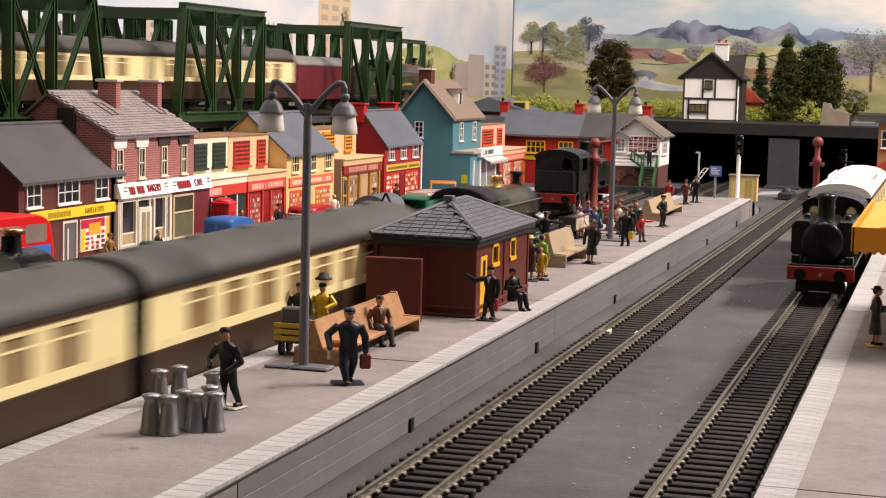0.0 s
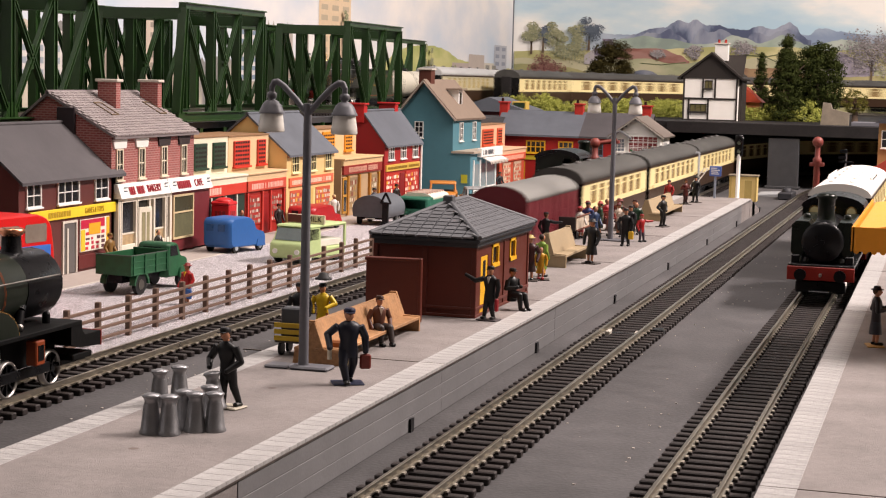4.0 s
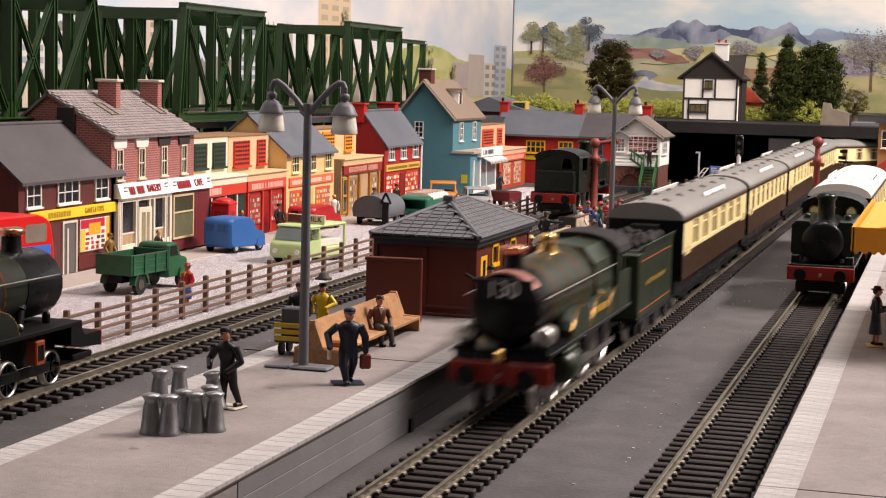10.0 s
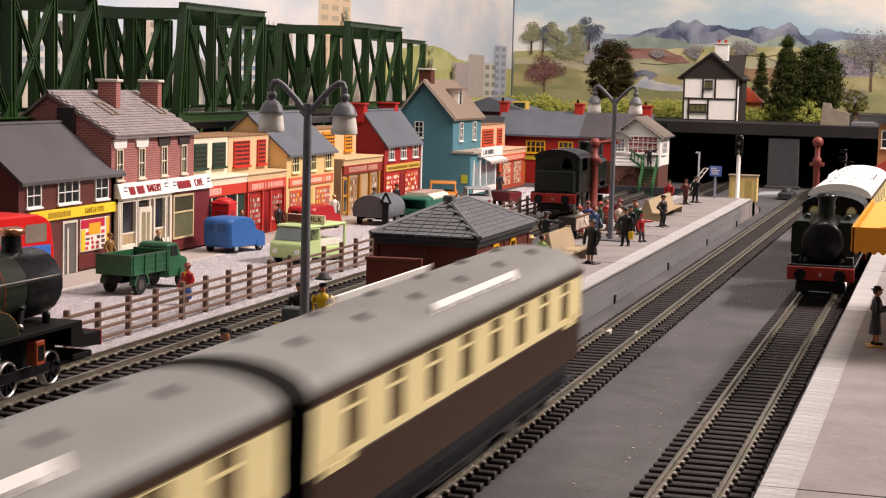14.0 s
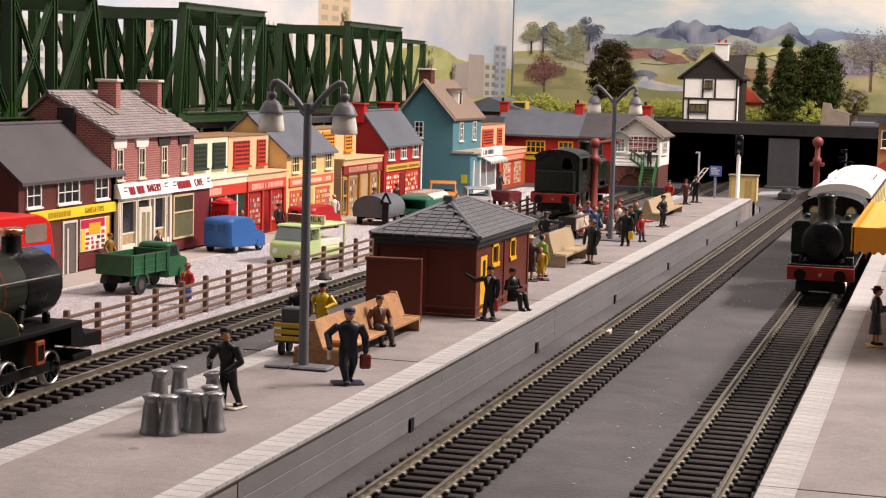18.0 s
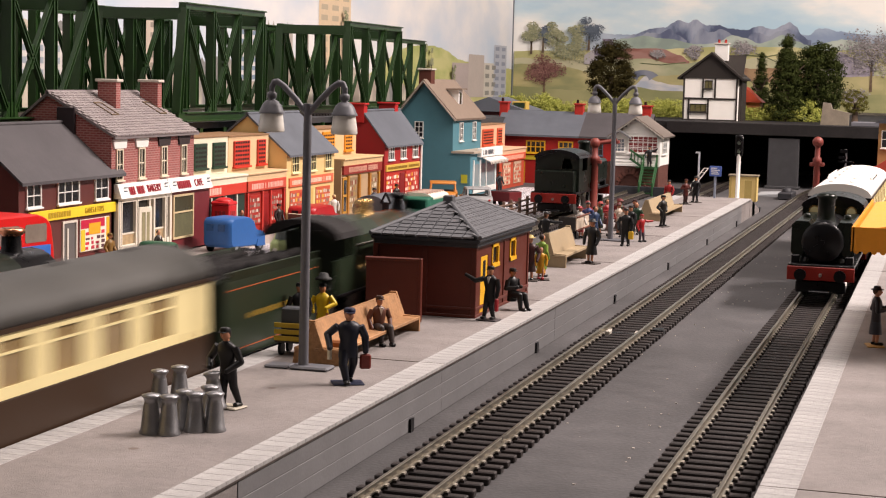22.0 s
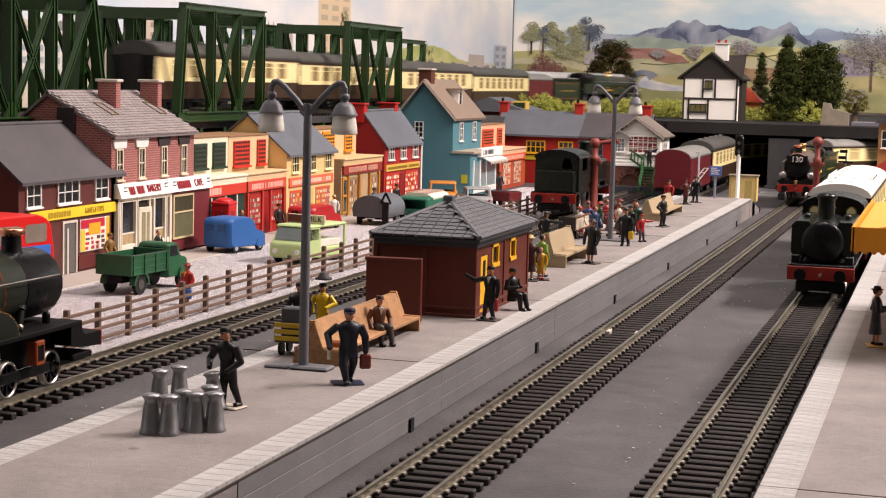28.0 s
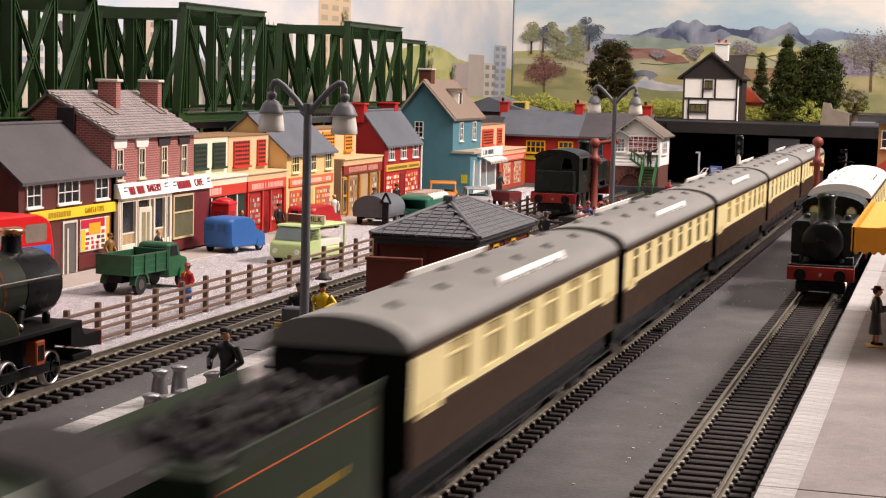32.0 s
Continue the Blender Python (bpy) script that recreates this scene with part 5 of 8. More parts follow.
def figure(at, turn, coat, legs, hat="", skin="b07a5c", pose_="stand", label="", skirt=False, arm=0, size=1.0, base="", shoes="100e0e", shirt="", bag="", arms=None, feet=None, bow=0.0, case=(.3, .14, .46)):
    """A whitemetal passenger about 2.2 cm tall, facing -y. arm: 0 down, 1 one raised, 2 both forward, 3 on the hip, 4 pointing.
    arms: elbow and wrist of each side, from the shoulders' middle; feet: of each side; bow: forward lean of the trunk."""
    rnd = random.Random(int(at[0] * 131 + at[1] * 977))
    b = Build()
    C, L, S, F = plain(coat, .42, var=.25), plain(legs, .45, var=.25), plain(skin, .55), plain(shoes, .35)
    k = size * .93
    z0 = 0
    if base:
        b.use(plain(base, .6)).box(-.42, -.32, 0, .42, .32, .06, .03)
        z0 = .05
    lean = rnd.uniform(-.05, .05)
    st = rnd.uniform(.11, .2)
    if pose_ == "sit":
        hip = .6
        for sx in (-1, 1):
            kx = sx * rnd.uniform(.12, .2)
            limb(b.use(L), [(sx * .12, .02, hip), (kx, -.52, hip + .02), (kx * 1.1, -.6 - .1 * (sx > 0), .1)], [.15, .13, .085])
            b.use(F).box(kx * 1.1 - .08, -.9, 0, kx * 1.1 + .08, -.55, .13, .04)
    else:
        hip = 1.02 * k + z0
        if skirt:
            ellipses(b.use(L), [(0, 0, .42 * k + z0, .33 * k, .25 * k), (lean * .3, 0, .7 * k + z0, .27 * k, .22 * k), (lean, 0, hip + .05, .2 * k, .16 * k)])
        for sx in (-1, 1):
            fy = rnd.uniform(-.16, .1)
            foot = (sx * st * k * (.7 if skirt else 1), fy, z0 + .08)
            if feet:
                foot = (feet[sx > 0][0] * k, feet[sx > 0][1] * k, z0 + .08)
                fy = foot[1]
            limb(b.use(S if skirt else L), [(sx * .1 * k + lean, 0, hip), (sx * (.1 + st) / 2 * k, fy * .5 - .05, hip * .52 + z0), foot], [.15 * k, .115 * k, .08 * k] if not skirt else [.1 * k, .085 * k, .06 * k])
            b.use(F).box(foot[0] - .08, foot[1] - .24, z0, foot[0] + .08, foot[1] + .09, z0 + .12, .04)
    sh = hip + .74 * k
    x0 = lean
    nb = len(b.v)
    hem = .28 if not skirt else .12
    ellipses(b.use(C), [(x0, 0, hip - hem * k, .25 * k, .19 * k), (x0, 0, hip - .02, .245 * k, .185 * k), (x0, 0, hip + .2 * k, .215 * k, .165 * k), (x0, -.01, hip + .48 * k, .275 * k, .2 * k), (x0, 0, hip + .64 * k, .3 * k, .18 * k), (x0, .01, sh, .2 * k, .13 * k), (x0, .01, sh + .06 * k, .09 * k, .09 * k)], 14)
    if shirt:
        b.use(plain(shirt, .6)).prism([(x0 - .07, sh), (x0 + .07, sh), (x0, sh - .28 * k)], "y", -.215 * k, -.12 * k)
    for sx in (-1, 1):
        s0 = (x0 + sx * .28 * k, 0, sh - .1 * k)
        el = (x0 + sx * (.4 + rnd.uniform(-.03, .06)) * k, rnd.uniform(-.05, .1), hip + .3 * k)
        hd = (x0 + sx * .36 * k, -.18 + rnd.uniform(-.08, .08), hip - .06 * k)
        if arm == 1 and sx > 0:
            el, hd = (x0 + .55 * k, -.1, sh - .12 * k), (x0 + .8 * k, -.25, sh + .16 * k)
        elif arm == 2:
            hd = (x0 + sx * .12 * k, -.4, hip + .38 * k)
        elif arm == 3:
            el, hd = (x0 + sx * .55 * k, .08, hip + .32 * k), (x0 + sx * .3 * k, -.1, hip + .05 * k)
        elif arm == 4 and sx > 0:
            el, hd = (x0 + .62 * k, 0, sh - .16 * k), (x0 + .98 * k, -.05, sh - .12 * k)
        if arms:
            el, hd = (tuple(Vector((x0, 0, sh)) + Vector(q) * k) for q in arms[sx > 0])
        limb(b.use(C), [s0, el, hd], [.115 * k, .1 * k, .075 * k])
        b.use(S).ball(hd, .075 * k, n=8, m=5)
        if bag and sx > 0:
            b.use(plain(bag, .5)).box(hd[0] - case[0] / 2, hd[1] - case[1] / 2, hd[2] - case[2] - .08, hd[0] + case[0] / 2, hd[1] + case[1] / 2, hd[2] - .08, .04)
    hz = sh + .24 * k
    b.use(S).cyl((x0, .01, sh), (x0, 0, hz), .085 * k, n=8)
    b.ball((x0, -.02, hz), .13 * k, .155 * k, .175 * k, 12, 8)
    b.ball((x0, -.17 * k, hz - .01), .03 * k, .04 * k, .04 * k, 6, 4)
    hair = Build.use(b, plain(rnd.choice(("1c120c", "2a1a10", "140e0a", "4a3018")), .6))
    hair.ball((x0, .035, hz + .04 * k), .138 * k, .15 * k, .16 * k, 10, 6)
    if hat:
        b.use(plain(hat, .5))
        if skirt:
            b.lathe([(.25 * k, hz + .08 * k), (.24 * k, hz + .1 * k), (.15 * k, hz + .12 * k), (.13 * k, hz + .21 * k), (.05 * k, hz + .23 * k)], (x0, .01, 0), 12)
        else:
            ellipses(b, [(x0, .0, hz + .06 * k, .145 * k, .165 * k), (x0, .0, hz + .13 * k, .16 * k, .18 * k), (x0, .0, hz + .19 * k, .12 * k, .14 * k)])
            b.box(x0 - .11 * k, -.26 * k, hz + .06 * k, x0 + .11 * k, -.1 * k, hz + .085 * k, .01)
    if bow:
        for i in range(nb, len(b.v)):
            x, y, z = b.v[i]
            b.v[i] = (x, y - (z - hip) * bow, hip + (z - hip) * math.cos(bow))
    return solid("model_figure", b, label, "figure", at, "model figures", turn=turn)


P = 1.6
figure((-18.86, 43.2, P), -12, "0b0b0e", "0b0b0e", "0a0a0d", label="painted model porter in black tipping a milk churn", base="b0a898", size=1.1, bow=.14,
       arms=(((-.58, -.02, -.5), (-.38, -.34, -.68)), ((.42, .02, -.5), (.2, -.36, -.74))), feet=((-.13, -.1), (.24, .14)))
figure((-17.12, 48.1, P), 28, "070a1c", "070a1a", "0b1030", label="painted model guard in navy blue carrying a red suitcase", base="141c38", size=1.12, bag="6a2418", bow=.06,
       arms=(((-.52, .12, -.36), (-.5, -.2, -.72)), ((.42, .02, -.42), (.44, -.02, -.86))), feet=((-.06, -.24), (.08, .22))).scale = (1.15, 1.15, 1)
solid("signal_flag", Build(plain("c8c0ac", .6)).cyl((0, 0, 0), (0, 0, .62), .07, n=8), "rolled pale flag held by the guard", "flag", (-17.62, 47.85, 2.35))
figure((-20.9, 56.0, P), 10, "c8a818", "6a2818", "101014", label="painted model worker in a yellow jumper with a black hat", skirt=False, arms=(((-.42, -.05, -.4), (-.3, -.3, -.66)), ((.5, -.05, -.36), (.2, -.36, -.5))), size=.98)
solid("black_hat", Build(plain("0a0a0c", .6)).lathe([(.3, 0), (.31, .05), (.2, .1), (.16, .22), (.05, .26)], (0, 0, 0), 14), "broad black hat on the worker in yellow", "hat", (-20.9, 56.0, P + 2.12))
figure((-21.55, 55.4, P), 30, "101014", "121216", "0c0c10", label="painted model porter behind the trolley")
figure((-18.75, 55.9, P + .0), 40, "5a3424", "3a3230", "3c2418", pose_="sit", label="seated model passenger in a brown coat", shirt="c8b8a8")
figure((-16.75, 63.2, P), -8, "08080a", "0a0a0c", "08080a", label="painted model station master with raised hand", base="40383a", shirt="b0a8a0", size=1.02,
       arms=(((-.6, -.12, -.2), (-1.0, -.2, .02)), ((.36, 0, -.42), (.34, -.1, -.8))), feet=((-.2, -.02), (.2, .02)), bag="8a1820", case=(.12, .2, .5))
figure((-16.7, 66.8, P + .0), 60, "0c0c0e", "0e0e10", "18100e", pose_="sit", label="seated model porter in black with a red bag", arm=2)
figure((-18.4, 76.6, P), 10, "34100f", "26100e", "b09a58", label="painted model woman in dark red with a straw hat", skirt=True, size=1.02, base="3a302c")
figure((-18.3, 78.6, P), 150, "6f8a2c", "66802c", "", label="painted model woman in a light green coat", skirt=True)
figure((-18.0, 77.2, P), 15, "b88414", "b88414", "", label="painted model child in a yellow dress", skirt=True, size=.74, shoes="901818", base="3a302c")
figure((-17.3, 85.5, P), -20, "070708", "070708", "070708", label="painted model man in a long black overcoat", skirt=True, base="38302c", size=1.1)
figure((-21.2, 92.0, P), 170, "0e1014", "0e0e12", "0e0e12", label="painted model porter with a pointing arm", arm=4).scale = (-1, 1, 1)
for x, y, c, l, hat, s, arm, sk, bg, lab in (
        (-21.2, 103.4, "8a1c20", "601818", "702020", .95, 0, True, "", "painted model woman in red with a red hat"), (-20.8, 101.6, "34406c", "1c2038", "241a16", .98, 2, False, "", "painted model man in a blue coat"),
        (-20.3, 102.6, "243c28", "20261c", "8a241c", .98, 0, True, "", "painted model woman in green with a red hat"), (-19.5, 101.6, "8f4038", "6a5450", "", .9, 2, True, "", "painted model woman in a rose coat"),
        (-19.2, 103.0, "b0a090", "4a3028", "501814", .96, 0, True, "", "painted model woman in a pale coat"), (-17.45, 95.9, "060607", "070708", "100a08", 1.06, 0, False, "c8a020", "painted model man in a black suit with a yellow bag"),
        (-18.25, 103.6, "1c3a26", "181e1a", "", .98, 0, False, "", "painted model man in dark green"), (-17.1, 99.0, "981c1e", "484048", "90201c", .8, 4, False, "", "painted model child in a red jumper with an arm held out"),
        (-18.8, 106.0, "2c1c18", "1c1412", "3a1410", .95, 2, False, "", "painted model man in a brown coat in the crowd"), (-20.0, 107.0, "701418", "301012", "501012", .92, 0, True, "", "painted model woman in a crimson coat"),
        (-20.9, 99.6, "a8a098", "8a2024", "8a2024", .92, 0, True, "", "painted model woman in white and red"), (-19.9, 99.2, "2a3a58", "1a1c28", "", .96, 0, False, "", "painted model man in a slate blue jacket"),
        (-18.6, 101.4, "b4a89c", "303030", "402018", .9, 2, False, "", "painted model man in a pale jacket"), (-20.4, 105.2, "902428", "3a1a1c", "", .95, 2, True, "", "painted model woman in scarlet"),
        (-18.0, 100.6, "141416", "121214", "201410", .98, 0, False, "", "painted model man in black beside the lamp"), (-19.6, 105.6, "28482e", "1c241c", "6a1c18", .95, 0, True, "", "painted model woman in bottle green"),
        (-17.6, 110.0, "1a1714", "181512", "141210", 1, 3, False, "", "painted model man in a dark brown coat"), (-20.3, 129.2, "8a1818", "201414", "181212", .95, 0, False, "", "painted model guard in a red jacket"),
        (-19.4, 131.8, "4a1a14", "301410", "40140f", .95, 2, False, "", "painted model man in a maroon coat"), (-18.95, 134.3, "08080a", "08080a", "080808", 1, 0, False, "", "painted model policeman in black")):
    figure((x, y, P), random.Random(int(y * 10)).uniform(-70, 70), c, l, hat, label=lab, size=s, arm=arm, skirt=sk, bag=bg, base="443c38" if y > 105 else "")
figure((-2.2, 63.2, P), 100, "1a1418", "282830", "201418", label="painted model woman in dark clothes on a tan base", arm=2, skirt=True, base="b08a50", size=1.05)
figure((-43.6, 83.5, .08), 80, "7a5a28", "5a4420", "6a5020", label="painted model shopper in brown before the toy shop", size=.95)
figure((-43.6, 89.4, .08), 80, "26221f", "1c1a18", "", label="painted model child in black before the bakery", size=.8, shirt="d8d0c8")
figure((-43.4, 101.0, .08), 60, "1c1a20", "e0dcd4", "", label="painted model nun in black and white beside the kiosk")
figure((-43.4, 107.4, .08), 70, "201614", "181210", "281810", label="painted model man in a dark overcoat before a shop")
figure((-43.3, 118.0, .08), 40, "c8c4bc", "4a5a80", "c8b080", label="painted model man in a white shirt and blue trousers")
figure((-43.3, 127.0, .08), 70, "1c2030", "1a1c24", "1a1c24", label="painted model man in navy before the shop")
figure((-43.4, 133.0, .08), 70, "1c1814", "181410", "2a2018", label="painted model man in black before the red shop")
figure((-41.0, 157.5, .05), 60, "18181c", "16161a", "202020", label="painted model man in black by the awning")
figure((-33.77, 72.3, .05), -20, "a01c1c", "3a5a88", "781414", label="painted model child in red with a blue suitcase behind the fence", arm=0, size=.95, skirt=True, bag="2c5c9c", shirt="c8a020")
# ---- the street: fronts face +x; local x runs out of the front, y along the street ----
def brickwork(name, colour, mortar, bw=.62, bh=.21):
    m = bpy.data.materials.new(name)
    m.use_nodes = True
    n, l = m.node_tree.nodes, m.node_tree.links
    p = n["Principled BSDF"]
    p.inputs["Roughness"].default_value = .75
    tc = n.new("ShaderNodeTexCoord")
    sp = n.new("ShaderNodeSeparateXYZ")
    l.new(tc.outputs["Object"], sp.inputs[0])
    ad = n.new("ShaderNodeMath")
    l.new(sp.outputs[0], ad.inputs[0])
    l.new(sp.outputs[1], ad.inputs[1])
    cb = n.new("ShaderNodeCombineXYZ")
    l.new(ad.outputs[0], cb.inputs[0])
    l.new(sp.outputs[2], cb.inputs[1])
    t = n.new("ShaderNodeTexBrick")
    t.inputs["Scale"].default_value = 1
    t.inputs["Brick Width"].default_value, t.inputs["Row Height"].default_value = bw * CM, bh * CM
    t.inputs["Mortar Size"].default_value = .028 * CM
    t.inputs["Color1"].default_value = (*colour, 1)
    t.inputs["Color2"].default_value = (*[c * .75 for c in colour], 1)
    t.inputs["Mortar"].default_value = (*mortar, 1)
    l.new(cb.outputs[0], t.inputs["Vector"])
    no = n.new("ShaderNodeTexNoise")
    no.inputs["Scale"].default_value = 120
    l.new(tc.outputs["Object"], no.inputs["Vector"])
    mr = n.new("ShaderNodeMapRange")
    mr.inputs["To Min"].default_value, mr.inputs["To Max"].default_value = .75, 1.25
    l.new(no.outputs[0], mr.inputs[0])
    vm = n.new("ShaderNodeVectorMath")
    vm.operation = "SCALE"
    l.new(t.outputs["Color"], vm.inputs[0])
    l.new(mr.outputs[0], vm.inputs["Scale"])
    l.new(vm.outputs[0], p.inputs["Base Color"])
    bp = n.new("ShaderNodeBump")
    bp.inputs["Strength"].default_value, bp.inputs["Distance"].default_value = .5, .0002
    bp.invert = True
    l.new(t.outputs["Fac"], bp.inputs["Height"])
    l.new(bp.outputs[0], p.inputs["Normal"])
    return m


BRICK = brickwork("pink_brick", (.31, .072, .066), (.37, .19, .165), .38, .135)


def window(th, at, w, h, nx=2, nz=2, frame=None, turn=0.0, sill=True, glass=None, bar=.07):
    """A glazed window in a wall that faces local +x before the turn; at is the middle of its foot."""
    fr = frame or WHITE
    b = Build(fr)
    v = [(x, y, z) for x in (-.05, .09) for k in (0, bar) for y, z in ((-w / 2 + k, k), (w / 2 - k, k), (w / 2 - k, h - k), (-w / 2 + k, h - k))]
    fc = []
    for i in range(4):
        j = (i + 1) % 4
        fc += [(i, j, 4 + j, 4 + i), (8 + i, 8 + j, 12 + j, 12 + i), (i, j, 8 + j, 8 + i), (4 + i, 4 + j, 12 + j, 12 + i)]
    b.mesh_in(v, fc)
    o = part("window", b, th, "", at, turn)
    for i in range(1, nx):
        y = -w / 2 + w * i / nx
        part("glazing_bar", Build(fr).box(-.03, y - bar * .4, bar, .06, y + bar * .4, h - bar), o)
    for i in range(1, nz):
        z = h * i / nz
        part("glazing_bar", Build(fr).box(-.03, -w / 2 + bar, z - bar * .4, .058, w / 2 - bar, z + bar * .4), o)
    part("pane", Build(glass or GLASS_DARK).box(-.04, -w / 2 + .02, .02, .015, w / 2 - .02, h - .02), o)
    if sill:
        part("sill", Build(fr).box(0, -w / 2 - .08, -.1, .18, w / 2 + .08, 0, .02), o)
    return o


def poster(th, at, w, h, ground, marks, name="poster"):
    """A flat printed bill with plain blocks of colour in rows."""
    o = part(name, Build(plain(ground, .5)).box(-.02, -w / 2, 0, .03, w / 2, h), th, "", at)
    rnd = random.Random(int(w * 1000 + h * 77 + at[1] * 10))
    b = Build()
    rows = 5
    for r in range(rows):
        y = -w / 2 + .08
        while y < w / 2 - .15:
            ww = rnd.uniform(.12, .4)
            b.use(plain(rnd.choice(marks), .5))
            z = .1 + (h - .2) * r / rows
            b.box(.03, y, z, .036, min(y + ww, w / 2 - .06), z + (h - .2) / rows * rnd.uniform(.45, .8))
            y += ww + rnd.uniform(.05, .2)
    tagged(part("printing", b, o), kind="stuff")
    return o


def sign_bars(parent, x, y0, y1, z0, z1, colour):
    """Writing that is not to be read: upright bars of its size."""
    b = Build(plain(colour, .5))
    rnd = random.Random(int(y0 * 100))
    y = y0
    while y < y1:
        w = rnd.uniform(.12, .24)
        if rnd.random() > .12:
            b.box(x, y, z0, x + .012, min(y + w, y1), z1)
        y += w + .07
    return tagged(part("sign_lettering", b, parent), kind="stuff")


def gable(name, label, x, y0, y1, depth, ze, zr, wall, roofm, ridge=None, over=.3, back=None):
    """A building whose ridge runs along the street."""
    th = thing(name, (x, y0, 0), label, "building", "street buildings")
    L = y1 - y0
    r = ridge or depth / 2
    b = Build(wall)
    b.prism([(0, 0), (0, ze), (-r, zr - .12), (-depth, ze if not back else back), (-depth, 0)], "y", 0, L)
    part("wall", b, th)
    rf = Build(roofm)
    s = (zr - ze) / r
    rf.prism([(over, ze - over * s + .1), (over, ze - over * s - .06), (-r, zr - .1), (-r, zr + .08)], "y", -.12, L + .12)
    rf.prism([(-r, zr + .08), (-r, zr - .1), (-depth - .15, (back or ze) - .1), (-depth - .15, (back or ze) + .08)], "y", -.12, L + .12)
    o = part("roof", rf, th)
    part("ridge", Build(roofm).cyl((-r, -.12, zr + .06), (-r, L + .12, zr + .06), .12, n=8), o)
    return th, o


def chimney(th, at, w, d, h, m, pots=2, potc="a04030", cap="c8c0b4"):
    o = part("chimney", Build(m).box(-d / 2, -w / 2, 0, d / 2, w / 2, h, .02), th, "", at)
    part("chimney_cap", Build(plain(cap, .7)).box(-d / 2 - .12, -w / 2 - .12, h - .02, d / 2 + .12, w / 2 + .12, h + .14, .03), o)
    for k in range(pots):
        part("chimney_pot", Build(plain(potc, .6)).lathe([(.16, 0), (.13, .4), (.16, .42)], (-d / 4 + d / 2 * k / max(1, pots - 1), 0, h + .1), 8), o)
    return o


DARKROOF = mat("dark_felt_roof", (.072, .066, .07), .8, .2, 120, .25, stain=.15)
BLUEROOF = mat("blue_slate", (.105, .115, .135), .65, .15, 140, .25, stain=.12)
BROWNROOF = mat("brown_tile", (.22, .165, .125), .75, .2, 260, .4)

# toy shop
th, rf = gable("toy_shop", "dark red brick toy shop with dark roof and yellow sign", -44.3, 75.1, 86.0, 6.2, 5.3, 7.85, mat("maroon_paint", (.10, .022, .018), .6, .15, 160, .2), DARKROOF, 3.0)
for y, w, nx in ((1.4, 1.45, 2), (4.95, 2.3, 3), (8.6, 1.5, 2)):
    window(th, (0, y, 3.83), w, 1.2, nx, 2)
sb_ = part("shop_sign", Build(plain("e8c830", .5)).box(-.02, .9, 3.05, .14, 10.1, 3.6, .02), th, "yellow shop sign")
words("GAMES & TOYS", .42, plain("b09020"), (.16, 7.6, 3.32), (90, 0, 90), sb_, squeeze=.75)
sign_bars(sb_, .15, 2.4, 5.0, 3.18, 3.46, "b09020")
part("door", Build(plain("5e5a58", .5)).box(-.1, 4.35, .1, .04, 5.8, 2.85, .02), th, "grey shop door")
for q in ((4.3, .1, 4.42, 2.9), (5.72, .1, 5.84, 2.9), (4.42, 2.78, 5.72, 2.9), (4.75, .1, 4.9, 2.5)):
    part("door_frame", Build(plain("ccc4b8", .6)).box(-.02, q[0], q[1], .1, q[2], q[3]), th)
sw = part("shop_window", Build(plain("e2dccc", .5)).box(0, 6.2, 1.1, .07, 9.5, 2.85, .02), th, "shop window full of red and yellow bills")
for q, c in (((.07, 6.25, 2.35, .085, 8.9, 2.82), "b81c3c"), ((.07, 9.1, 1.15, .085, 9.45, 2.82), "d8a820"), ((.085, 7.1, 2.0, .1, 8.4, 2.6), "e0a020"), ((.07, 6.25, 1.15, .085, 6.7, 2.3), "d8b828")):
    part("bill", Build(plain(c, .5)).box(*q), sw)
rnd = random.Random(3)
for k in range(16):
    y, z = 6.8 + (k % 4) * .58 + rnd.uniform(-.08, .08), 1.2 + (k // 4) * .26
    part("bill", Build(plain(rnd.choice(("b02840", "c83040", "d8b020", "5a3a40")), .5)).box(.07, y, z, .088, y + rnd.uniform(.2, .42), z + rnd.uniform(.1, .18)), sw)
part("stall_riser", Build(plain("5a1a18", .6)).box(0, 6.0, .2, .1, 9.8, .95, .02), th)
part("gable_chimney", Build(plain("2c2226", .7)).box(-3.3, 9.6, 6.6, -2.2, 10.5, 8.75, .03), th)

# bakery and cafe
th, rf = gable("bakery_and_cafe", "pink brick bakery and cafe with tiled roof and white signs", -44.3, 84.9, 95.6, 6.4, 7.3, 9.5, BRICK, mat("tile_bed", (.2, .17, .17), .8, .2, 200, .2), 3.95)
tm = Build(mat("grey_pink_tile", (.31, .27, .265), .5, .2, 300, .35, rnd=.13)).prism([(-.02, -.02), (-.02, .075), (.28, .025), (.28, -.02)], "x", -.225, .225).data("tile")
tile_slope(rf, (.32, -.1, 7.22), (.32, 10.8, 7.22), (-3.95, -.1, 9.58), (-3.95, 10.8, 9.58), 18, .5, tm)
for y in (3.3, 9.5):
    k = Build(plain("6e5c48", .7))
    for q in ((-.7, -.45, .7, -.37), (-.7, .37, .7, .45), (-.7, -.45, -.62, .45), (.62, -.45, .7, .45)):
        k.box(q[0], q[1], 0, q[2], q[3], .1)
    sk = part("skylight", k, rf)
    sk.matrix_basis = pose(-2.1 * CM, y * CM, 8.6 * CM, 0, 29, 0)
for y in (4.9, 10.3):
    chimney(th, (-2.68, y - .1, 7.7), .55, 1.2, 2.5, BRICK, 0)
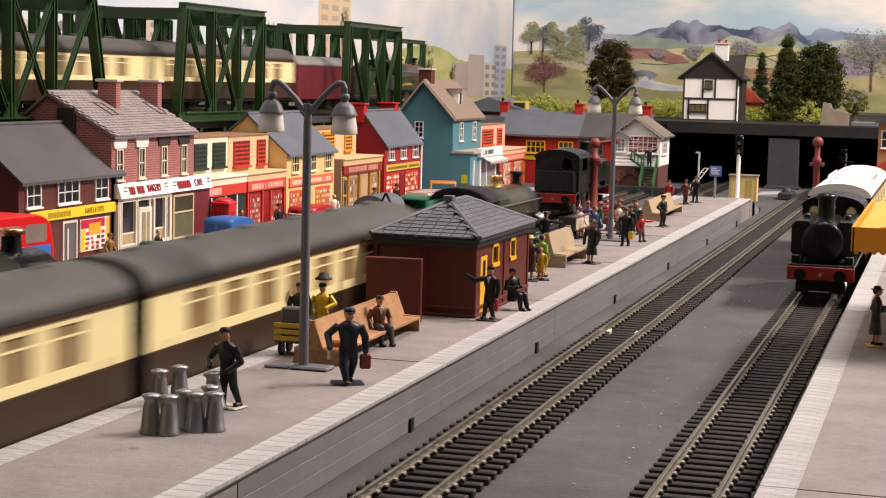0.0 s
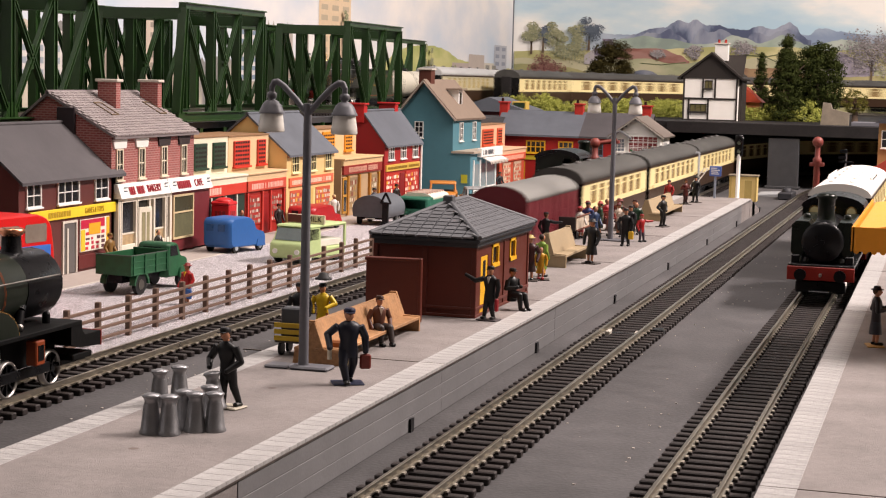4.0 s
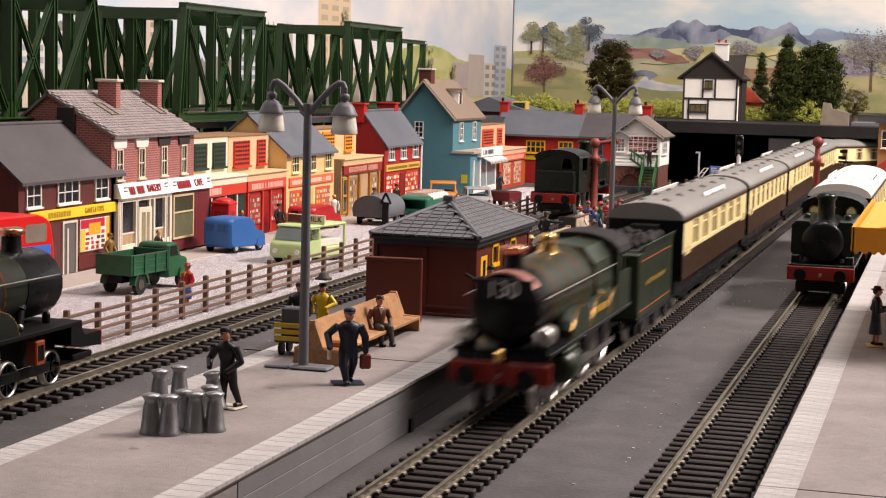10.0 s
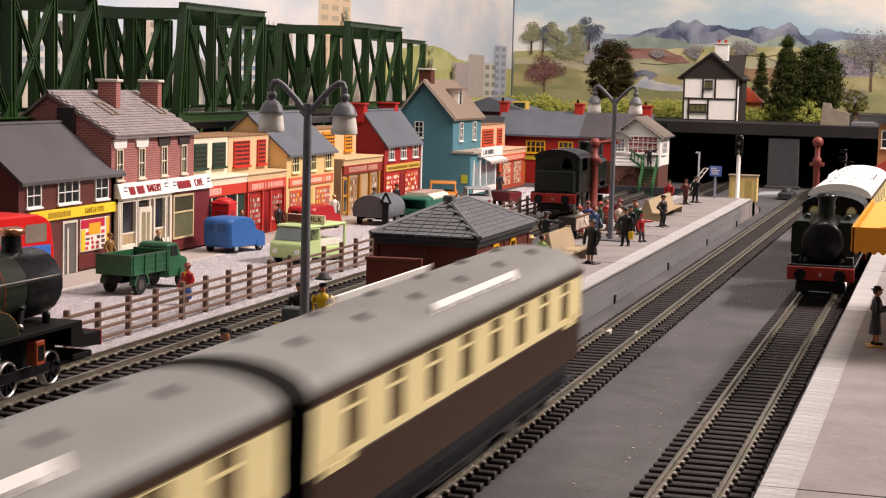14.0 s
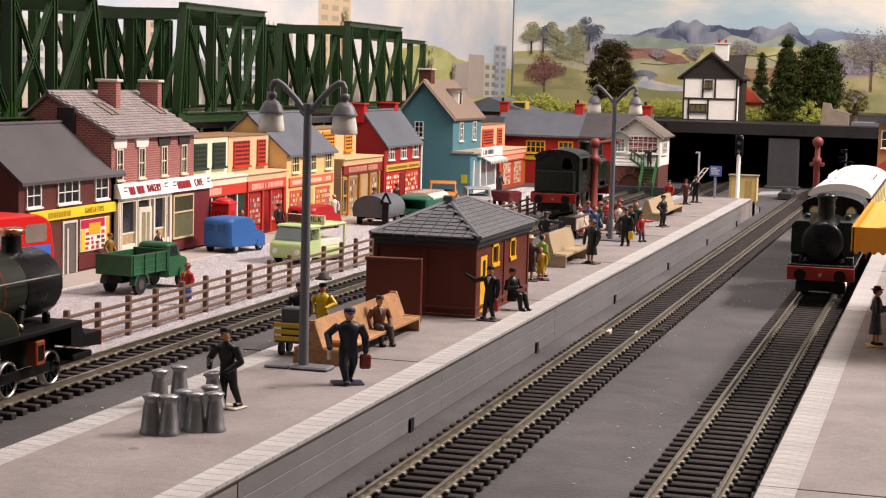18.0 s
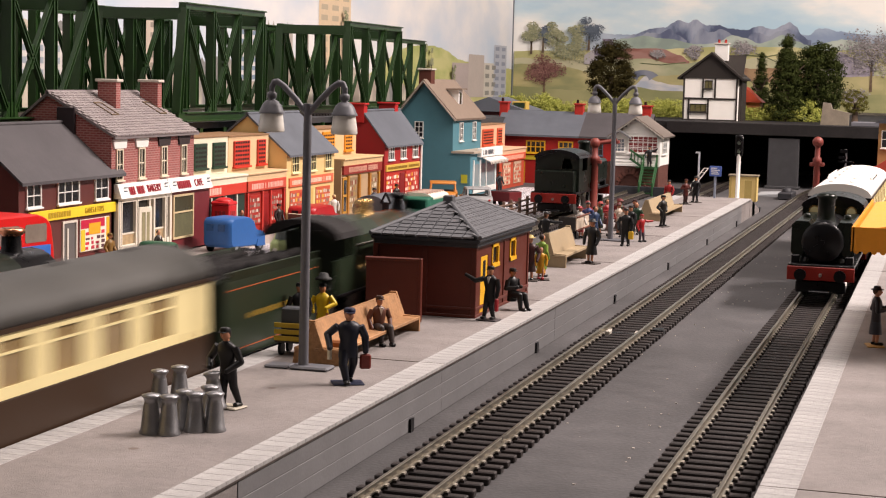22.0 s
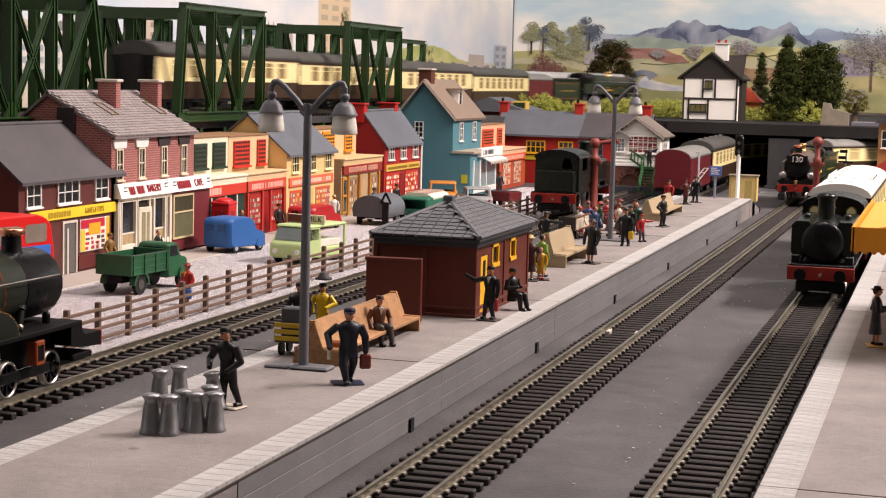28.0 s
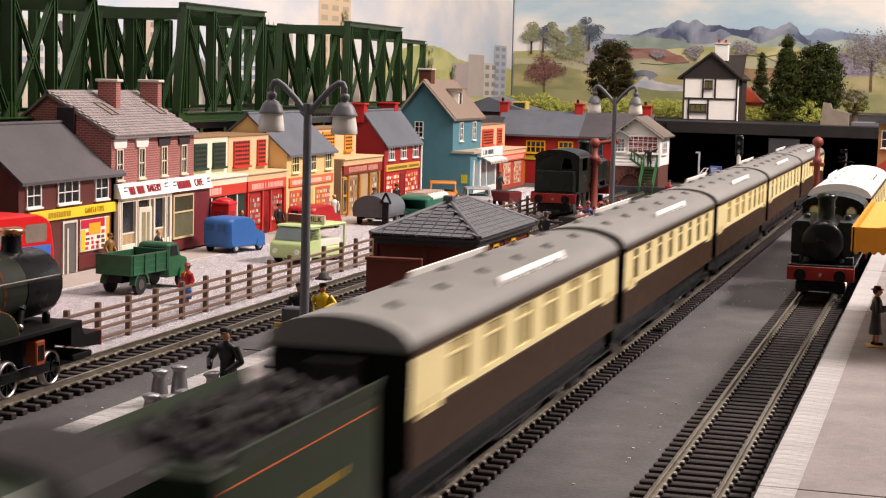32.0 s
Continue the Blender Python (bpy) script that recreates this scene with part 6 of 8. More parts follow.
for i, y in enumerate((.9, 3.6, 6.5, 9.2)):
    w = window(th, (0, y, 4.75), .78, 1.75, 2, 2, plain("d8ccb4", .6), bar=.085)
    part("lintel", Build(WHITE if i < 2 else plain("342a2a", .7)).prism([(-.7, 0), (.7, 0), (.82, .5), (-.82, .5)], "x", -.02, .1), w, "", (0, 0, 1.78))
for y0, y1, nm in ((.3, 6.55, "BAKERY"), (6.6, 12.5, "CAFE")):
    s = part("shop_sign", Build(WHITE).prism([(.0, 3.75), (.5, 3.75), (.22, 4.55), (0, 4.55)], "y", y0, y1), th, "white shop sign with red letters")
    L = y1 - y0
    sb2 = sign_bars(s, 0, y0 + L * .18, y0 + L * .48, -.23, .23, "901c28")
    sb2.matrix_basis = pose(.4 * CM, 0, 4.14 * CM, 0, -19, 0)
    words(nm, .62, plain("901c28"), (.4, y0 + L * .68, 4.14), (71, 0, 90), s, squeeze=.8, thick=.02)
    for q in (.08, .9):
        for k in range(3):
            part("small_print", Build(plain("606870")).box(.37, y0 + L * q, 3.92 + k * .2, .4, y0 + L * q + .4, 3.98 + k * .2), s)
SHOPW = mat("shopfront_paint", (.70, .64, .53), .5, .12, 160, .1, stain=.12)
for y0, y1 in ((.3, .8), (2.45, 2.75), (4.7, 4.9), (6.2, 6.5), (6.85, 7.1)):
    part("pilaster", Build(SHOPW).box(0, y0, .2, .3, y1, 3.75, .02), th, "off-white painted pilaster")
part("lintel_board", Build(SHOPW).box(0, .3, 3.5, .28, 7.1, 3.75), th)
for y0, y1 in ((.3, 2.75), (4.7, 7.1)):
    part("stall_riser", Build(SHOPW).box(0, y0, .2, .26, y1, 1.1, .02), th)
part("pilaster_recess", Build(plain("6a6258", .6)).box(.02, 6.5, .2, .2, 6.85, 3.5), th)
for y in (.42, .6, 2.6, 6.35):
    part("pilaster_groove", Build(plain("3c342c", .7)).box(.3, y, .3, .304, y + .05, 3.6), th)
for y0, y1 in ((.8, 2.45), (4.9, 6.2)):
    sw = part("shop_window", Build(GLASS_DARK).box(.02, y0, 1.75, .1, y1, 3.5), th)
    part("display", Build(plain("a8906c", .7, var=.5)).box(.02, y0, 1.1, .16, y1, 1.7, .02), sw, "loaves and cakes behind the glass")
    part("shelf", Build(SHOPW).box(.05, y0, 1.68, .2, y1, 1.76), sw)
# the door stands open at a slant; a flat dark panel paints the porch's shade
part("porch", Build(plain("2a241e", .7)).box(.01, 2.75, .2, .06, 4.7, 3.5), th)
dr = part("door", Build(SHOPW).box(-.05, 0, 0, .05, 1.1, 2.9, .02), th, "off-white half-glazed door standing ajar", (.12, 3.1, .2), -16)
part("pane", Build(mat("porch_glass", (.30, .27, .16), .15, .3, 60, 0)).box(.045, .22, .45, .06, .88, 2.6), dr)
part("glazing_bar", Build(SHOPW).box(.05, .52, .45, .075, .6, 2.6), dr)
part("porch_post", Build(SHOPW).box(.06, 4.3, .2, .2, 4.5, 3.5), th)
part("cafe_wall", Build(mat("cafe_maroon", (.16, .022, .028), .55, .15, 160, .1, stain=.15)).box(0, 7.1, .2, .26, 12.5, 3.78), th)
cw = Build(plain("c8b48c", .6))
for q in ((7.2, .9, 7.34, 3.55), (9.9, .9, 10.04, 3.55), (7.34, .9, 9.9, 1.02), (7.34, 3.43, 9.9, 3.55)):
    cw.box(.26, q[0], q[1], .36, q[2], q[3])
f = part("shop_window_frame", cw, th)
part("pane", Build(mat("green_brown_glass", (.055, .052, .03), .15, .3, 60, 0)).box(.27, 7.34, 1.02, .3, 9.9, 3.43), f)
part("transom", Build(plain("c8b48c", .6)).box(.28, 7.34, 2.45, .37, 9.9, 2.54), f)
part("net_curtain", Build(plain("5c5a40", .8, var=.3)).box(.3, 7.34, 1.02, .31, 9.9, 2.4), f)


def flat_shop(name, label, y0, y1, upper, set_back, ledge_z, top_z, wall_low, fascia, x=-44.3):
    """A flat-roofed shop: a forward ground floor and a storey set back above it."""
    th = thing(name, (x, y0, 0), label, "shop", "street buildings")
    L = y1 - y0
    part("ground_floor", Build(wall_low).box(-5, 0, 0, -.05, L, ledge_z, .02), th)
    part("upper_wall", Build(upper).box(-5, .02, ledge_z, -set_back, L - .02, top_z, .02), th)
    part("parapet", Build(plain("8a6a4c", .7)).box(-5.05, 0, top_z, -set_back + .06, L, top_z + .08), th)
    part("cornice", Build(upper).box(-set_back, 0, ledge_z - .04, .22, L, ledge_z + .1, .03), th)
    part("fascia", Build(fascia).box(-.1, .1, ledge_z - 1.15, .12, L - .1, ledge_z - .45, .02), th)
    part("frieze", Build(upper).box(-.1, 0, ledge_z - .45, .1, L, ledge_z - .04), th)
    return th


def louvre(th, at, w, h, colour):
    """A shuttered window: a moulded frame with rows of dark slots."""
    o = part("shutter", Build(plain(colour, .5)).box(0, -w / 2, 0, .14, w / 2, h, .03), th, "", at)
    g = Build(plain("241414", .7))
    n, c = int(h / .28), max(2, int(w / .42))
    for i in range(n):
        for k in range(c):
            y = -w / 2 + .1 + (w - .2) * k / c
            g.box(.14, y, .12 + i * .28, .15, y + (w - .2) / c - .1, .12 + i * .28 + .14)
    tagged(part("shutter_slotting", g, o), kind="stuff")
    part("sill", Build(plain(colour, .5)).box(0, -w / 2 - .1, -.12, .25, w / 2 + .1, .02, .02), o)
    return o


CREAMW = mat("cream_render", (.72, .66, .50), .7, .06, 150, .12)
SALMON = mat("salmon_render", (.66, .40, .25), .7, .08, 150, .12)
th = flat_shop("greengrocer", "cream flat-roofed shop with black shutters and red sign", 95.65, 103.7, CREAMW, 1.3, 4.2, 6.7, plain("20352c"), plain("c03828", .5))
for y in (3.6, 6.5):
    louvre(th, (-1.3, y, 4.75), 1.9, 1.6, "1c3626")
sign_bars(th, .13, .8, 4.3, 3.18, 3.6, "e8b8a8")
part("shop_window", Build(GLASS_DARK).box(-.06, .6, .6, .02, 6.4, 2.9), th)
for y in (.3, 2.4, 4.6, 6.4):
    part("pilaster", Build(plain("c0c4b8", .6)).box(-.04, y, .2, .1, y + .18, 3.0), th)
th = flat_shop("confectioner", "tan flat-roofed shop with red shutters and red shopfront", 103.75, 110.7, mat("tan_render", (.62, .44, .25), .7, .08, 150, .12), 1.3, 4.2, 6.65, plain("9a2820"), plain("c04a38", .5))
for y, w in ((2.1, 2.6), (5.5, 1.4)):
    louvre(th, (-1.3, y, 4.65), w, 1.7, "b83020")
sign_bars(th, .13, .7, 6.2, 3.18, 3.55, "e8a898")
for y0, y1 in ((.6, 2.5), (4.3, 6.3)):
    poster(th, (0, (y0 + y1) / 2, .8), y1 - y0, 2.0, "9c2820", ("a8988c", "8a7468", "c0b4a8", "6a5048"), "shop_window")
part("door", Build(plain("8a1818", .5)).box(-.08, 2.9, .2, .03, 4.0, 2.8, .02), th)
for y in (.1, 2.6, 4.05, 6.5):
    part("pilaster", Build(plain("b83830", .5)).box(-.04, y, .2, .12, y + .22, 3.0), th)

# grocer with slate roof
th, rf = gable("grocery", "yellow-cream grocery with grey roof and small windows", -44.3, 110.9, 120.5, 6, 5.4, 8.0, mat("yellow_render", (.70, .50, .22), .7, .08, 150, .12), BLUEROOF, 3.0)
for y in (1.6, 5.0, 8.2):
    window(th, (0, y, 3.95), 1.35, 1.25, 3, 2, plain("e8dca8", .6))
fs = part("fascia", Build(plain("d06848", .5)).box(-.02, .4, 2.95, .12, 9.2, 3.6, .02), th, "salmon-red shop sign")
sign_bars(fs, .13, .8, 8.6, 3.1, 3.42, "f0c8b0")
for y in (2.1, 7.2):
    poster(th, (.03, y, .7), 2.9, 2.0, "c0583c", ("c8c0b0", "d0a848", "a83828", "807064"), "shop_window")
part("door", Build(plain("c8a860", .6)).box(-.02, 4.1, .2, .06, 5.2, 2.7, .02), th)

# ochre shop
th = flat_shop("butcher", "ochre flat-roofed shop with orange shutters and brown front", 122.3, 131.6, mat("sand_render", (.60, .42, .22), .7, .08, 150, .12), 2.2, 4.45, 6.7, mat("tan_wall", (.42, .28, .16), .7, .1, 120, .12), plain("8a2c24", .5))
for y, w in ((2.6, 2.6), (7.2, 1.7)):
    louvre(th, (-2.2, y, 4.9), w, 1.6, "d08820")
sign_bars(th, .13, 1.2, 8.0, 3.45, 3.85, "c8907c")
for y in (1.1, 3.7, 6.2, 8.4):
    part("pilaster", Build(plain("a8722a", .5)).box(-.04, y, .2, .14, y + .35, 3.2), th)
for y in (2.6, 7.5):
    poster(th, (-.02, y, .6), 1.8, 2.4, "8a7458", ("7a4030", "c8bca8", "a08050", "b8a890"), "shop_window")

dw = part("side_window", Build(plain("b08030", .5)).box(-.04, .15, .3, .06, 1.05, 3.1, .02), th, "narrow dark window in an ochre frame")
for z in (.5, 1.8):
    part("pane", Build(GLASS_DARK).box(.05, .3, z, .075, .9, z + 1.1), dw)

# red shop
th, rf = gable("red_shop", "bright red shop with grey slate roof and white windows", -45.0, 134.5, 144.4, 4.4, 5.4, 7.95, plain("982020", .6, var=.12), BLUEROOF, 2.0)
for y in (1.7, 5.0, 8.4):
    window(th, (0, y, 3.9), 1.5, 1.35, 3, 2)
fs = part("fascia", Build(plain("c8a648", .5)).box(-.02, .3, 2.95, .12, 9.6, 3.5, .02), th, "yellow shop sign")
sign_bars(fs, .13, .6, 9.2, 3.12, 3.32, "8a6c20")
for y in (2.2, 7.4):
    poster(th, (.03, y, .6), 3.5, 2.2, "b03024", ("e8dcc8", "d8a838", "c86050", "9a2018", "e8dcc8"), "shop_window")
part("door", Build(plain("7a1818", .5)).box(-.02, 4.2, .2, .06, 5.4, 2.7, .02), th)
for y in (0.3, 8.6):
    chimney(th, (-2.6, y, 7.0), .9, 1.5, 1.5, plain("b02020", .5), 0, cap="b02020")
part("drain_pipe", Build(WHITE).cyl((.15, 9.85, 0), (.15, 9.85, 5.2), .1, n=8), th, "white drain pipe")

# blue house, its gable towards the near end of the street
TEAL = mat("teal_render", (.075, .20, .245), .7, .10, 150, .12)
th = thing("blue_house", (-44.2, 152.0, 0), "teal-blue rendered house with brown tiled roof", "house", "street buildings")
part("wall", Build(TEAL).prism([(-5.5, 0), (-5.5, 7.3), (-2.9, 10.4), (0, 7.2), (0, 0)], "y", 0, 9.8), th)
rf = Build(BROWNROOF)
rf.prism([(-2.9, 10.75), (-2.9, 10.5), (.3, 6.95), (.4, 7.15)], "y", -.35, 10.1)
rf.prism([(-2.9, 10.75), (-2.9, 10.5), (-5.85, 6.85), (-6.0, 7.05)], "y", -.35, 10.1)
ro = part("roof", rf, th)
for s in ((-2.9, 10.65, .35, 7.05), (-2.9, 10.65, -5.9, 6.95)):
    part("barge_board", Build(plain("a89c90", .6)).bar((s[0], -.38, s[1] - .1), (s[2], -.38, s[3] - .1), .1, .24, (0, 1, 0)), ro)
window(th, (-3.3, -.02, 5.3), .85, 1.5, 2, 3, turn=-90)
for y in (2.6, 7.2):
    window(th, (.02, y, 5.0), 1.15, 1.75, 2, 3)
dm = part("dormer", Build(BROWNROOF).prism([(.3, 9.95), (-1.3, 9.9), (-1.3, 9.75), (.3, 9.8)], "y", 4.1, 6.0), ro, "", (-.72, 0, 0))
part("dormer_front", Build(WHITE).box(-1.2, 4.4, 8.1, -.1, 5.7, 9.8), dm)
part("dormer_pane", Build(GLASS_DARK).box(-.12, 4.75, 8.4, -.06, 5.35, 9.5), dm)
chimney(th, (-3.1, 1.4, 10.0), 1.2, 1.2, 1.6, plain("5a3024", .7), 0)
part("shop_extension", Build(TEAL).box(0, 0, 0, 1.75, 9.6, 4.0), th)
part("extension_roof", Build(plain("a89c8c", .7)).box(-.1, -.1, 3.95, 2.1, 9.8, 4.15), th)
part("yellow_notice", Build(plain("b8b430", .5)).box(.9, -.06, 1.2, 1.5, -.01, 2.0), th, "small yellow notice")
aw = Build(WHITE)
aw.prism([(1.95, 3.5), (1.95, 3.42), (2.75, 3.05), (2.78, 3.13)], "y", 3.6, 10.2)
part("awning", aw, th, "white shop awning")
for k in range(12):
    part("awning_scallop", Build(plain("b8b0a4", .6)).cyl((2.74, 3.9 + k * .55, 3.03), (2.78, 3.9 + k * .55, 3.03), .2, n=10), th)
fs = part("fascia", Build(WHITE).box(1.75, 2.3, 3.55, 2.2, 10.1, 4.4, .03), th, "white shop sign")
sign_bars(fs, 2.2, 2.9, 7.0, 3.75, 4.2, "303840")
part("shop_window", Build(mat("pale_glass", (.2, .27, .28), .15, .2, 60, 0)).box(1.72, 1.2, .7, 1.78, 9.0, 2.9), th)
for y in (.9, 3.2, 5.4, 8.8):
    part("window_bar", Build(WHITE).box(1.74, y, .3, 1.86, y + .22, 3.3), th)
part("stall_riser", Build(WHITE).box(1.7, .9, .2, 1.85, 9.2, .7), th)

# salmon shop past the blue house
th = flat_shop("draper", "salmon flat-roofed shop with orange shutters", 162.4, 172.5, SALMON, 2.2, 3.9, 6.3, plain("b04830", .5), plain("c85038", .5), -42.3)
part("upper_return", Build(SALMON).box(-6, -2.2, 3.0, -2.25, .1, 6.25), th)
louvre(th, (-2.22, -1.0, 4.3), 1.5, 1.6, "c04a28")
for y, w in ((3.0, 4.0), (7.6, 1.8)):
    louvre(th, (-2.2, y, 4.3), w, 1.6, "c04a28")
sign_bars(th, .13, 1.0, 9.0, 2.9, 3.3, "e8a890")
for y in (2.6, 7.0):
    poster(th, (0, y, .4), 3.0, 2.2, "b8a088", ("c05030", "e0c8b0", "a84028"), "shop_window")

# row of red cottages across the end of the street
th = thing("red_cottages", (-45.0, 176.0, 0), "row of red cottages with grey slate roofs and yellow windows", "cottages", "street buildings")
RC_ = plain("a01c18", .6, var=.12)
part("wall", Build(RC_).box(-1.4, 0, 0, 14.6, 5, 5.1), th)
for x0, x1, m in ((-1.6, 7.7, BLUEROOF), (7.7, 15.0, DARKROOF)):
    part("roof", Build(m).prism([(-.4, 4.95), (-.4, 5.15), (3.4, 7.65), (5.4, 5.2), (5.4, 5.0), (3.4, 7.4)], "x", x0, x1), th)
for x in (3.0, 6.25):
    window(th, (x, -.02, 3.2), 2.1 if x < 5 else 1.6, 1.35, 4 if x < 5 else 3, 2, plain("d8a820", .5), -90, bar=.13)
window(th, (9.5, -.02, 3.2), 1.5, 1.3, 3, 2, plain("4a6070", .5), -90)
fs = part("fascia", Build(plain("c8b030", .5)).box(.5, -.08, 2.5, 7.2, .02, 2.95), th, "yellow sign strip")
for x in (-2.2, 6.1, 13.4):
    chimney(th, (x + .8, 3.4, 6.7), .9, .9, 1.7, plain("a82820", .5), 1, "301414", "a82820")
part("door", Build(plain("c09020", .5)).box(1.0, -.06, 0, 1.9, .02, 2.3), th)

th = thing("workshop", (-53.0, 184.0, 0), "maroon workshop with a broad grey roof behind the cottages", "building", "street buildings")
part("wall", Build(plain("4a1c1e", .7)).box(0, 0, 0, 7.6, 8, 7.3), th)
part("roof", Build(BLUEROOF).prism([(-.3, 7.3), (-.3, 7.5), (3.6, 8.9), (7.9, 7.5), (7.9, 7.3)], "y", -.3, 8.3), th)
part("roof_light", Build(plain("c8a850", .6)).box(6.0, 1.0, 7.6, 7.6, 2.6, 8.5, .04), th, "yellow-framed roof light")
part("pane", Build(plain("2c3a28", .3)).box(6.15, .96, 7.75, 7.45, 1.0, 8.35), th)

# signal box
th = thing("signal_box", (-31.9, 166.0, 0), "white boarded signal box on a brick base with green stairs", "signal box")
part("brick_base", Build(brickwork("box_brick", (.12, .035, .025), (.11, .05, .035))).box(0, 0, 0, 4.7, 6, 2.85), th)
BO = mat("white_boards", (.80, .79, .75), .6, .06, 200, .1)
b = Build(BO)
b.prism([(0, 2.8), (0, 5.4), (.9, 6.0), (2.35, 7.3), (4.75, 5.5), (4.75, 2.8)], "y", .1, 6)
part("upper_wall", b, th)
for k in range(14):
    z = 2.85 + k * .31
    half = 2.37 if z < 5.4 else max(.1, 2.37 * (7.3 - z) / 1.9)
    part("board", Build(BO).prism([(-.05, z), (.1, z), (.1, z + .3), (.07, z + .3)], "x", 2.37 - half, 2.37 + half).use(BO), th)
rf = Build(mat("box_roof", (.155, .128, .108), .75, .3, 200, .4, stain=.15))
rf.prism([(2.35, 7.62), (2.35, 7.42), (5.15, 5.5), (5.25, 5.66)], "y", -.4, 6.4)
rf.prism([(2.35, 7.62), (2.35, 7.42), (-.35, 5.45), (-.45, 5.6)], "y", -.4, 6.4)
ro = part("roof", rf, th)
for x1, z1 in ((5.2, 5.5), (-.4, 5.45)):
    part("barge_board", Build(plain("9a948a", .6)).bar((2.35, -.45, 7.45), (x1, -.45, z1), .1, .2, (0, 1, 0)), ro)
part("corner_board", Build(BO).box(4.6, -.08, 2.75, 4.82, .1, 5.5), th)
part("foot_board", Build(BO).box(-.05, -.1, 2.72, 4.8, .02, 2.95), th)
window(th, (3.1, -.02, 4.0), 2.9, 1.7, 6, 3, turn=-90, glass=plain("7a2a2c", .4))
window(th, (.75, -.02, 4.1), 1.1, 1.3, 3, 3, turn=-90, glass=plain("64707c", .3))
window(th, (4.78, 2.6, 3.9), 2.6, 1.7, 4, 3, glass=plain("60686c", .3))
pr = part("porch_gable", Build(mat("porch_roof", (.2, .2, .2), .7, .2, 200, .2)).prism([(-.4, 5.5), (-.4, 5.35), (.8, 6.1), (2.0, 5.35), (2.0, 5.5), (.8, 6.3)], "y", -.6, .3), th)
GR = plain("2a5430", .5)
st = part("stairs", Build(GR).bar((3.35, -3.0, .2), (3.35, -.7, 2.7), .1, .3), th, "green wooden stairs")
part("stringer", Build(GR).bar((4.65, -3.0, .2), (4.65, -.7, 2.7), .1, .3), st)
for k in range(9):
    part("step", Build(GR).box(3.4, -3.0 + k * .26, .25 + k * .28, 4.6, -2.7 + k * .26, .33 + k * .28, .01), st)
part("landing", Build(GR).box(2.6, -.9, 2.6, 4.7, 0, 2.75), st)
for x in (3.35, 4.65):
    part("handrail", Build(GR).bar((x, -3.0, 1.3), (x, -.7, 3.75), .1), st)
    for y, z in ((-3.0, 0), (-.75, 2.6)):
        part("newel_post", Build(GR).box(x - .08, y - .08, z, x + .08, y + .08, z + 1.35), st)
for z in (2.75, 3.6):
    part("landing_rail", Build(GR).bar((2.0, -.9, z + .75), (3.35, -.9, z - .1), .12, .2), st)
for k in range(4):
    part("baluster", Build(GR).box(2.1 + k * .33, -.94, 3.35 - k * .21, 2.2 + k * .33, -.86, 4.3 - k * .21), st)
figure((-28.0, 165.4, 2.75), 10, "16161a", "16161a", "101010", label="painted model signalman on the stairs", arm=1)
ar = thing("brick_arch", (-31.4, 165.7, 0), "round brown brick arch in the signal box base", "brick arch")
AB = mat("arch_brick", (.11, .04, .028), .8, .5, 140, .5, rnd=.25)
part("infill", Build(AB).prism([(1.5 + 1.1 * math.cos(math.pi * i / 12), .2 + 1.7 * math.sin(math.pi * i / 12)) for i in range(13)], "y", 0, .2), ar)
for i in range(13):
    g = math.pi * (i + .5) / 13
    part("brick", Build(AB).bar((1.5 + 1.15 * math.cos(g), 0, .2 + 1.75 * math.sin(g)), (1.5 + 1.6 * math.cos(g), 0, .2 + 2.3 * math.sin(g)), .3, .34, (0, 1, 0)), ar)
solid("stone_yard", Build(mat("yard_brown", (.10, .045, .03), .85, .3, 90, .4)).prism([(-35.5, 0), (-35.5, 2.0), (-33.0, 2.9), (-31.55, 2.4), (-31.55, 0)], "y", 168, 172), "brown earth bank beside the signal box", "earth bank")
solid("lift_span_wall", Build(plain("2c2e33", .7)).box(-31.5, 163.2, 0, -24.3, 163.7, .9, .03), "low dark wall before the signal box", "wall", kind="structure")
# ---- toy road vehicles on the street; forward is local +y ----
def wheels4(th, w, ya, yb, r, hub="6a6a6a"):
    for sx in (-1, 1):
        for y in (ya, yb):
            b = Build(plain("141414", .7)).cyl((sx * w - .1, y, r), (sx * w + .1, y, r), r, n=14)
            b.use(plain(hub, .4)).cyl((sx * (w + .1), y, r), (sx * (w + .13), y, r), r * .5, n=10)
            part("wheel", b, th)


def shell(b, poly, w, c=.22, s=.9):
    """A rounded toy body: a side outline swept across, its flanks drawn in at the edges."""
    n = len(poly)
    cy, cz = sum(q[0] for q in poly) / n, sum(q[1] for q in poly) / n
    pts = []
    for x, f in ((-w, s), (-w + c * .35, s + (1 - s) * .65), (-w + c, 1), (w - c, 1), (w - c * .35, s + (1 - s) * .65), (w, s)):
        pts += [(x, cy + (q[0] - cy) * f, cz + (q[1] - cz) * f) for q in poly]
    b.mesh_in(pts, [(r * n + i, r * n + (i + 1) % n, (r + 1) * n + (i + 1) % n, (r + 1) * n + i) for r in range(5) for i in range(n)], True)
    b.face(pts[:n][::-1])
    b.face(pts[-n:])
    return b


def rounded(poly, r=.25, k=3):
    """The outline with its corners rounded off."""
    out, n = [], len(poly)
    for i in range(n):
        a, m, c = Vector(poly[i - 1]), Vector(poly[i]), Vector(poly[(i + 1) % n])
        u, v = a - m, c - m
        d = min(r, u.length * .45, v.length * .45)
        p, q = m + u.normalized() * d, m + v.normalized() * d
        for j in range(k + 1):
            t = j / k
            out.append(tuple(p * (1 - t) ** 2 + m * 2 * t * (1 - t) + q * t * t))
    return out


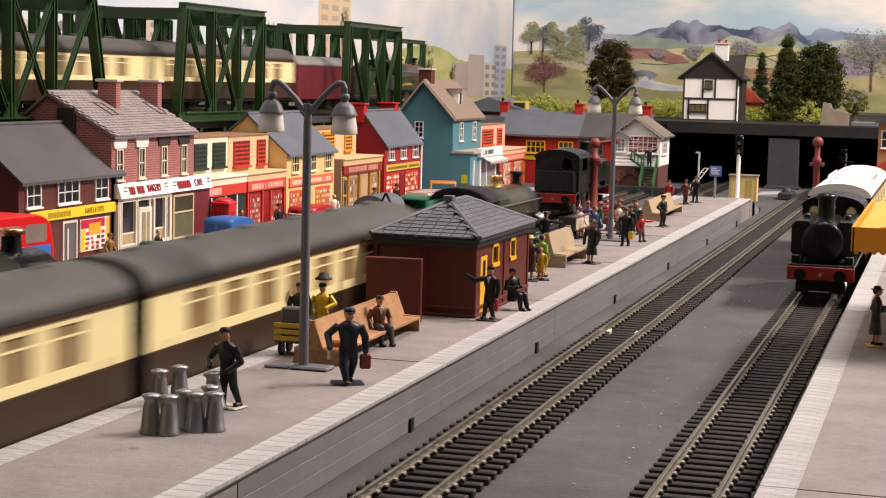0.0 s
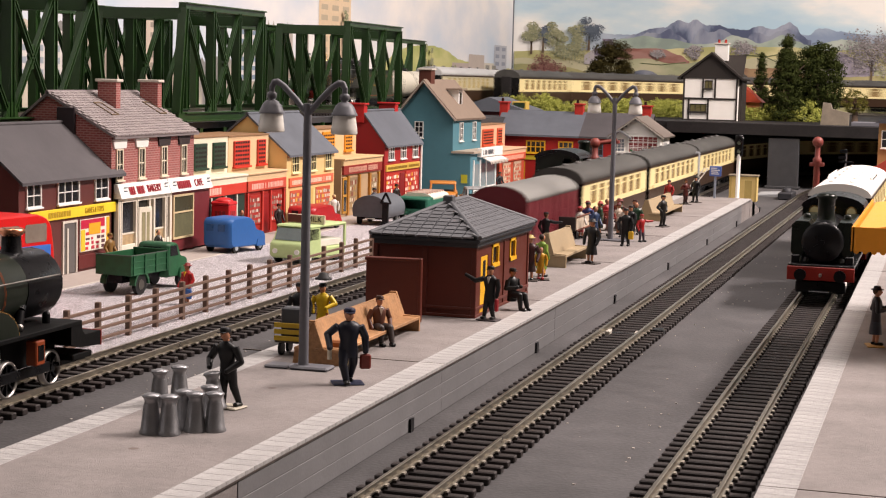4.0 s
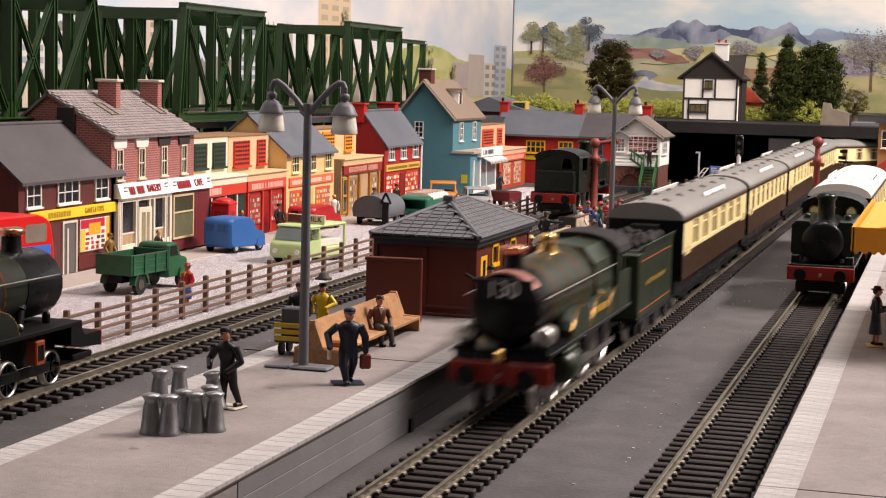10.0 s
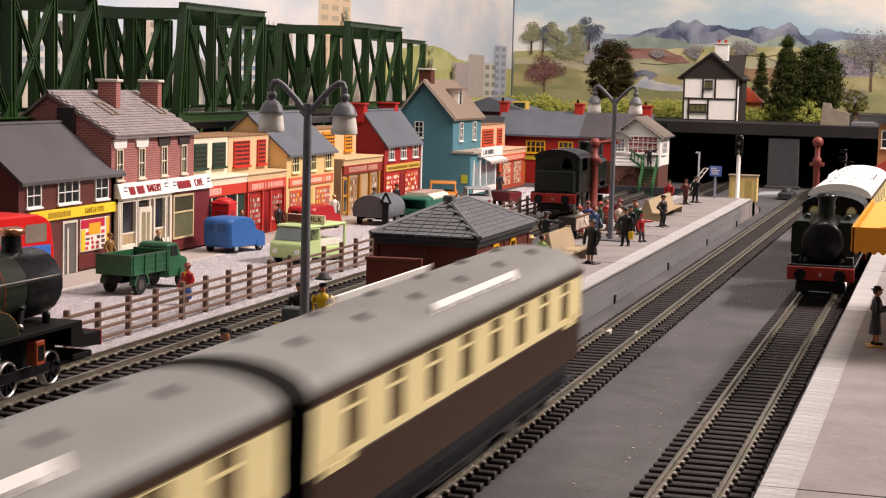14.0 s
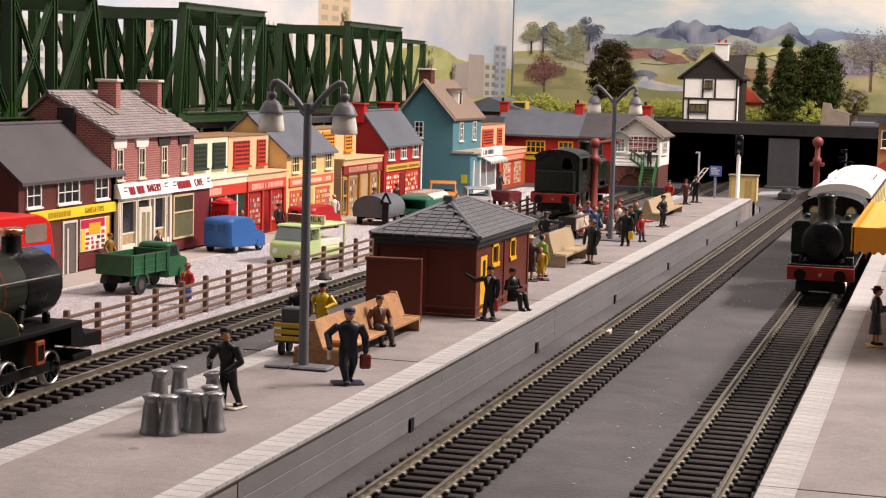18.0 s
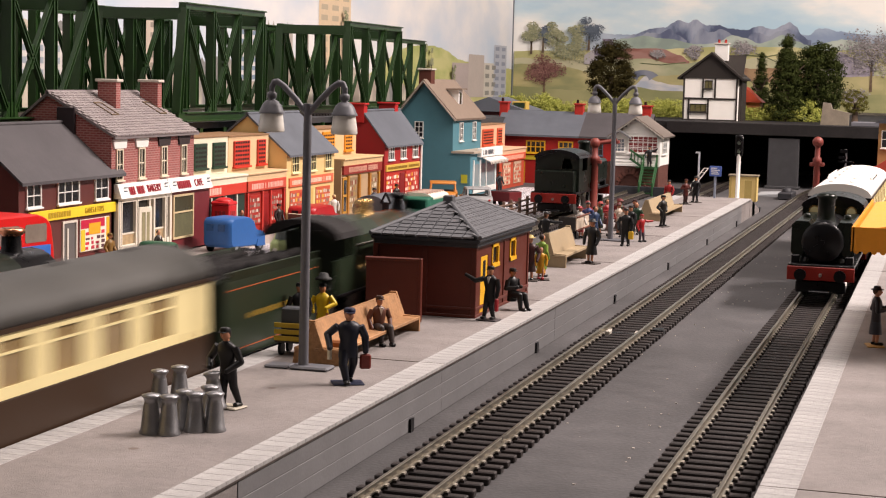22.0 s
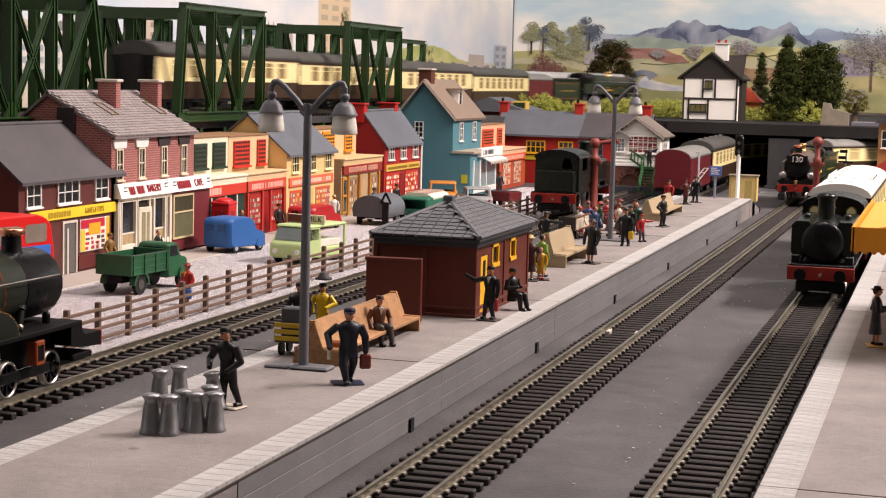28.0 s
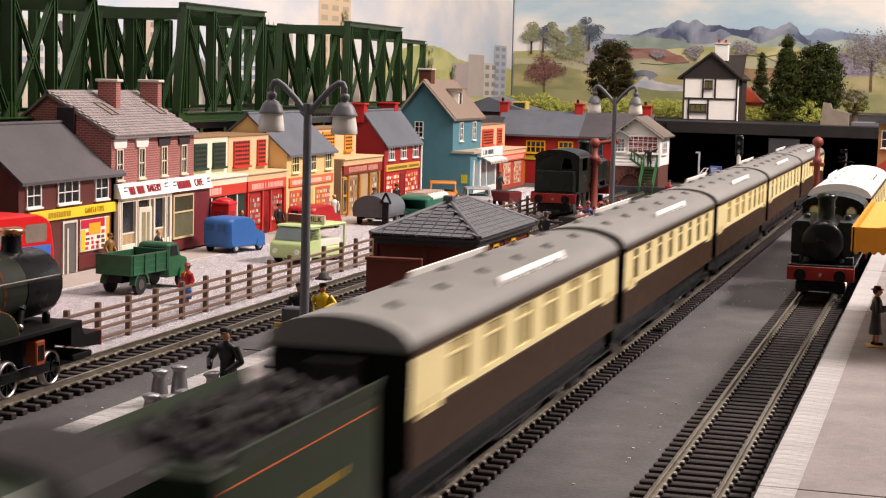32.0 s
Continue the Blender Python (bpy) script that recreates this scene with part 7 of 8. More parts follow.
th = thing("lorry", (-38.0, 75.9, .05), "worn green toy open lorry parked beside the fence", "lorry", turn=-6)
GL = mat("lorry_green", (.016, .085, .035), .45, .4, 260, .3, stain=.25)
part("load_bed", Build(GL).box(-.98, -2.3, .98, .98, .95, 1.1, .03), th)
for q in ((-1.0, -2.3, 1.0, -.92, .95, 1.95), (.92, -2.3, 1.0, 1.0, .95, 1.95), (-1.02, -2.36, 1.0, 1.02, -2.28, 1.95), (-1.0, .9, 1.0, 1.0, .98, 2.05)):
    part("side_board", Build(GL).box(*q, .02), th)
for z in (1.0, 1.3, 1.6, 1.88):
    part("side_plank", Build(GL).box(.99, -2.3, z, 1.03, .95, z + .07, .01), th)
for k in range(4):
    part("side_batten", Build(GL).box(1.0, -2.2 + k * 1.0, 1.0, 1.06, -2.08 + k * 1.0, 1.97), th)
cab = part("cab", shell(Build(GL), rounded([(1.1, .55), (1.15, 2.3), (2.05, 2.32), (2.3, 1.6), (3.0, 1.5), (3.15, .55)]), .9), th)
for sx in (-1, 1):
    part("cab_window", Build(GLASS_DARK).prism([(1.35, 1.65), (1.35, 2.15), (1.9, 2.15), (2.1, 1.65)], "x", sx * .88, sx * .915), cab)
    part("front_mudguard", Build(GL).prism(rounded([(2.0, .5), (2.15, 1.0), (2.55, 1.15), (2.95, 1.0), (3.1, .5)]), "x", sx * .72, sx * 1.02), th)
    arc = [(-1.35 + .66 * math.cos(math.pi * i / 8), .5 + .66 * math.sin(math.pi * i / 8)) for i in range(9)]
    part("rear_mudguard", Build(GL).prism(arc + [(-1.35 + (q[0] + 1.35) * .86, .5 + (q[1] - .5) * .86) for q in arc[::-1]], "x", sx * .68, sx * 1.0), th)
part("rear_cab_window", Build(GLASS_DARK).box(-.5, 1.06, 1.75, .5, 1.12, 2.1), cab)
part("chassis", Build(BLACK).box(-.4, -2.2, .6, .4, 2.9, .98), th)
for q in ((-1.03, -2.38, 1.94, 1.03, -2.27, 1.985), (.91, -2.3, 1.94, 1.02, .97, 1.985)):
    part("worn_edge", Build(mat("worn_metal", (.045, .055, .045), .5, .9, 300, .3)).box(*q, .01), th, "paint worn to dark metal along the edge")
wheels4(th, .82, -1.35, 2.55, .5, "4a4640")

th = thing("delivery_van", (-41.55, 95.6, .05), "mid-blue toy delivery van parked by the kerb", "van", turn=-12)
th.scale = (.8, .72, .7)
BL = plain("2a5c9c", .45, var=.12)
b = Build(BL)
shell(b, rounded([(-2.6, .45), (-2.65, 2.7), (-2.3, 3.05), (.3, 3.08), (.9, 2.75), (1.25, 1.9), (2.5, 1.65), (2.75, 1.2), (2.75, .45)], .5), 1.3, .35)
body = part("body", b, th)
for sx in (-1, 1):
    part("cab_window", Build(GLASS_DARK).prism([(.1, 1.95), (.1, 2.6), (.65, 2.6), (1.0, 1.95)], "x", sx * 1.25, sx * 1.27), body)
    part("side_panel", Build(BL).box(sx * 1.25, -2.3, .8, sx * 1.29, -.3, 2.6, .02), body)
    part("wing", Build(BL).prism([(1.2, .45), (1.35, 1.05), (1.8, 1.2), (2.3, 1.05), (2.5, .45)], "x", sx * 1.0, sx * 1.36), body)
    part("rear_window", Build(plain("1e4a80", .3)).box(sx * .2, -2.68, 1.9, sx * .85, -2.64, 2.5), body)
wheels4(th, 1.15, -1.6, 1.85, .45, "a0a4a8")

th = thing("milk_van", (-35.6, 92.6, .05), "pale green toy milk van with an open back", "van", turn=170)
th.scale = (.86, .86, .74)
MG = plain("b2c48a", .45, var=.1)
b = Build(MG)
b.box(-1.3, -2.9, .4, 1.3, .6, 1.2, .1)
shell(b, rounded([(.3, .4), (.4, 2.95), (1.7, 2.95), (2.3, 1.85), (2.75, 1.6), (2.8, .4)], .4), 1.32, .35)
body = part("body", b, th)
part("roof", Build(MG).box(-1.35, -3.0, 2.75, 1.35, 1.9, 3.0, .1), body)
part("windscreen", Build(mat("van_glass", (.16, .2, .2), .15, .2, 80, 0)).prism([(2.0, 2.75), (2.4, 1.85), (2.44, 1.85), (2.04, 2.75)], "x", -1.1, 1.1), body)
for sx in (-1, 1):
    part("cab_window", Build(GLASS_DARK).box(sx * 1.3, .7, 1.85, sx * 1.32, 1.85, 2.7), body)
    part("back_post", Build(MG).box(sx * 1.3, -2.95, 1.1, sx * 1.18, -2.75, 2.8), body)
    part("headlamp", Build(WHITE).cyl((sx * .85, 2.74, 1.0), (sx * .85, 2.82, 1.0), .2, n=10), body)
part("crate_stack", Build(plain("d8d4c8", .6)).box(-1.1, -2.7, 1.2, 1.1, .2, 1.75, .05), body)
sg_ = part("roof_sign", Build(plain("d8ccb0", .5)).box(-1.45, .1, 3.0, 1.45, .25, 3.7, .02), th, "cream roof sign with dark letters and a maroon panel")
part("sign_panel", Build(plain("58201c", .5)).box(.1, .25, 3.05, 1.42, .27, 3.65), sg_)
words("MILK", .6, plain("2c1412"), (-.68, .27, 3.35), (90, 0, 180), sg_, squeeze=.85)
wheels4(th, 1.15, -1.9, 1.8, .48, "d8d8d0")


th = thing("red_van", (-42.6, 112.2, .05), "bright red toy van at the kerb", "van", turn=-4)
RV = plain("a01a20", .4, var=.12)
body = part("body", shell(Build(RV), rounded([(-2.5, .35), (-2.55, 1.45), (-2.3, 1.72), (.6, 1.75), (.95, 1.55), (1.15, 1.1), (2.1, .98), (2.35, .75), (2.4, .35)], .3), 1.05, .28), th)
for sx in (-1, 1):
    part("mudguard", Build(RV).prism(rounded([(1.0, .3), (1.15, .72), (1.6, .86), (2.1, .7), (2.3, .3)], .2), "x", sx * .78, sx * 1.1), body)
    part("cab_window", Build(GLASS_DARK).prism([(.0, 1.12), (.0, 1.55), (.55, 1.55), (.85, 1.12)], "x", sx * 1.0, sx * 1.03), body)
    part("rear_window", Build(GLASS_DARK).box(sx * .12, -2.56, 1.1, sx * .62, -2.5, 1.45), body)
    part("tail_lamp", Build(plain("d8c8b0", .4)).cyl((sx * .8, -2.58, .7), (sx * .8, -2.5, .7), .08, n=8), body)
part("bumper", Build(plain("8a8684", .35)).box(-.95, -2.66, .38, .95, -2.55, .5, .03), th)
wheels4(th, .92, -1.5, 1.65, .36, "a8a4a0")


def open_car(name, label, at, turn, colour, w=1.1):
    """A diecast car with empty window openings under a thin roof."""
    th = thing(name, at, label, "car", turn=turn)
    m = plain(colour, .4, var=.12)
    body = part("body", shell(Build(m), rounded([(-2.4, .35), (-2.45, .9), (-2.0, 1.12), (.9, 1.12), (1.9, 1.0), (2.4, .75), (2.45, .35)], .3), w), th)
    part("cabin_floor", Build(plain("201814", .8)).box(-w * .75, -1.7, 1.1, w * .75, .6, 1.14), body)
    roof = part("roof", shell(Build(m), rounded([(-1.75, 1.72), (-1.6, 1.95), (.2, 1.95), (.4, 1.72)], .12), w * .9, .2, .9), th)
    for sx in (-1, 1):
        for y0, y1 in ((-2.0, -1.65), (-.75, -.7), (.85, .3)):
            part("pillar", Build(m).bar((sx * w * .86, y0, 1.08), (sx * w * .82, y1, 1.78), .13), roof)
        part("headlamp", Build(WHITE).cyl((sx * w * .7, 2.4, .75), (sx * w * .7, 2.5, .75), .14, n=8), body)
        part("tail_lamp", Build(plain("a02018", .4)).cyl((sx * w * .7, -2.5, .75), (sx * w * .7, -2.4, .75), .1, n=8), body)
    part("bumper", Build(plain("a8a4a0", .3)).box(-w * .95, -2.56, .4, w * .95, -2.44, .52, .03), body)
    wheels4(th, w * .92, -1.45, 1.5, .36, "c0c0c0")
    return th


open_car("car", "orange-tan toy car with open windows on the street", (-42.1, 142.0, .05), 18, "b4742e", 1.25)
open_car("estate_car", "pale grey toy car with open windows near the fence", (-38.7, 140.6, .05), 24, "8c8c8c", 1.15).scale = (1, 1, .85)
th = thing("tank_trailer", (-40.2, 118.6, .05), "grey barrel-roofed toy trailer with an upright drawbar", "trailer", turn=0)
th.scale = (.85, .9, .8)
TG = plain("5e6268", .5, var=.25)
prof = [(-1.5, .75), (-1.6, 1.3)] + [(-1.6 * math.cos(math.pi * i / 12), 1.5 + 1.25 * math.sin(math.pi * i / 12)) for i in range(13)] + [(1.6, 1.3), (1.5, .75)]
part("body", Build(TG).prism(prof, "y", -1.7, 2.9, True), th)
part("end_panel", Build(plain("4a4d52", .5, var=.2)).prism([(p[0] * .97, p[1] * .98 + .03) for p in prof], "y", -1.78, -1.69), th, "darker flat end panel")
part("chassis", Build(BLACK).box(-1.2, -1.6, .55, 1.2, 2.6, .78), th)
part("tail_strip", Build(plain("c8c4bc", .4)).box(-.4, -1.8, .6, .5, -1.74, .68), th)
tw = part("drawbar", Build(BLACK).box(1.2, -2.0, .3, 1.75, -1.75, 2.2, .03), th, "black upright towing frame")
for x0, x1 in ((1.05, 1.5), (1.95, 1.5)):
    part("drawbar_arm", Build(BLACK).bar((x0, -1.9, 2.1), (x1, -1.9, 3.05), .16), tw)
part("drawbar_tie", Build(BLACK).bar((1.05, -1.9, 2.1), (1.95, -1.9, 2.1), .14), tw)
wheels4(th, 1.2, -.9, 1.7, .5)
th = thing("furniture_van", (-38.8, 125.9, .05), "green toy lorry with an off-white ribbed cover", "lorry", turn=0)
th.scale = (.9, .9, .74)
GV = plain("24604c", .5, var=.2)
part("body", shell(Build(GV), rounded([(-3.2, .5), (-3.2, 2.35), (-2.2, 2.45), (-2.1, 2.1), (3.0, 2.1), (3.0, .5)], .2), 1.42, .2), th)
part("open_end", Build(plain("0e2c24", .6)).box(-1.12, -3.2, 1.15, 1.12, -3.05, 2.15, .04), th, "dark green inset end")
cv = part("cover", Build(plain("d4cec0", .6, var=.12)).prism(rounded([(-1.36, 2.0), (-1.28, 2.5), (-.6, 2.78), (.6, 2.78), (1.28, 2.5), (1.36, 2.0)], .3), "y", -2.1, 3.0, True), th, "off-white canvas cover")
for k in range(7):
    part("cover_rib", Build(plain("c8a89c", .6)).bar((-.95, -1.9 + k * .75, 2.68), (.95, -1.9 + k * .75, 2.68), .14, .28), cv)
wheels4(th, 1.3, -2, 2, .5)
th = thing("cart_trailer", (-36.3, 141.6, .05), "dark red toy cart by the fence", "trailer", turn=-20)
th.scale = (.68, .68, .75)
part("body", Build(plain("5a1418", .5)).box(-1.5, -1.4, .6, 1.5, 1.4, 1.7, .05), th)
part("load", Build(plain("301012", .6)).box(-1.3, -1.2, 1.5, 1.3, 1.2, 1.75), th)
wheels4(th, 1.3, -.8, .8, .45)
# red bus, only its front end shows
th = thing("double_deck_coach", (-41.6, 67.6, .05), "bright red toy bus with a blue advertisement", "bus", turn=-8)
th.scale = (1, 1, 1.05)
RB_ = plain("c81818", .35, var=.1)
part("body", shell(Build(RB_), rounded([(-7.5, .55), (-7.5, 3.7), (-7.2, 3.95), (2.2, 3.95), (2.95, 3.6), (3.2, 2.4), (3.3, .55)], .45, 4), 1.55, .3, .95), th)
for k in range(5):
    part("window", Build(mat("bus_glass", (.2, .16, .13), .15, .3, 60, 0)).prism(rounded([(-6.9 + k * 1.95, 2.75), (-6.9 + k * 1.95, 3.55), (-5.35 + k * 1.95, 3.55), (-5.35 + k * 1.95, 2.75)], .12), "x", 1.4, 1.565), th)
    part("stud", Build(WHITE).ball((1.45, -6.1 + k * 1.95, 3.8), .05, n=8, m=4), th)
part("windscreen", Build(mat("bus_screen", (.25, .22, .2), .15, .3, 60, 0)).box(-1.2, 3.0, 2.75, 1.2, 3.2, 3.5, .05), th)
ad = part("advertisement", Build(plain("3868b8", .4)).box(1.55, -3.5, 1.9, 1.6, 2.7, 2.6), th, "blue advertisement panel")
sign_bars(ad, 1.6, -2.6, 2.2, 2.1, 2.38, "c04040")
part("white_line", Build(WHITE).box(1.55, -7, 1.76, 1.58, 3.0, 1.83), th)
wheels4(th, 1.4, -5, 1.6, .6)
# telephone kiosk
th = thing("telephone_kiosk", (-43.3, 98.0, .08), "bright red domed telephone kiosk on the pavement", "telephone box")
RK = plain("c01c20", .4)
part("body", Build(RK).box(-.75, -.75, 0, .75, .75, 2.7, .06), th)
part("roof", Build(RK).box(-.8, -.8, 2.65, .8, .8, 2.95, .1), th)
part("dome", Build(RK).ball((0, 0, 2.9), .76, .76, .3, 14, 6), th)
th.scale = (.8, .8, .95)
for s in ((.76, 0), (0, -.76)):
    g = Build(plain("8a2428", .3))
    for i in range(5):
        for k in range(3):
            o = -.45 + k * .32
            if s[0]:
                g.box(.75, o, .5 + i * .38, .77, o + .24, .8 + i * .38)
            else:
                g.box(o, -.77, .5 + i * .38, o + .24, -.75, .8 + i * .38)
    tagged(part("glazing", g, th), kind="stuff")
# hand barrow on the platform
th = thing("hand_barrow", (-21.3, 100.2, 1.6), "platform hand barrow with a pale panelled side", "barrow")
part("tray", Build(plain("3a2a20", .7)).box(-.5, -2.4, .5, .5, 2.4, .62, .02), th)
part("side_panel", Build(plain("c8b8a4", .6, var=.2)).box(.5, -2.4, .55, .58, 2.4, 1.35, .03), th, "pale painted side panel")
for z in (.52, 1.3):
    part("side_rail", Build(plain("6a4030", .6)).box(.56, -2.45, z, .64, 2.45, z + .1, .02), th)
part("end_panel", Build(plain("2a2624", .6)).box(-.5, -2.45, .55, .5, -2.35, 1.35, .02), th)
for x, y in ((-.4, -1.6), (.4, -1.6), (-.4, 1.6), (.4, 1.6)):
    part("wheel", Build(BLACK).cyl((x - .05, y, .25), (x + .05, y, .25), .25, n=12), th)
# ---- the painted backdrop boards ----
def paint(name, c1, c2, scale, stretch=(1, 1, 1), lo=.4, hi=.6, c3=None, lean=0.0):
    """Matt printed colour that wanders between two or three tints."""
    m = bpy.data.materials.new(name)
    m.use_nodes = True
    n, l = m.node_tree.nodes, m.node_tree.links
    p = n["Principled BSDF"]
    p.inputs["Roughness"].default_value, p.inputs["Specular IOR Level"].default_value = .55, .25
    tc, mp = n.new("ShaderNodeTexCoord"), n.new("ShaderNodeMapping")
    mp.inputs["Scale"].default_value = stretch
    mp.inputs["Rotation"].default_value = (0, lean, 0)
    l.new(tc.outputs["Object"], mp.inputs[0])
    t = n.new("ShaderNodeTexNoise")
    t.inputs["Scale"].default_value, t.inputs["Detail"].default_value = scale, 6
    l.new(mp.outputs[0], t.inputs["Vector"])
    r = n.new("ShaderNodeValToRGB")
    r.color_ramp.elements[0].position, r.color_ramp.elements[0].color = lo, (*hexc(c1), 1)
    r.color_ramp.elements[1].position, r.color_ramp.elements[1].color = hi, (*hexc(c2), 1)
    if c3:
        e = r.color_ramp.elements.new((lo + hi) / 2)
        e.color = (*hexc(c3), 1)
    l.new(t.outputs["Fac"], r.inputs[0])
    l.new(r.outputs[0], p.inputs["Base Color"])
    return m


def island_paint(name, c1, c2):
    """Printed dabs, each one of its own tint."""
    m = paint(name, c1, c2, 60)
    n, l = m.node_tree.nodes, m.node_tree.links
    g, mx = n.new("ShaderNodeNewGeometry"), n.new("ShaderNodeMix")
    mx.data_type = "RGBA"
    mx.inputs["A"].default_value, mx.inputs["B"].default_value = (*hexc(c1), 1), (*hexc(c2), 1)
    l.new(g.outputs["Random Per Island"], mx.inputs["Factor"])
    l.new(mx.outputs["Result"], n["Principled BSDF"].inputs["Base Color"])
    return m


BX, BY = -71.4, 280.0
THIN = .14
bl = thing("backdrop_west", (0, 0, 0), "printed backdrop board of a hazy town under clouds", "backdrop", kind="structure")
br = thing("backdrop_north", (0, 0, 0), "printed backdrop board of mountains, fields and trees", "backdrop", kind="structure")
SKY_L = paint("sky_west", "c2cfdc", "f2ebe4", 5, (1, 1, 1.8), .35, .68, "d8dade")
SKY_R = paint("sky_north", "b4cfdd", "f1efe8", 5, (1, 1, 2.8), .40, .62, "cddde2")
part("painted_sky", Build(SKY_L).box(BX - .4, -30, 0, BX, BY, 52), bl)
part("painted_sky", Build(SKY_R).box(BX, BY, 0, 60, BY + .4, 52), br)
part("corner_strip", Build(plain("6a6e74", .6)).box(BX, BY - .2, 6, BX + .16, BY, 52), bl, "thin dark joint between the boards")


def ridge(parent, name, material, ctrl, base, depth, wobble=.3, freq=.35, north=True, seed=0):
    """A flat painted silhouette under a wandering line through a few points."""
    pts = []
    for (a, p), (c, q) in zip(ctrl, ctrl[1:]):
        k = max(2, int(abs(c - a) / .3))
        for i in range(k):
            f = i / k
            g = f * f * (3 - 2 * f)
            u = a + (c - a) * f
            pts.append((u, p + (q - p) * g + wobble * noise.fractal(Vector((u * freq, seed * 7.3, 0)), 1, 2, 4)))
    pts.append(ctrl[-1])
    b = Build(material)
    d = depth * THIN
    for (a, p), (c, q) in zip(pts, pts[1:]):
        if north:
            b.face([(a, BY - d, base), (c, BY - d, base), (c, BY - d, q), (a, BY - d, p)])
        else:
            b.face([(BX + d, a, base), (BX + d, c, base), (BX + d, c, q), (BX + d, a, p)])
    return part(name, b, parent)


ridge(br, "painted_far_hills", paint("far_hill", "8796ac", "b4bfca", 9, (1, 1, 1.6), .4, .6), [(-60, 18.2), (-56.6, 18.9), (-52, 18.7), (-46, 18.9), (-38, 19.2), (-30, 19.0), (-22.5, 19.2), (-20.9, 20.4), (-17.5, 19.9), (-14.7, 19.5), (-8, 19.2), (30, 18.4)], 6, .4, .18, .9, seed=1)
ridge(br, "painted_mountain", paint("mountain_blue", "525a72", "9fa4b2", 28, (1.0, 1, .5), .40, .60, "7d869a", -.6), [(-53, 18.2), (-50.5, 18.9), (-47.7, 19.8), (-45.6, 20.1), (-44.2, 20.9), (-43.1, 21.3), (-41.9, 20.8), (-40.7, 21.4), (-39, 20.6), (-37.1, 20.6), (-34.8, 20.0), (-32.5, 19.9), (-30.3, 20.6), (-27.8, 20.0), (-26.7, 20.7), (-25.6, 21.2), (-24.6, 20.7), (-23.6, 19.2), (-22, 18.4)], 6, .8, .22, 1.3, seed=2)
SPUR = paint("mountain_spur", "5c637c", "979ca8", 30, (1.0, 1, .5), .38, .62, "868c9c", .7)
for i, c in enumerate(([(-51, 18.0), (-48.4, 19.2), (-46.6, 19.0), (-44.8, 19.9), (-43.6, 18.9), (-42, 18.0)], [(-41.4, 17.8), (-39.6, 19.9), (-38.2, 19.3), (-36.6, 19.8), (-34.2, 18.9), (-32, 17.9)], [(-33.4, 17.8), (-30.6, 19.5), (-28.6, 18.9), (-27.2, 19.6), (-25.6, 20.0), (-24.4, 18.6), (-23.2, 17.8)])):
    ridge(br, "painted_spur", SPUR, c, 17.0, .95 + .04 * i, .3, .9, seed=60 + i)
ridge(br, "painted_slope", paint("green_slope", "8a988e", "b4bcb0", 14, (1, 1, 1.4), .4, .6, "9dab9c"), [(-56, 17.6), (-52, 18.1), (-49, 18.6), (-45, 18.2), (-40, 17.4), (-37.6, 17.6), (-34.6, 18.9), (-32.6, 18.6), (-30.2, 17.7), (-28.4, 18.3), (-26.6, 19.2), (-25, 18.2), (-22, 17.6), (-17, 18.6), (-13, 18.0), (30, 17.4)], 6, 1.1, .2, .6, seed=3)
ridge(br, "painted_field", paint("field_yellow", "a8a66e", "cec594", 10, (1, 1, 2.5), .38, .62, "b4b07c"), [(-71, 15.6), (-66, 15.9), (-60, 16), (-54, 16.2), (-48, 16.3), (-43.8, 16.7), (-38, 17.0), (-32, 17.1), (-26, 17.2), (-20, 16.7), (-12, 17.2), (30, 16)], 6, 1.4, .15, .3, seed=4)
ridge(br, "painted_ploughed_field", paint("field_red", "88584e", "a07a70", 18, (1, 1, 3), .4, .6), [(-54.5, 15.6), (-51.8, 16.5), (-46.2, 16.6), (-43, 15.6), (-41.4, 14.6)], 14.0, 1.6, .08, .3, seed=5)
ridge(br, "painted_meadow", paint("meadow", "969a7a", "bab595", 12, (1, 1, 2.5), .4, .6, "a6a786"), [(-71, 14.6), (-63, 14.4), (-56, 14.6), (-50, 14.9), (-44, 14.3), (-38, 14.6), (-30, 15.4), (-24, 14.9), (-16, 14.2), (-8, 14.6), (30, 14)], 6, 1.8, .2, .3, seed=6)
for i, c in enumerate(([(-36, 15.2), (-33, 15.9), (-29, 15.7), (-25.5, 16.4)], [(-30.8, 16.2), (-29, 15.6), (-27.4, 14.9)], [(-49.5, 14.2), (-46, 14.0), (-42, 14.5)])):
    lower = [(x, z - .16) for x, z in c]
    b = Build(paint("hedge_line", "4e5a3c", "6c7250", 40))
    for (p, q), (r, t) in zip(zip(c, c[1:]), zip(lower, lower[1:])):
        b.face([(r[0], BY - 2.0 * THIN, r[1]), (t[0], BY - 2.0 * THIN, t[1]), (q[0], BY - 2.0 * THIN, q[1]), (p[0], BY - 2.0 * THIN, p[1])])
    part("painted_hedgerow", b, br)
ridge(br, "painted_brown_bank", paint("bank", "80604e", "a08464", 18, (1, 1, 2.5), .4, .6), [(-36, 12.0), (-33, 13.7), (-27, 13.8), (-22, 13.0), (-17, 12.2)], 10.8, 2.1, .2, .5, seed=7)
ridge(br, "painted_ruin_bank", paint("grey_bank", "7a7480", "9c94a0", 16, (1, 1, 2), .4, .6), [(-20, 14.0), (-17.6, 16.6), (-15, 15.6), (-12, 14.2)], 12.6, 2.2, .2, .5, seed=17)
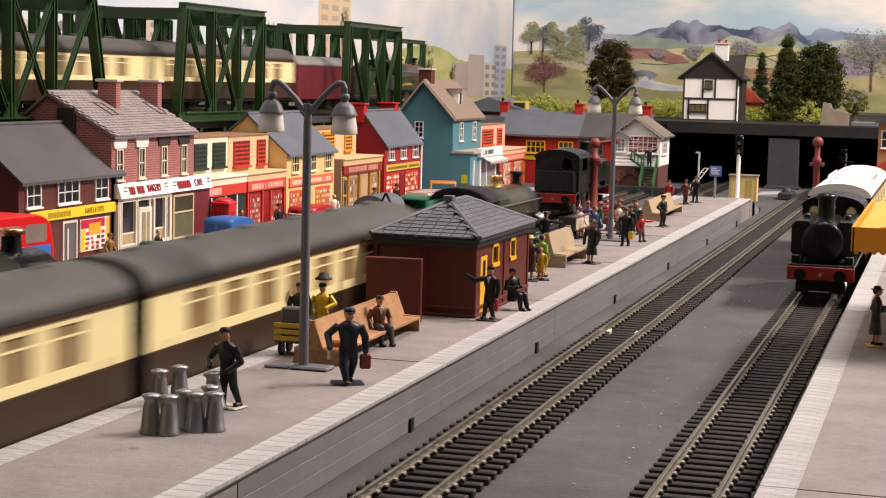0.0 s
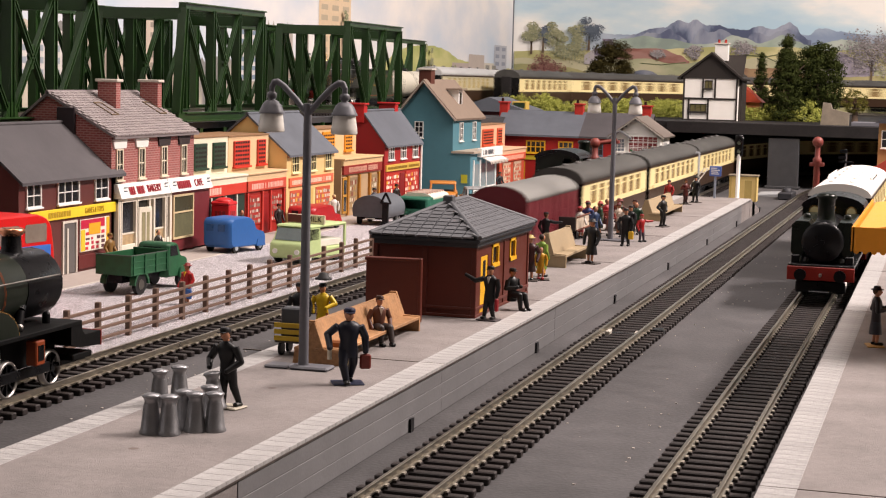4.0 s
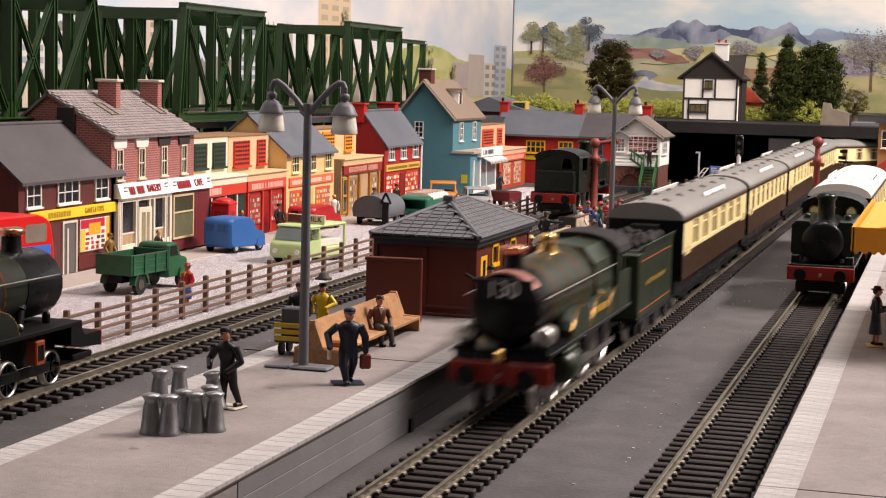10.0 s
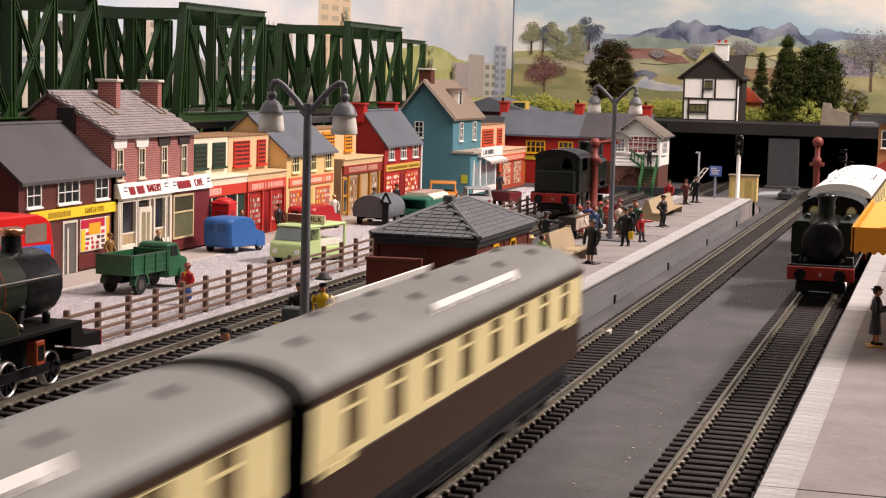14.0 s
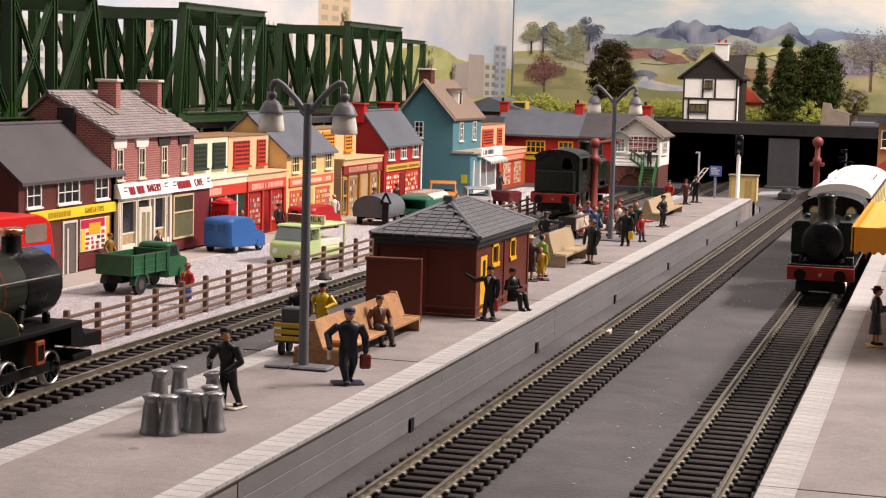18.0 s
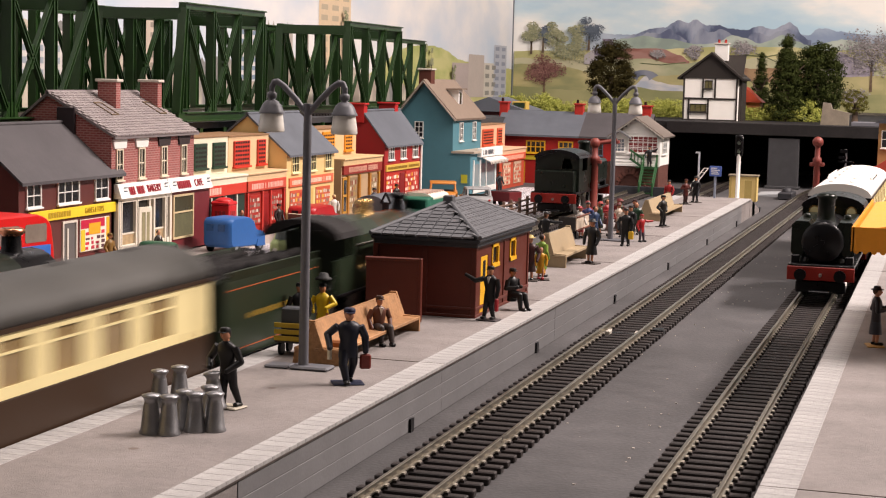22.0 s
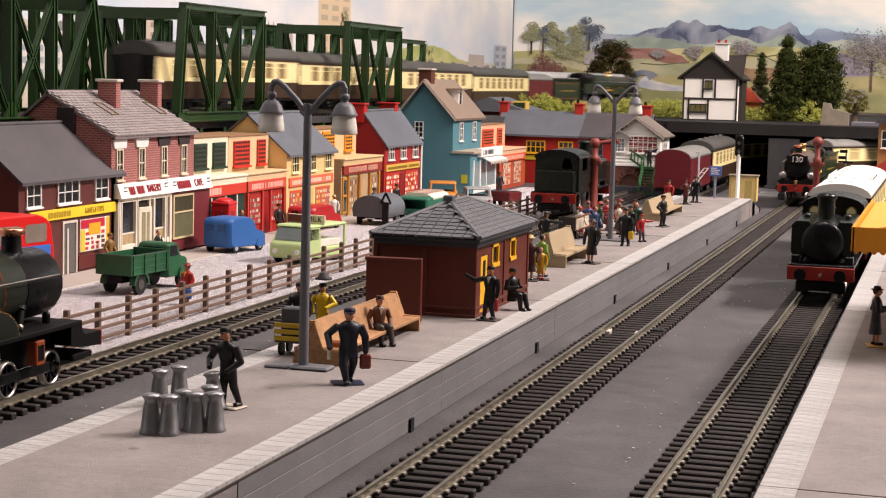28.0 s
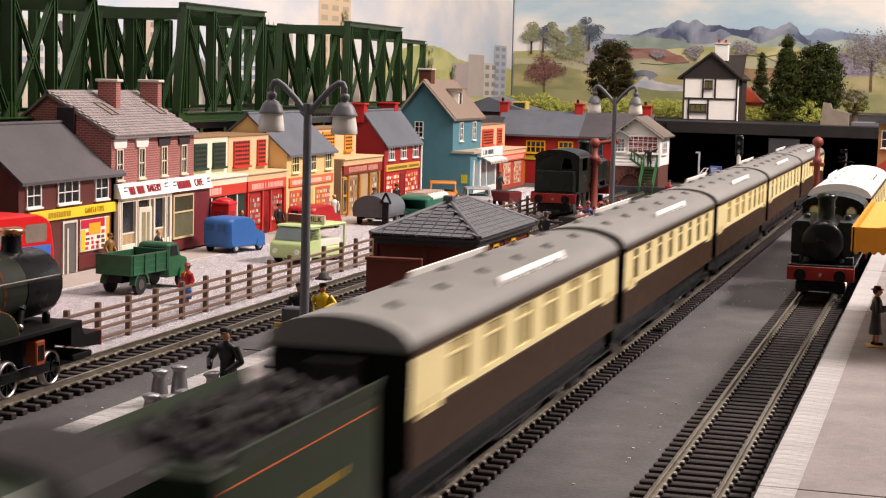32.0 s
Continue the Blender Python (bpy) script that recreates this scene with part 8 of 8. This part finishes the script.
ridge(br, "painted_lower_meadow", paint("low_meadow", "8a8c64", "b4a97c", 10, (1, 1, 2.5), .4, .6, "9f9a6c"), [(-71, 13.6), (-63, 13.2), (-57, 12.2), (-50, 11.9), (-46, 12.2), (-38, 12.4), (-30, 11.6), (-24, 11.6), (-18, 12.6), (-8, 13), (30, 12)], 6, 2.5, .25, .3, seed=8)
ridge(br, "painted_river", paint("river", "a9b0bc", "d4cfc8", 20, (1, 1, 3), .4, .6), [(-50.5, 10.4), (-48.5, 12.0), (-46.5, 11.2), (-44, 10.7), (-38, 10.4)], 9.7, 2.7, .08, .5, seed=9)
b = Build(paint("bridge_stone", "5c6274", "868a94", 30))
arch = [(-48.9 + .95 * math.cos(math.pi * i / 8), 11.3 + .9 * math.sin(math.pi * i / 8)) for i in range(9)]
top = [(-46.4, 12.2), (-47.3, 12.75), (-48.1, 12.95), (-48.6, 13.0), (-48.95, 13.0), (-49.3, 13.0), (-49.8, 12.9), (-50.6, 12.6), (-51.6, 12.2)]
for i in range(8):
    b.face([(x, BY - 2.9 * THIN, z) for x, z in (arch[i], arch[i + 1], top[i + 1], top[i])])
part("painted_stone_bridge", b, br)
ridge(br, "painted_front_bank", paint("front_bank", "888a60", "a09c70", 14, (1, 1, 2), .4, .6), [(-71, 9.8), (-60, 9.4), (-50, 10.2), (-45, 9.6), (-38, 9.8), (-24, 10), (30, 10)], 6, 3.1, .2, .3, seed=10)


def painted_tree(name, x, z0, zc, w, h, leaf, trunk, n=110, depth=.42, south=True, seed=0, clumps=9):
    rnd = random.Random(seed)
    b = Build(trunk)
    d0 = 3.3 * THIN

    def at(u, v, d):
        return (u, BY - d, v) if south else (BX + d, u, v)
    b.face([at(x - .22, z0, d0), at(x + .22, z0, d0), at(x + .1, zc, d0), at(x - .1, zc, d0)])
    blobs = []
    for k in range(clumps):
        a, r = rnd.uniform(0, 6.283), math.sqrt(rnd.random()) * .75
        e = (x + math.cos(a) * r * w / 2, zc + math.sin(a) * r * h / 2)
        blobs.append((e, rnd.uniform(.2, .32) * w))
        g = (x, z0 + (zc - z0) * rnd.uniform(.5, .9))
        b.face([at(g[0] - .08, g[1], d0), at(g[0] + .08, g[1], d0), at(e[0] + .04, e[1], d0), at(e[0] - .04, e[1], d0)])
    b.use(leaf)
    for k in range(n * 11):
        (cx, cz), rr = blobs[k % clumps]
        a, r = rnd.uniform(0, 6.283), rnd.random() ** .7 * rr
        cx, cz = cx + math.cos(a) * r, cz + math.sin(a) * r * .62
        s = rnd.uniform(.07, .19)
        m = rnd.randint(4, 6)
        b.face([at(cx + s * math.cos(6.283 * i / m) * rnd.uniform(.5, 1.2), cz + .7 * s * math.sin(6.283 * i / m) * rnd.uniform(.5, 1.2), d0 + .01 + .00015 * k) for i in range(m)])
    return part(name, b, br if south else bl)


LF1 = island_paint("leaf_olive", "6c7458", "b3b08c")
LF0 = island_paint("leaf_slate", "4a5460", "707a86")
LF2 = island_paint("leaf_red", "5c3434", "a0786c")
LF3 = island_paint("leaf_grey", "5c5a58", "b0a8a8")
TK = paint("painted_trunk", "5a4a3c", "78664e", 40)
painted_tree("painted_blue_tree", -66, 15.4, 18.6, 3.4, 3.4, LF0, TK, 60, seed=31)
painted_tree("painted_blue_tree", -58.2, 16, 19.4, 4.4, 4.6, LF0, TK, 110, seed=32)
painted_tree("painted_tree", -68, 15.2, 18.0, 3.4, 5.4, LF1, TK, 110, seed=1)
painted_tree("painted_tree", -63.6, 15.2, 18.5, 3.6, 6.4, LF1, TK, 120, seed=2)
painted_tree("painted_tree", -60, 15.6, 18.2, 3.8, 5.6, LF1, TK, 120, seed=3)
painted_tree("painted_shrub", -62.5, 14.6, 15.6, 8, 1.6, LF1, TK, 70, seed=4)
painted_tree("painted_red_tree", -65.6, 8.8, 12.6, 6.8, 5.4, LF2, TK, 170, seed=9, clumps=14)
painted_tree("painted_tall_tree", -12.4, 10.4, 16.8, 9.5, 8.4, LF3, TK, 170, seed=10, clumps=18)
painted_tree("painted_tall_tree", -7.0, 10.4, 17.6, 9, 9, LF3, TK, 150, seed=14, clumps=16)
painted_tree("painted_bush", -32.6, 16.0, 16.9, 4.2, 1.9, LF3, TK, 60, seed=22)
painted_tree("painted_bush", -46.6, 14.6, 15.8, 2.4, 1.6, LF3, TK, 30, seed=23)
painted_tree("painted_bush", -40.4, 14.8, 16.0, 3.0, 2.4, LF3, TK, 50, seed=24)
painted_tree("painted_bush", -15, 8.5, 9.6, 5, 1.6, LF3, TK, 50, seed=25)
b = Build(paint("painted_stone", "a8a2a4", "c8c0bc", 30))
d = 3.2 * THIN
b.face([(-58.9, BY - d, 13.8), (-55.4, BY - d, 13.8), (-55.4, BY - d, 15.2), (-57.2, BY - d, 16.4), (-58.9, BY - d, 15.2)])
b.use(paint("painted_slates", "6c6474", "837a88", 30))
b.face([(-57.3, BY - d - .02, 16.5), (-57.2, BY - d - .02, 15.3), (-54.4, BY - d - .02, 15.2), (-54.8, BY - d - .02, 16.2)])
b.face([(-56.0, BY - d - .03, 18.0), (-55.0, BY - d - .03, 16.0), (-53.4, BY - d - .03, 16.2), (-54.4, BY - d - .03, 18.0)])
part("painted_cottage", b, br)

# west board: town, hill and towers
ridge(bl, "painted_hill", paint("west_hill", "a8ae6a", "c4c084", 14, (1, 1, 2.5), .4, .6), [(150, 8), (200, 10.5), (225, 15.2), (236, 15.3), (252, 13.4), (280, 12.6)], 5, .1, .3, .2, False, 31)
ridge(bl, "painted_town", paint("west_town", "a09488", "84827f", 22, (1, 1, .5), .4, .6, "c8beac"), [(60, 14), (110, 15.0), (128, 14.6), (140, 13.0), (150, 12.2), (190, 12.8), (215, 10.2), (235, 8)], 5, .15, .6, .9, False, 32)


def painted_block(y0, y1, z0, z1, colour, rows=0, cols=0, wc="6a7480", d=.3):
    b = Build(plain(colour, .6, var=.15, scale=30))
    b.face([(BX + d * THIN, y0, z0), (BX + d * THIN, y1, z0), (BX + d * THIN, y1, z1), (BX + d * THIN, y0, z1)])
    b.use(plain(wc, .6))
    for i in range(rows):
        for k in range(cols):
            a = y0 + (y1 - y0) * (k + .2) / cols
            z = z0 + (z1 - z0) * (i + .25) / rows
            b.face([(BX + (d + .15) * THIN, a, z), (BX + (d + .15) * THIN, a + (y1 - y0) / cols * .6, z), (BX + (d + .15) * THIN, a + (y1 - y0) / cols * .6, z + (z1 - z0) / rows * .5), (BX + (d + .15) * THIN, a, z + (z1 - z0) / rows * .5)])
    part("painted_building", b, bl)


painted_block(188, 199, 12, 22, "d8c0a0", 8, 3, "b8a890", .35)
painted_block(165, 171, 10, 15.6, "d4d0cc", 6, 4, "8090a0", .36)
painted_block(120, 128, 10, 14, "cfcac4", 4, 3, "98a0a8", .37)
painted_block(140, 147, 10, 16.5, "c8b8a8", 7, 2, "988c80", .38)
painted_block(244, 254, 8, 13.2, "b0a29c", 0, 0, d=.4)
painted_block(253, 262, 8, 14.6, "b8aca2", 0, 0, d=.42)
painted_block(262, 270, 8, 13.4, "c8c2b4", 4, 2, "8a8880", .44)
painted_block(268, 276, 8, 16.4, "b0b4bc", 7, 2, "8c92a0", .46)
b = Build(paint("spire", "a8a098", "c4b8a8", 30))
for y in (172.5, 178.0, 183.0):
    b.face([(BX + .4 * THIN, y, 12), (BX + .4 * THIN, y + 1.8, 12), (BX + .4 * THIN, y + 1.8, 15.8), (BX + .4 * THIN, y + 1.6, 16.7), (BX + .4 * THIN, y + 1.3, 15.8), (BX + .4 * THIN, y + .5, 15.8), (BX + .4 * THIN, y + .2, 16.7), (BX + .4 * THIN, y, 15.8)])
part("painted_spire", b, bl)
for i, (y, zc, w, h) in enumerate(((196, 17, 1.6, 5), (229, 14, 1.8, 6), (232, 13.2, 2, 5.4), (243.5, 12, 1.6, 4))):
    painted_tree("painted_fir", y, 8, zc, w, h, LF1, TK, 60, .5, False, 40 + i)

# ---- upper landscape: shrubs, trees, houses on the deck ----
def leafage(n, radius, leaf, material, seed, clumps=70, size=.55, flat=.7):
    """Many small leaves in tufts on the surface given by radius(direction), in centimetres."""
    rnd = random.Random(seed)
    b = Build(material)
    tufts = []
    for k in range(clumps):
        zz, a = 1 - 2 * (k + .5) / clumps, k * 2.39996 + rnd.uniform(-.3, .3)
        s = math.sqrt(1 - zz * zz)
        d = Vector((s * math.cos(a), s * math.sin(a), zz))
        tufts.append((radius(d) * rnd.uniform(.82, 1.0), size * rnd.uniform(.7, 1.35)))
    for k in range(n):
        c, r = tufts[k % clumps]
        o = Vector((rnd.gauss(0, 1), rnd.gauss(0, 1), rnd.gauss(0, 1))).normalized()
        p = c + Vector((o.x, o.y, o.z * flat)) * r * rnd.uniform(.55, 1.05)
        if k % 4 == 0:
            p = p.lerp(Vector((0, 0, p.z)), rnd.uniform(.15, .6))
        nn = (o + Vector((rnd.uniform(-.5, .5), rnd.uniform(-.5, .5), rnd.uniform(-.5, .5)))).normalized()
        u = nn.orthogonal().normalized()
        v = nn.cross(u)
        t = rnd.uniform(0, 6.28)
        u, v = u * math.cos(t) + v * math.sin(t), v * math.cos(t) - u * math.sin(t)
        q = leaf * rnd.uniform(.6, 1.3)
        b.face([tuple(p + u * q), tuple(p + v * q * .6), tuple(p - u * q * .8), tuple(p - v * q * .6)])
    return b


def leaf_mat(name, c1, c2):
    m = mat(name, hexc(c1), .8, .35, 160, .1, spec=.04)
    n, l = m.node_tree.nodes, m.node_tree.links
    g = n.new("ShaderNodeNewGeometry")
    mx = n.new("ShaderNodeMix")
    mx.data_type = "RGBA"
    mx.inputs["A"].default_value, mx.inputs["B"].default_value = (*hexc(c1), 1), (*hexc(c2), 1)
    l.new(g.outputs["Random Per Island"], mx.inputs["Factor"])
    l.new(mx.outputs["Result"], n["Principled BSDF"].inputs["Base Color"])
    return m


BUSH = leaf_mat("bush_leaf", "8a9240", "b4b462")
BUSH2 = leaf_mat("bush_leaf_straw", "9c9450", "ccc084")
DARKLEAF = leaf_mat("dark_leaf", "2a3118", "3b421f")
OLIVE = leaf_mat("olive_leaf", "322f19", "474024")
BARK = mat("bark", (.09, .06, .04), .85, .3, 120, .5)


def lumpy(rx, ry, rz, z0, seed, amp=.3, freq=1.6):
    def f(d):
        k = 1 + amp * noise.noise(d * freq + Vector((seed * 3.1, 0, 0))) + amp * .5 * noise.noise(d * freq * 2.7 + Vector((0, seed * 2.3, 0)))
        return Vector((d.x * rx * k, d.y * ry * k, z0 + d.z * rz * k))
    return f


meshes = []
for s in range(4):
    meshes.append(leafage(5200, lumpy(2.1, 1.6, 1.3, .9, s, .4, 2.4), .085, BUSH if s < 3 else BUSH2, s, 46, .55, .8).data("bush"))
rnd = random.Random(5)
k = 0
for x0, x1, y, zb, step in ((-53, -31, 207, 6.6, 1.7), (-24.5, -14.5, 203, 6.75, 2.0), (-50, -32, 211, 6.5, 2.6)):
    x = x0
    while x < x1:
        o = solid("bush", meshes[3 if -44.5 < x < -41.5 else rnd.randrange(3)], "bright green lichen bush on the upper deck", "bush", (x, y + rnd.uniform(-1.2, 1.2), zb), "hedge bushes", turn=rnd.uniform(0, 360))
        sc = rnd.uniform(.75, 1.1)
        o.scale = (sc, sc, sc * rnd.uniform(.75, 1.1))
        x += step * rnd.uniform(.7, 1.2)


def tree(name, label, at, crown, limbs, height, material, n=2600, leaf=.3, seed=0, clumps=90, size=.6, flat=.7):
    th = thing(name, at, label, "tree", "upper trees")
    b = Build(BARK)
    b.cyl((0, 0, 0), (.1, 0, height * .55), .45, .2, 9)
    r = random.Random(seed)
    for i in range(limbs):
        a, z = r.uniform(0, 6.28), height * r.uniform(.25, .5)
        b.cyl((0, 0, z), (math.cos(a) * height * .2, math.sin(a) * height * .2, z + height * .2), .14, .05, 6)
    part("trunk", b, th)
    part("crown", leafage(n, crown, leaf, material, seed, clumps, size, flat), th)
    return th


tree("broadleaf_tree", "round dark olive model tree beside the upper track", (-50.9, 262, 6.9), lumpy(3.3, 3.1, 4.8, 5.7, 1, .28, 3.4), 7, 10, OLIVE, 26000, .14, 1, 150, .95, .6)
def cone(r, h, z0, seed):
    def f(d):
        t = (d.z + 1) / 2
        k = (1 - t ** 1.5) ** .9 * (1 + .35 * noise.noise(Vector((d.x * 2, d.y * 2, t * 9 + seed))))
        a = math.atan2(d.y, d.x)
        return Vector((math.cos(a) * r * k, math.sin(a) * r * k, z0 + t * h))
    return f


tree("slender_conifer", "slender dark conifer behind the timbered house", (-22.4, 211, 6.85), cone(1.1, 7.8, .3, 2), 5, 8, DARKLEAF, 10000, .1, 2, 150, .42, .6)
tree("tall_conifer", "tall dark green conifer on the upper deck", (-18.6, 203, 6.85), cone(2.0, 9.8, .2, 3), 5, 10, DARKLEAF, 20000, .12, 3, 220, .7, .6)
tree("broadleaf_tree", "broad dark green model tree on the upper deck", (-15.4, 206, 6.85), lumpy(2.9, 2.8, 4.4, 5.0, 4, .16, 3.6), 7, 10, DARKLEAF, 30000, .13, 4, 190, .9, .6)
tree("small_tree", "small round olive tree by the stone wall", (-10.5, 200, 6.9), lumpy(1.5, 1.4, 1.2, 2.6, 5, .2, 2.0), 5, 3.5, leaf_mat("small_leaf", "4c4a22", "6c6830"), 5000, .07, 5, 50, .34)
solid("stone_wall", Build(mat("ruin_stone", (.25, .21, .16), .85, .25, 120, .5)).prism([(-13.6, 6.85), (-13.4, 9.3), (-12.6, 9.2), (-12.4, 8.6), (-10.6, 8.2), (-10.6, 6.85)], "y", 190.5, 191.5), "broken grey stone wall on the upper deck", "wall")
solid("platform_slab", Build(plain("6a6a70", .7)).box(-10.2, 188, 6.85, -6.5, 192, 7.3, .05), "grey slab at the deck's edge", "slab")

# half-timbered house
TB, PL = mat("timber_black", (.022, .017, .014), .7, .25, 150, .2), mat("plaster_white", (.88, .85, .79), .7, .06, 120, .12)
th = thing("timbered_house", (-29.4, 195, 6.85), "black and white half-timbered house with dark roof", "house")
part("wall", Build(PL).box(0, 0, 0, 6.1, 6, 5), th)
part("gable_boarding", Build(TB).prism([(-.3, 4.75), (6.4, 4.75), (3.1, 7.6)], "y", -.1, 6.1), th, "dark boarded gable")
for q in ((0, 2.35, 6.1, 2.55), (0, 4.75, 6.1, 4.95), (0, 0, 6.1, .12)):
    part("beam", Build(TB).box(q[0], -.08, q[1], q[2], 0, q[3]), th)
for x, z0, z1 in ((-.05, 0, 5), (5.95, 0, 5), (2.1, 2.4, 4.8), (3.5, 2.4, 4.8), (2.75, 0, 2.5), (.55, 0, 2.5)):
    part("stud", Build(TB).box(x, -.09, z0, x + .2, .01, z1), th)
rf = Build(TB)
rf.prism([(3.1, 7.75), (3.1, 7.5), (-.65, 4.55), (-.75, 4.75)], "y", -.4, 6.6)
rf.prism([(3.1, 7.75), (3.1, 7.5), (6.75, 4.55), (6.85, 4.75)], "y", -.4, 6.6)
part("roof", rf, th, "dark brown roof")
part("wing_wall", Build(TB).box(6.1, 1.6, 0, 6.45, 6, 5.2), th)
part("wing_roof", Build(TB).prism([(3.4, 7.5), (3.4, 7.3), (.9, 4.9), (.8, 5.05)], "x", 3.6, 6.6), th)
for x, z, w, h, nx in ((2.85, 3.6, .9, .95, 2), (1.75, .95, 1.9, .9, 3)):
    window(th, (x, -.06, z), w, h, nx, 1, TB, -90, glass=plain("6a6440", .3))
c = chimney(th, (3.9, 2.4, 6.8), 1.2, 1.5, 1.9, WHITE, 2, "b02820")
th = thing("red_roofed_house", (-24.6, 203.5, 6.85), "small orange-brick house with a red roof", "house")
part("wall", Build(plain("b07048", .7)).box(0, 0, 0, 3.0, 3, 2.2), th)
part("roof", Build(plain("b84a30", .6)).prism([(-.3, 2.1), (3.3, 2.1), (1.2, 3.9), (-.3, 4.0)], "y", -.3, 3.3), th)
# station building at the far end of the opposite platform
th = thing("station_building", (-6.2, 150, 0), "tan station building with a red canopy roof", "building")
part("wall", Build(plain("b08a58", .7)).box(.4, 0, 0, 9, 8, 8.2), th)
part("upper_roof", Build(plain("4a4a50", .7)).prism([(.0, 8.0), (4.5, 10.4), (9.3, 8.0)], "y", -.4, 8.4), th)
part("canopy_roof", Build(plain("b84838", .6)).prism([(-.6, 3.55), (-.6, 3.7), (1.8, 5.4), (9, 5.4), (9, 3.55)], "y", -1.5, -.05), th, "red canopy roof")
for z in (5.9,):
    for x in (1.2, 3.2):
        window(th, (x, -.02, z), 1.1, 1.5, 2, 2, turn=-90)
# odds and ends on the baseboard
solid("white_sheet", Build(plain("9a9c9e", .7, var=.2)).prism([(-18.2, 0.0), (-18.2, .12), (-15.2, .3), (-15.0, .0)], "y", 171, 176.5), "scrap of pale grey card on the baseboard", "card")
b = Build(plain("2a2a2e", .6))
b.box(-15.6, 166.5, 0, -14.2, 170.5, .7, .1)
b.lathe([(.5, .7), (.45, 1.0), (.2, 1.1)], (-14.9, 168.5, 0), 10)
solid("point_motor", b, "dark point motor beside the track", "point motor")
t = thing("bracket_signal", (-7.9, 141, 0), "small black and white bracket signal", "railway signal")
part("post", Build(plain("8a8c90", .5)).box(-.06, -.06, 0, .06, .06, 6.0), t)
part("arm", Build(BLACK).box(-.6, -.15, 5.2, .0, -.05, 5.45), t)
part("arm", Build(BLACK).box(-.5, -.15, 5.7, .1, -.05, 5.95), t)
part("bracket", Build(BLACK).box(-.6, -.1, 4.9, .6, .1, 5.05), t)
# rail joiner by the wall and small board by the track
jn = thing("rail_joint", (-12.92, 71.2, 0), "bright metal rail joiners across the main track", "rail joiner")
for sx in (-.825, .825):
    part("joiner", Build(plain("b8b2a6", .45)).box(sx * .74 - .1, -.3, .16, sx * .74 + .1, .3, .36, .04), jn, "pale plastic rail joiner")
part("joint_gap", Build(BLACK).box(-.7, .2, .1, .7, .45, .22), jn)
part("cable_tab", Build(BLACK).box(1.0, 1.5, 0, 1.5, 2.0, .3, .04), jn)
# dust and crumbs on the bare board
rnd = random.Random(77)
b = Build(plain("b8b0a8", .8))
for k in range(230):
    x, y = (rnd.uniform(-11.6, -7.4), rnd.uniform(30, 150)) if k < 150 else (rnd.uniform(-26.8, -25.2), rnd.uniform(45, 130))
    q = rnd.uniform(.015, .04)
    b.box(x - q, y - q, 0, x + q, y + q * rnd.uniform(.5, 1.5), q * .7)
tagged(solid("dust_crumbs", b, "pale dust and crumbs scattered on the grey board", "dust"), kind="stuff")
straight_track("track_main", -12.92, 28, 165, "nickel rails on dark brown sleepers beside the platform wall")
straight_track("track_bay", -6.05, 28, 140, "nickel rails on dark sleepers beside the opposite platform")
straight_track("track_back", -28.9, 40, 176, "nickel rails on dark sleepers beside the rail fence")
straight_track("track_far_side", -23.55, 34, 166, "nickel rails on dark sleepers behind the platform")
L1, L2, L3 = loop_length(LOOP_ONE), loop_length(LOOP_TWO), loop_length(LOOP_UP)
curve_track("track_main_rest", LOOP_ONE, -28, L1 - 165, "railway track curving away under the black deck")
curve_track("track_far_side_rest", LOOP_TWO, 166, L2 + 34, "railway track curving away under the black deck")
curve_track("track_upper", LOOP_UP, 0, L3, "railway track of the upper line", up_z)
curve_track("track_upper_outer", LOOP_BACK, 0, loop_length(LOOP_BACK), "outer railway track of the upper line", up_z)
motions()
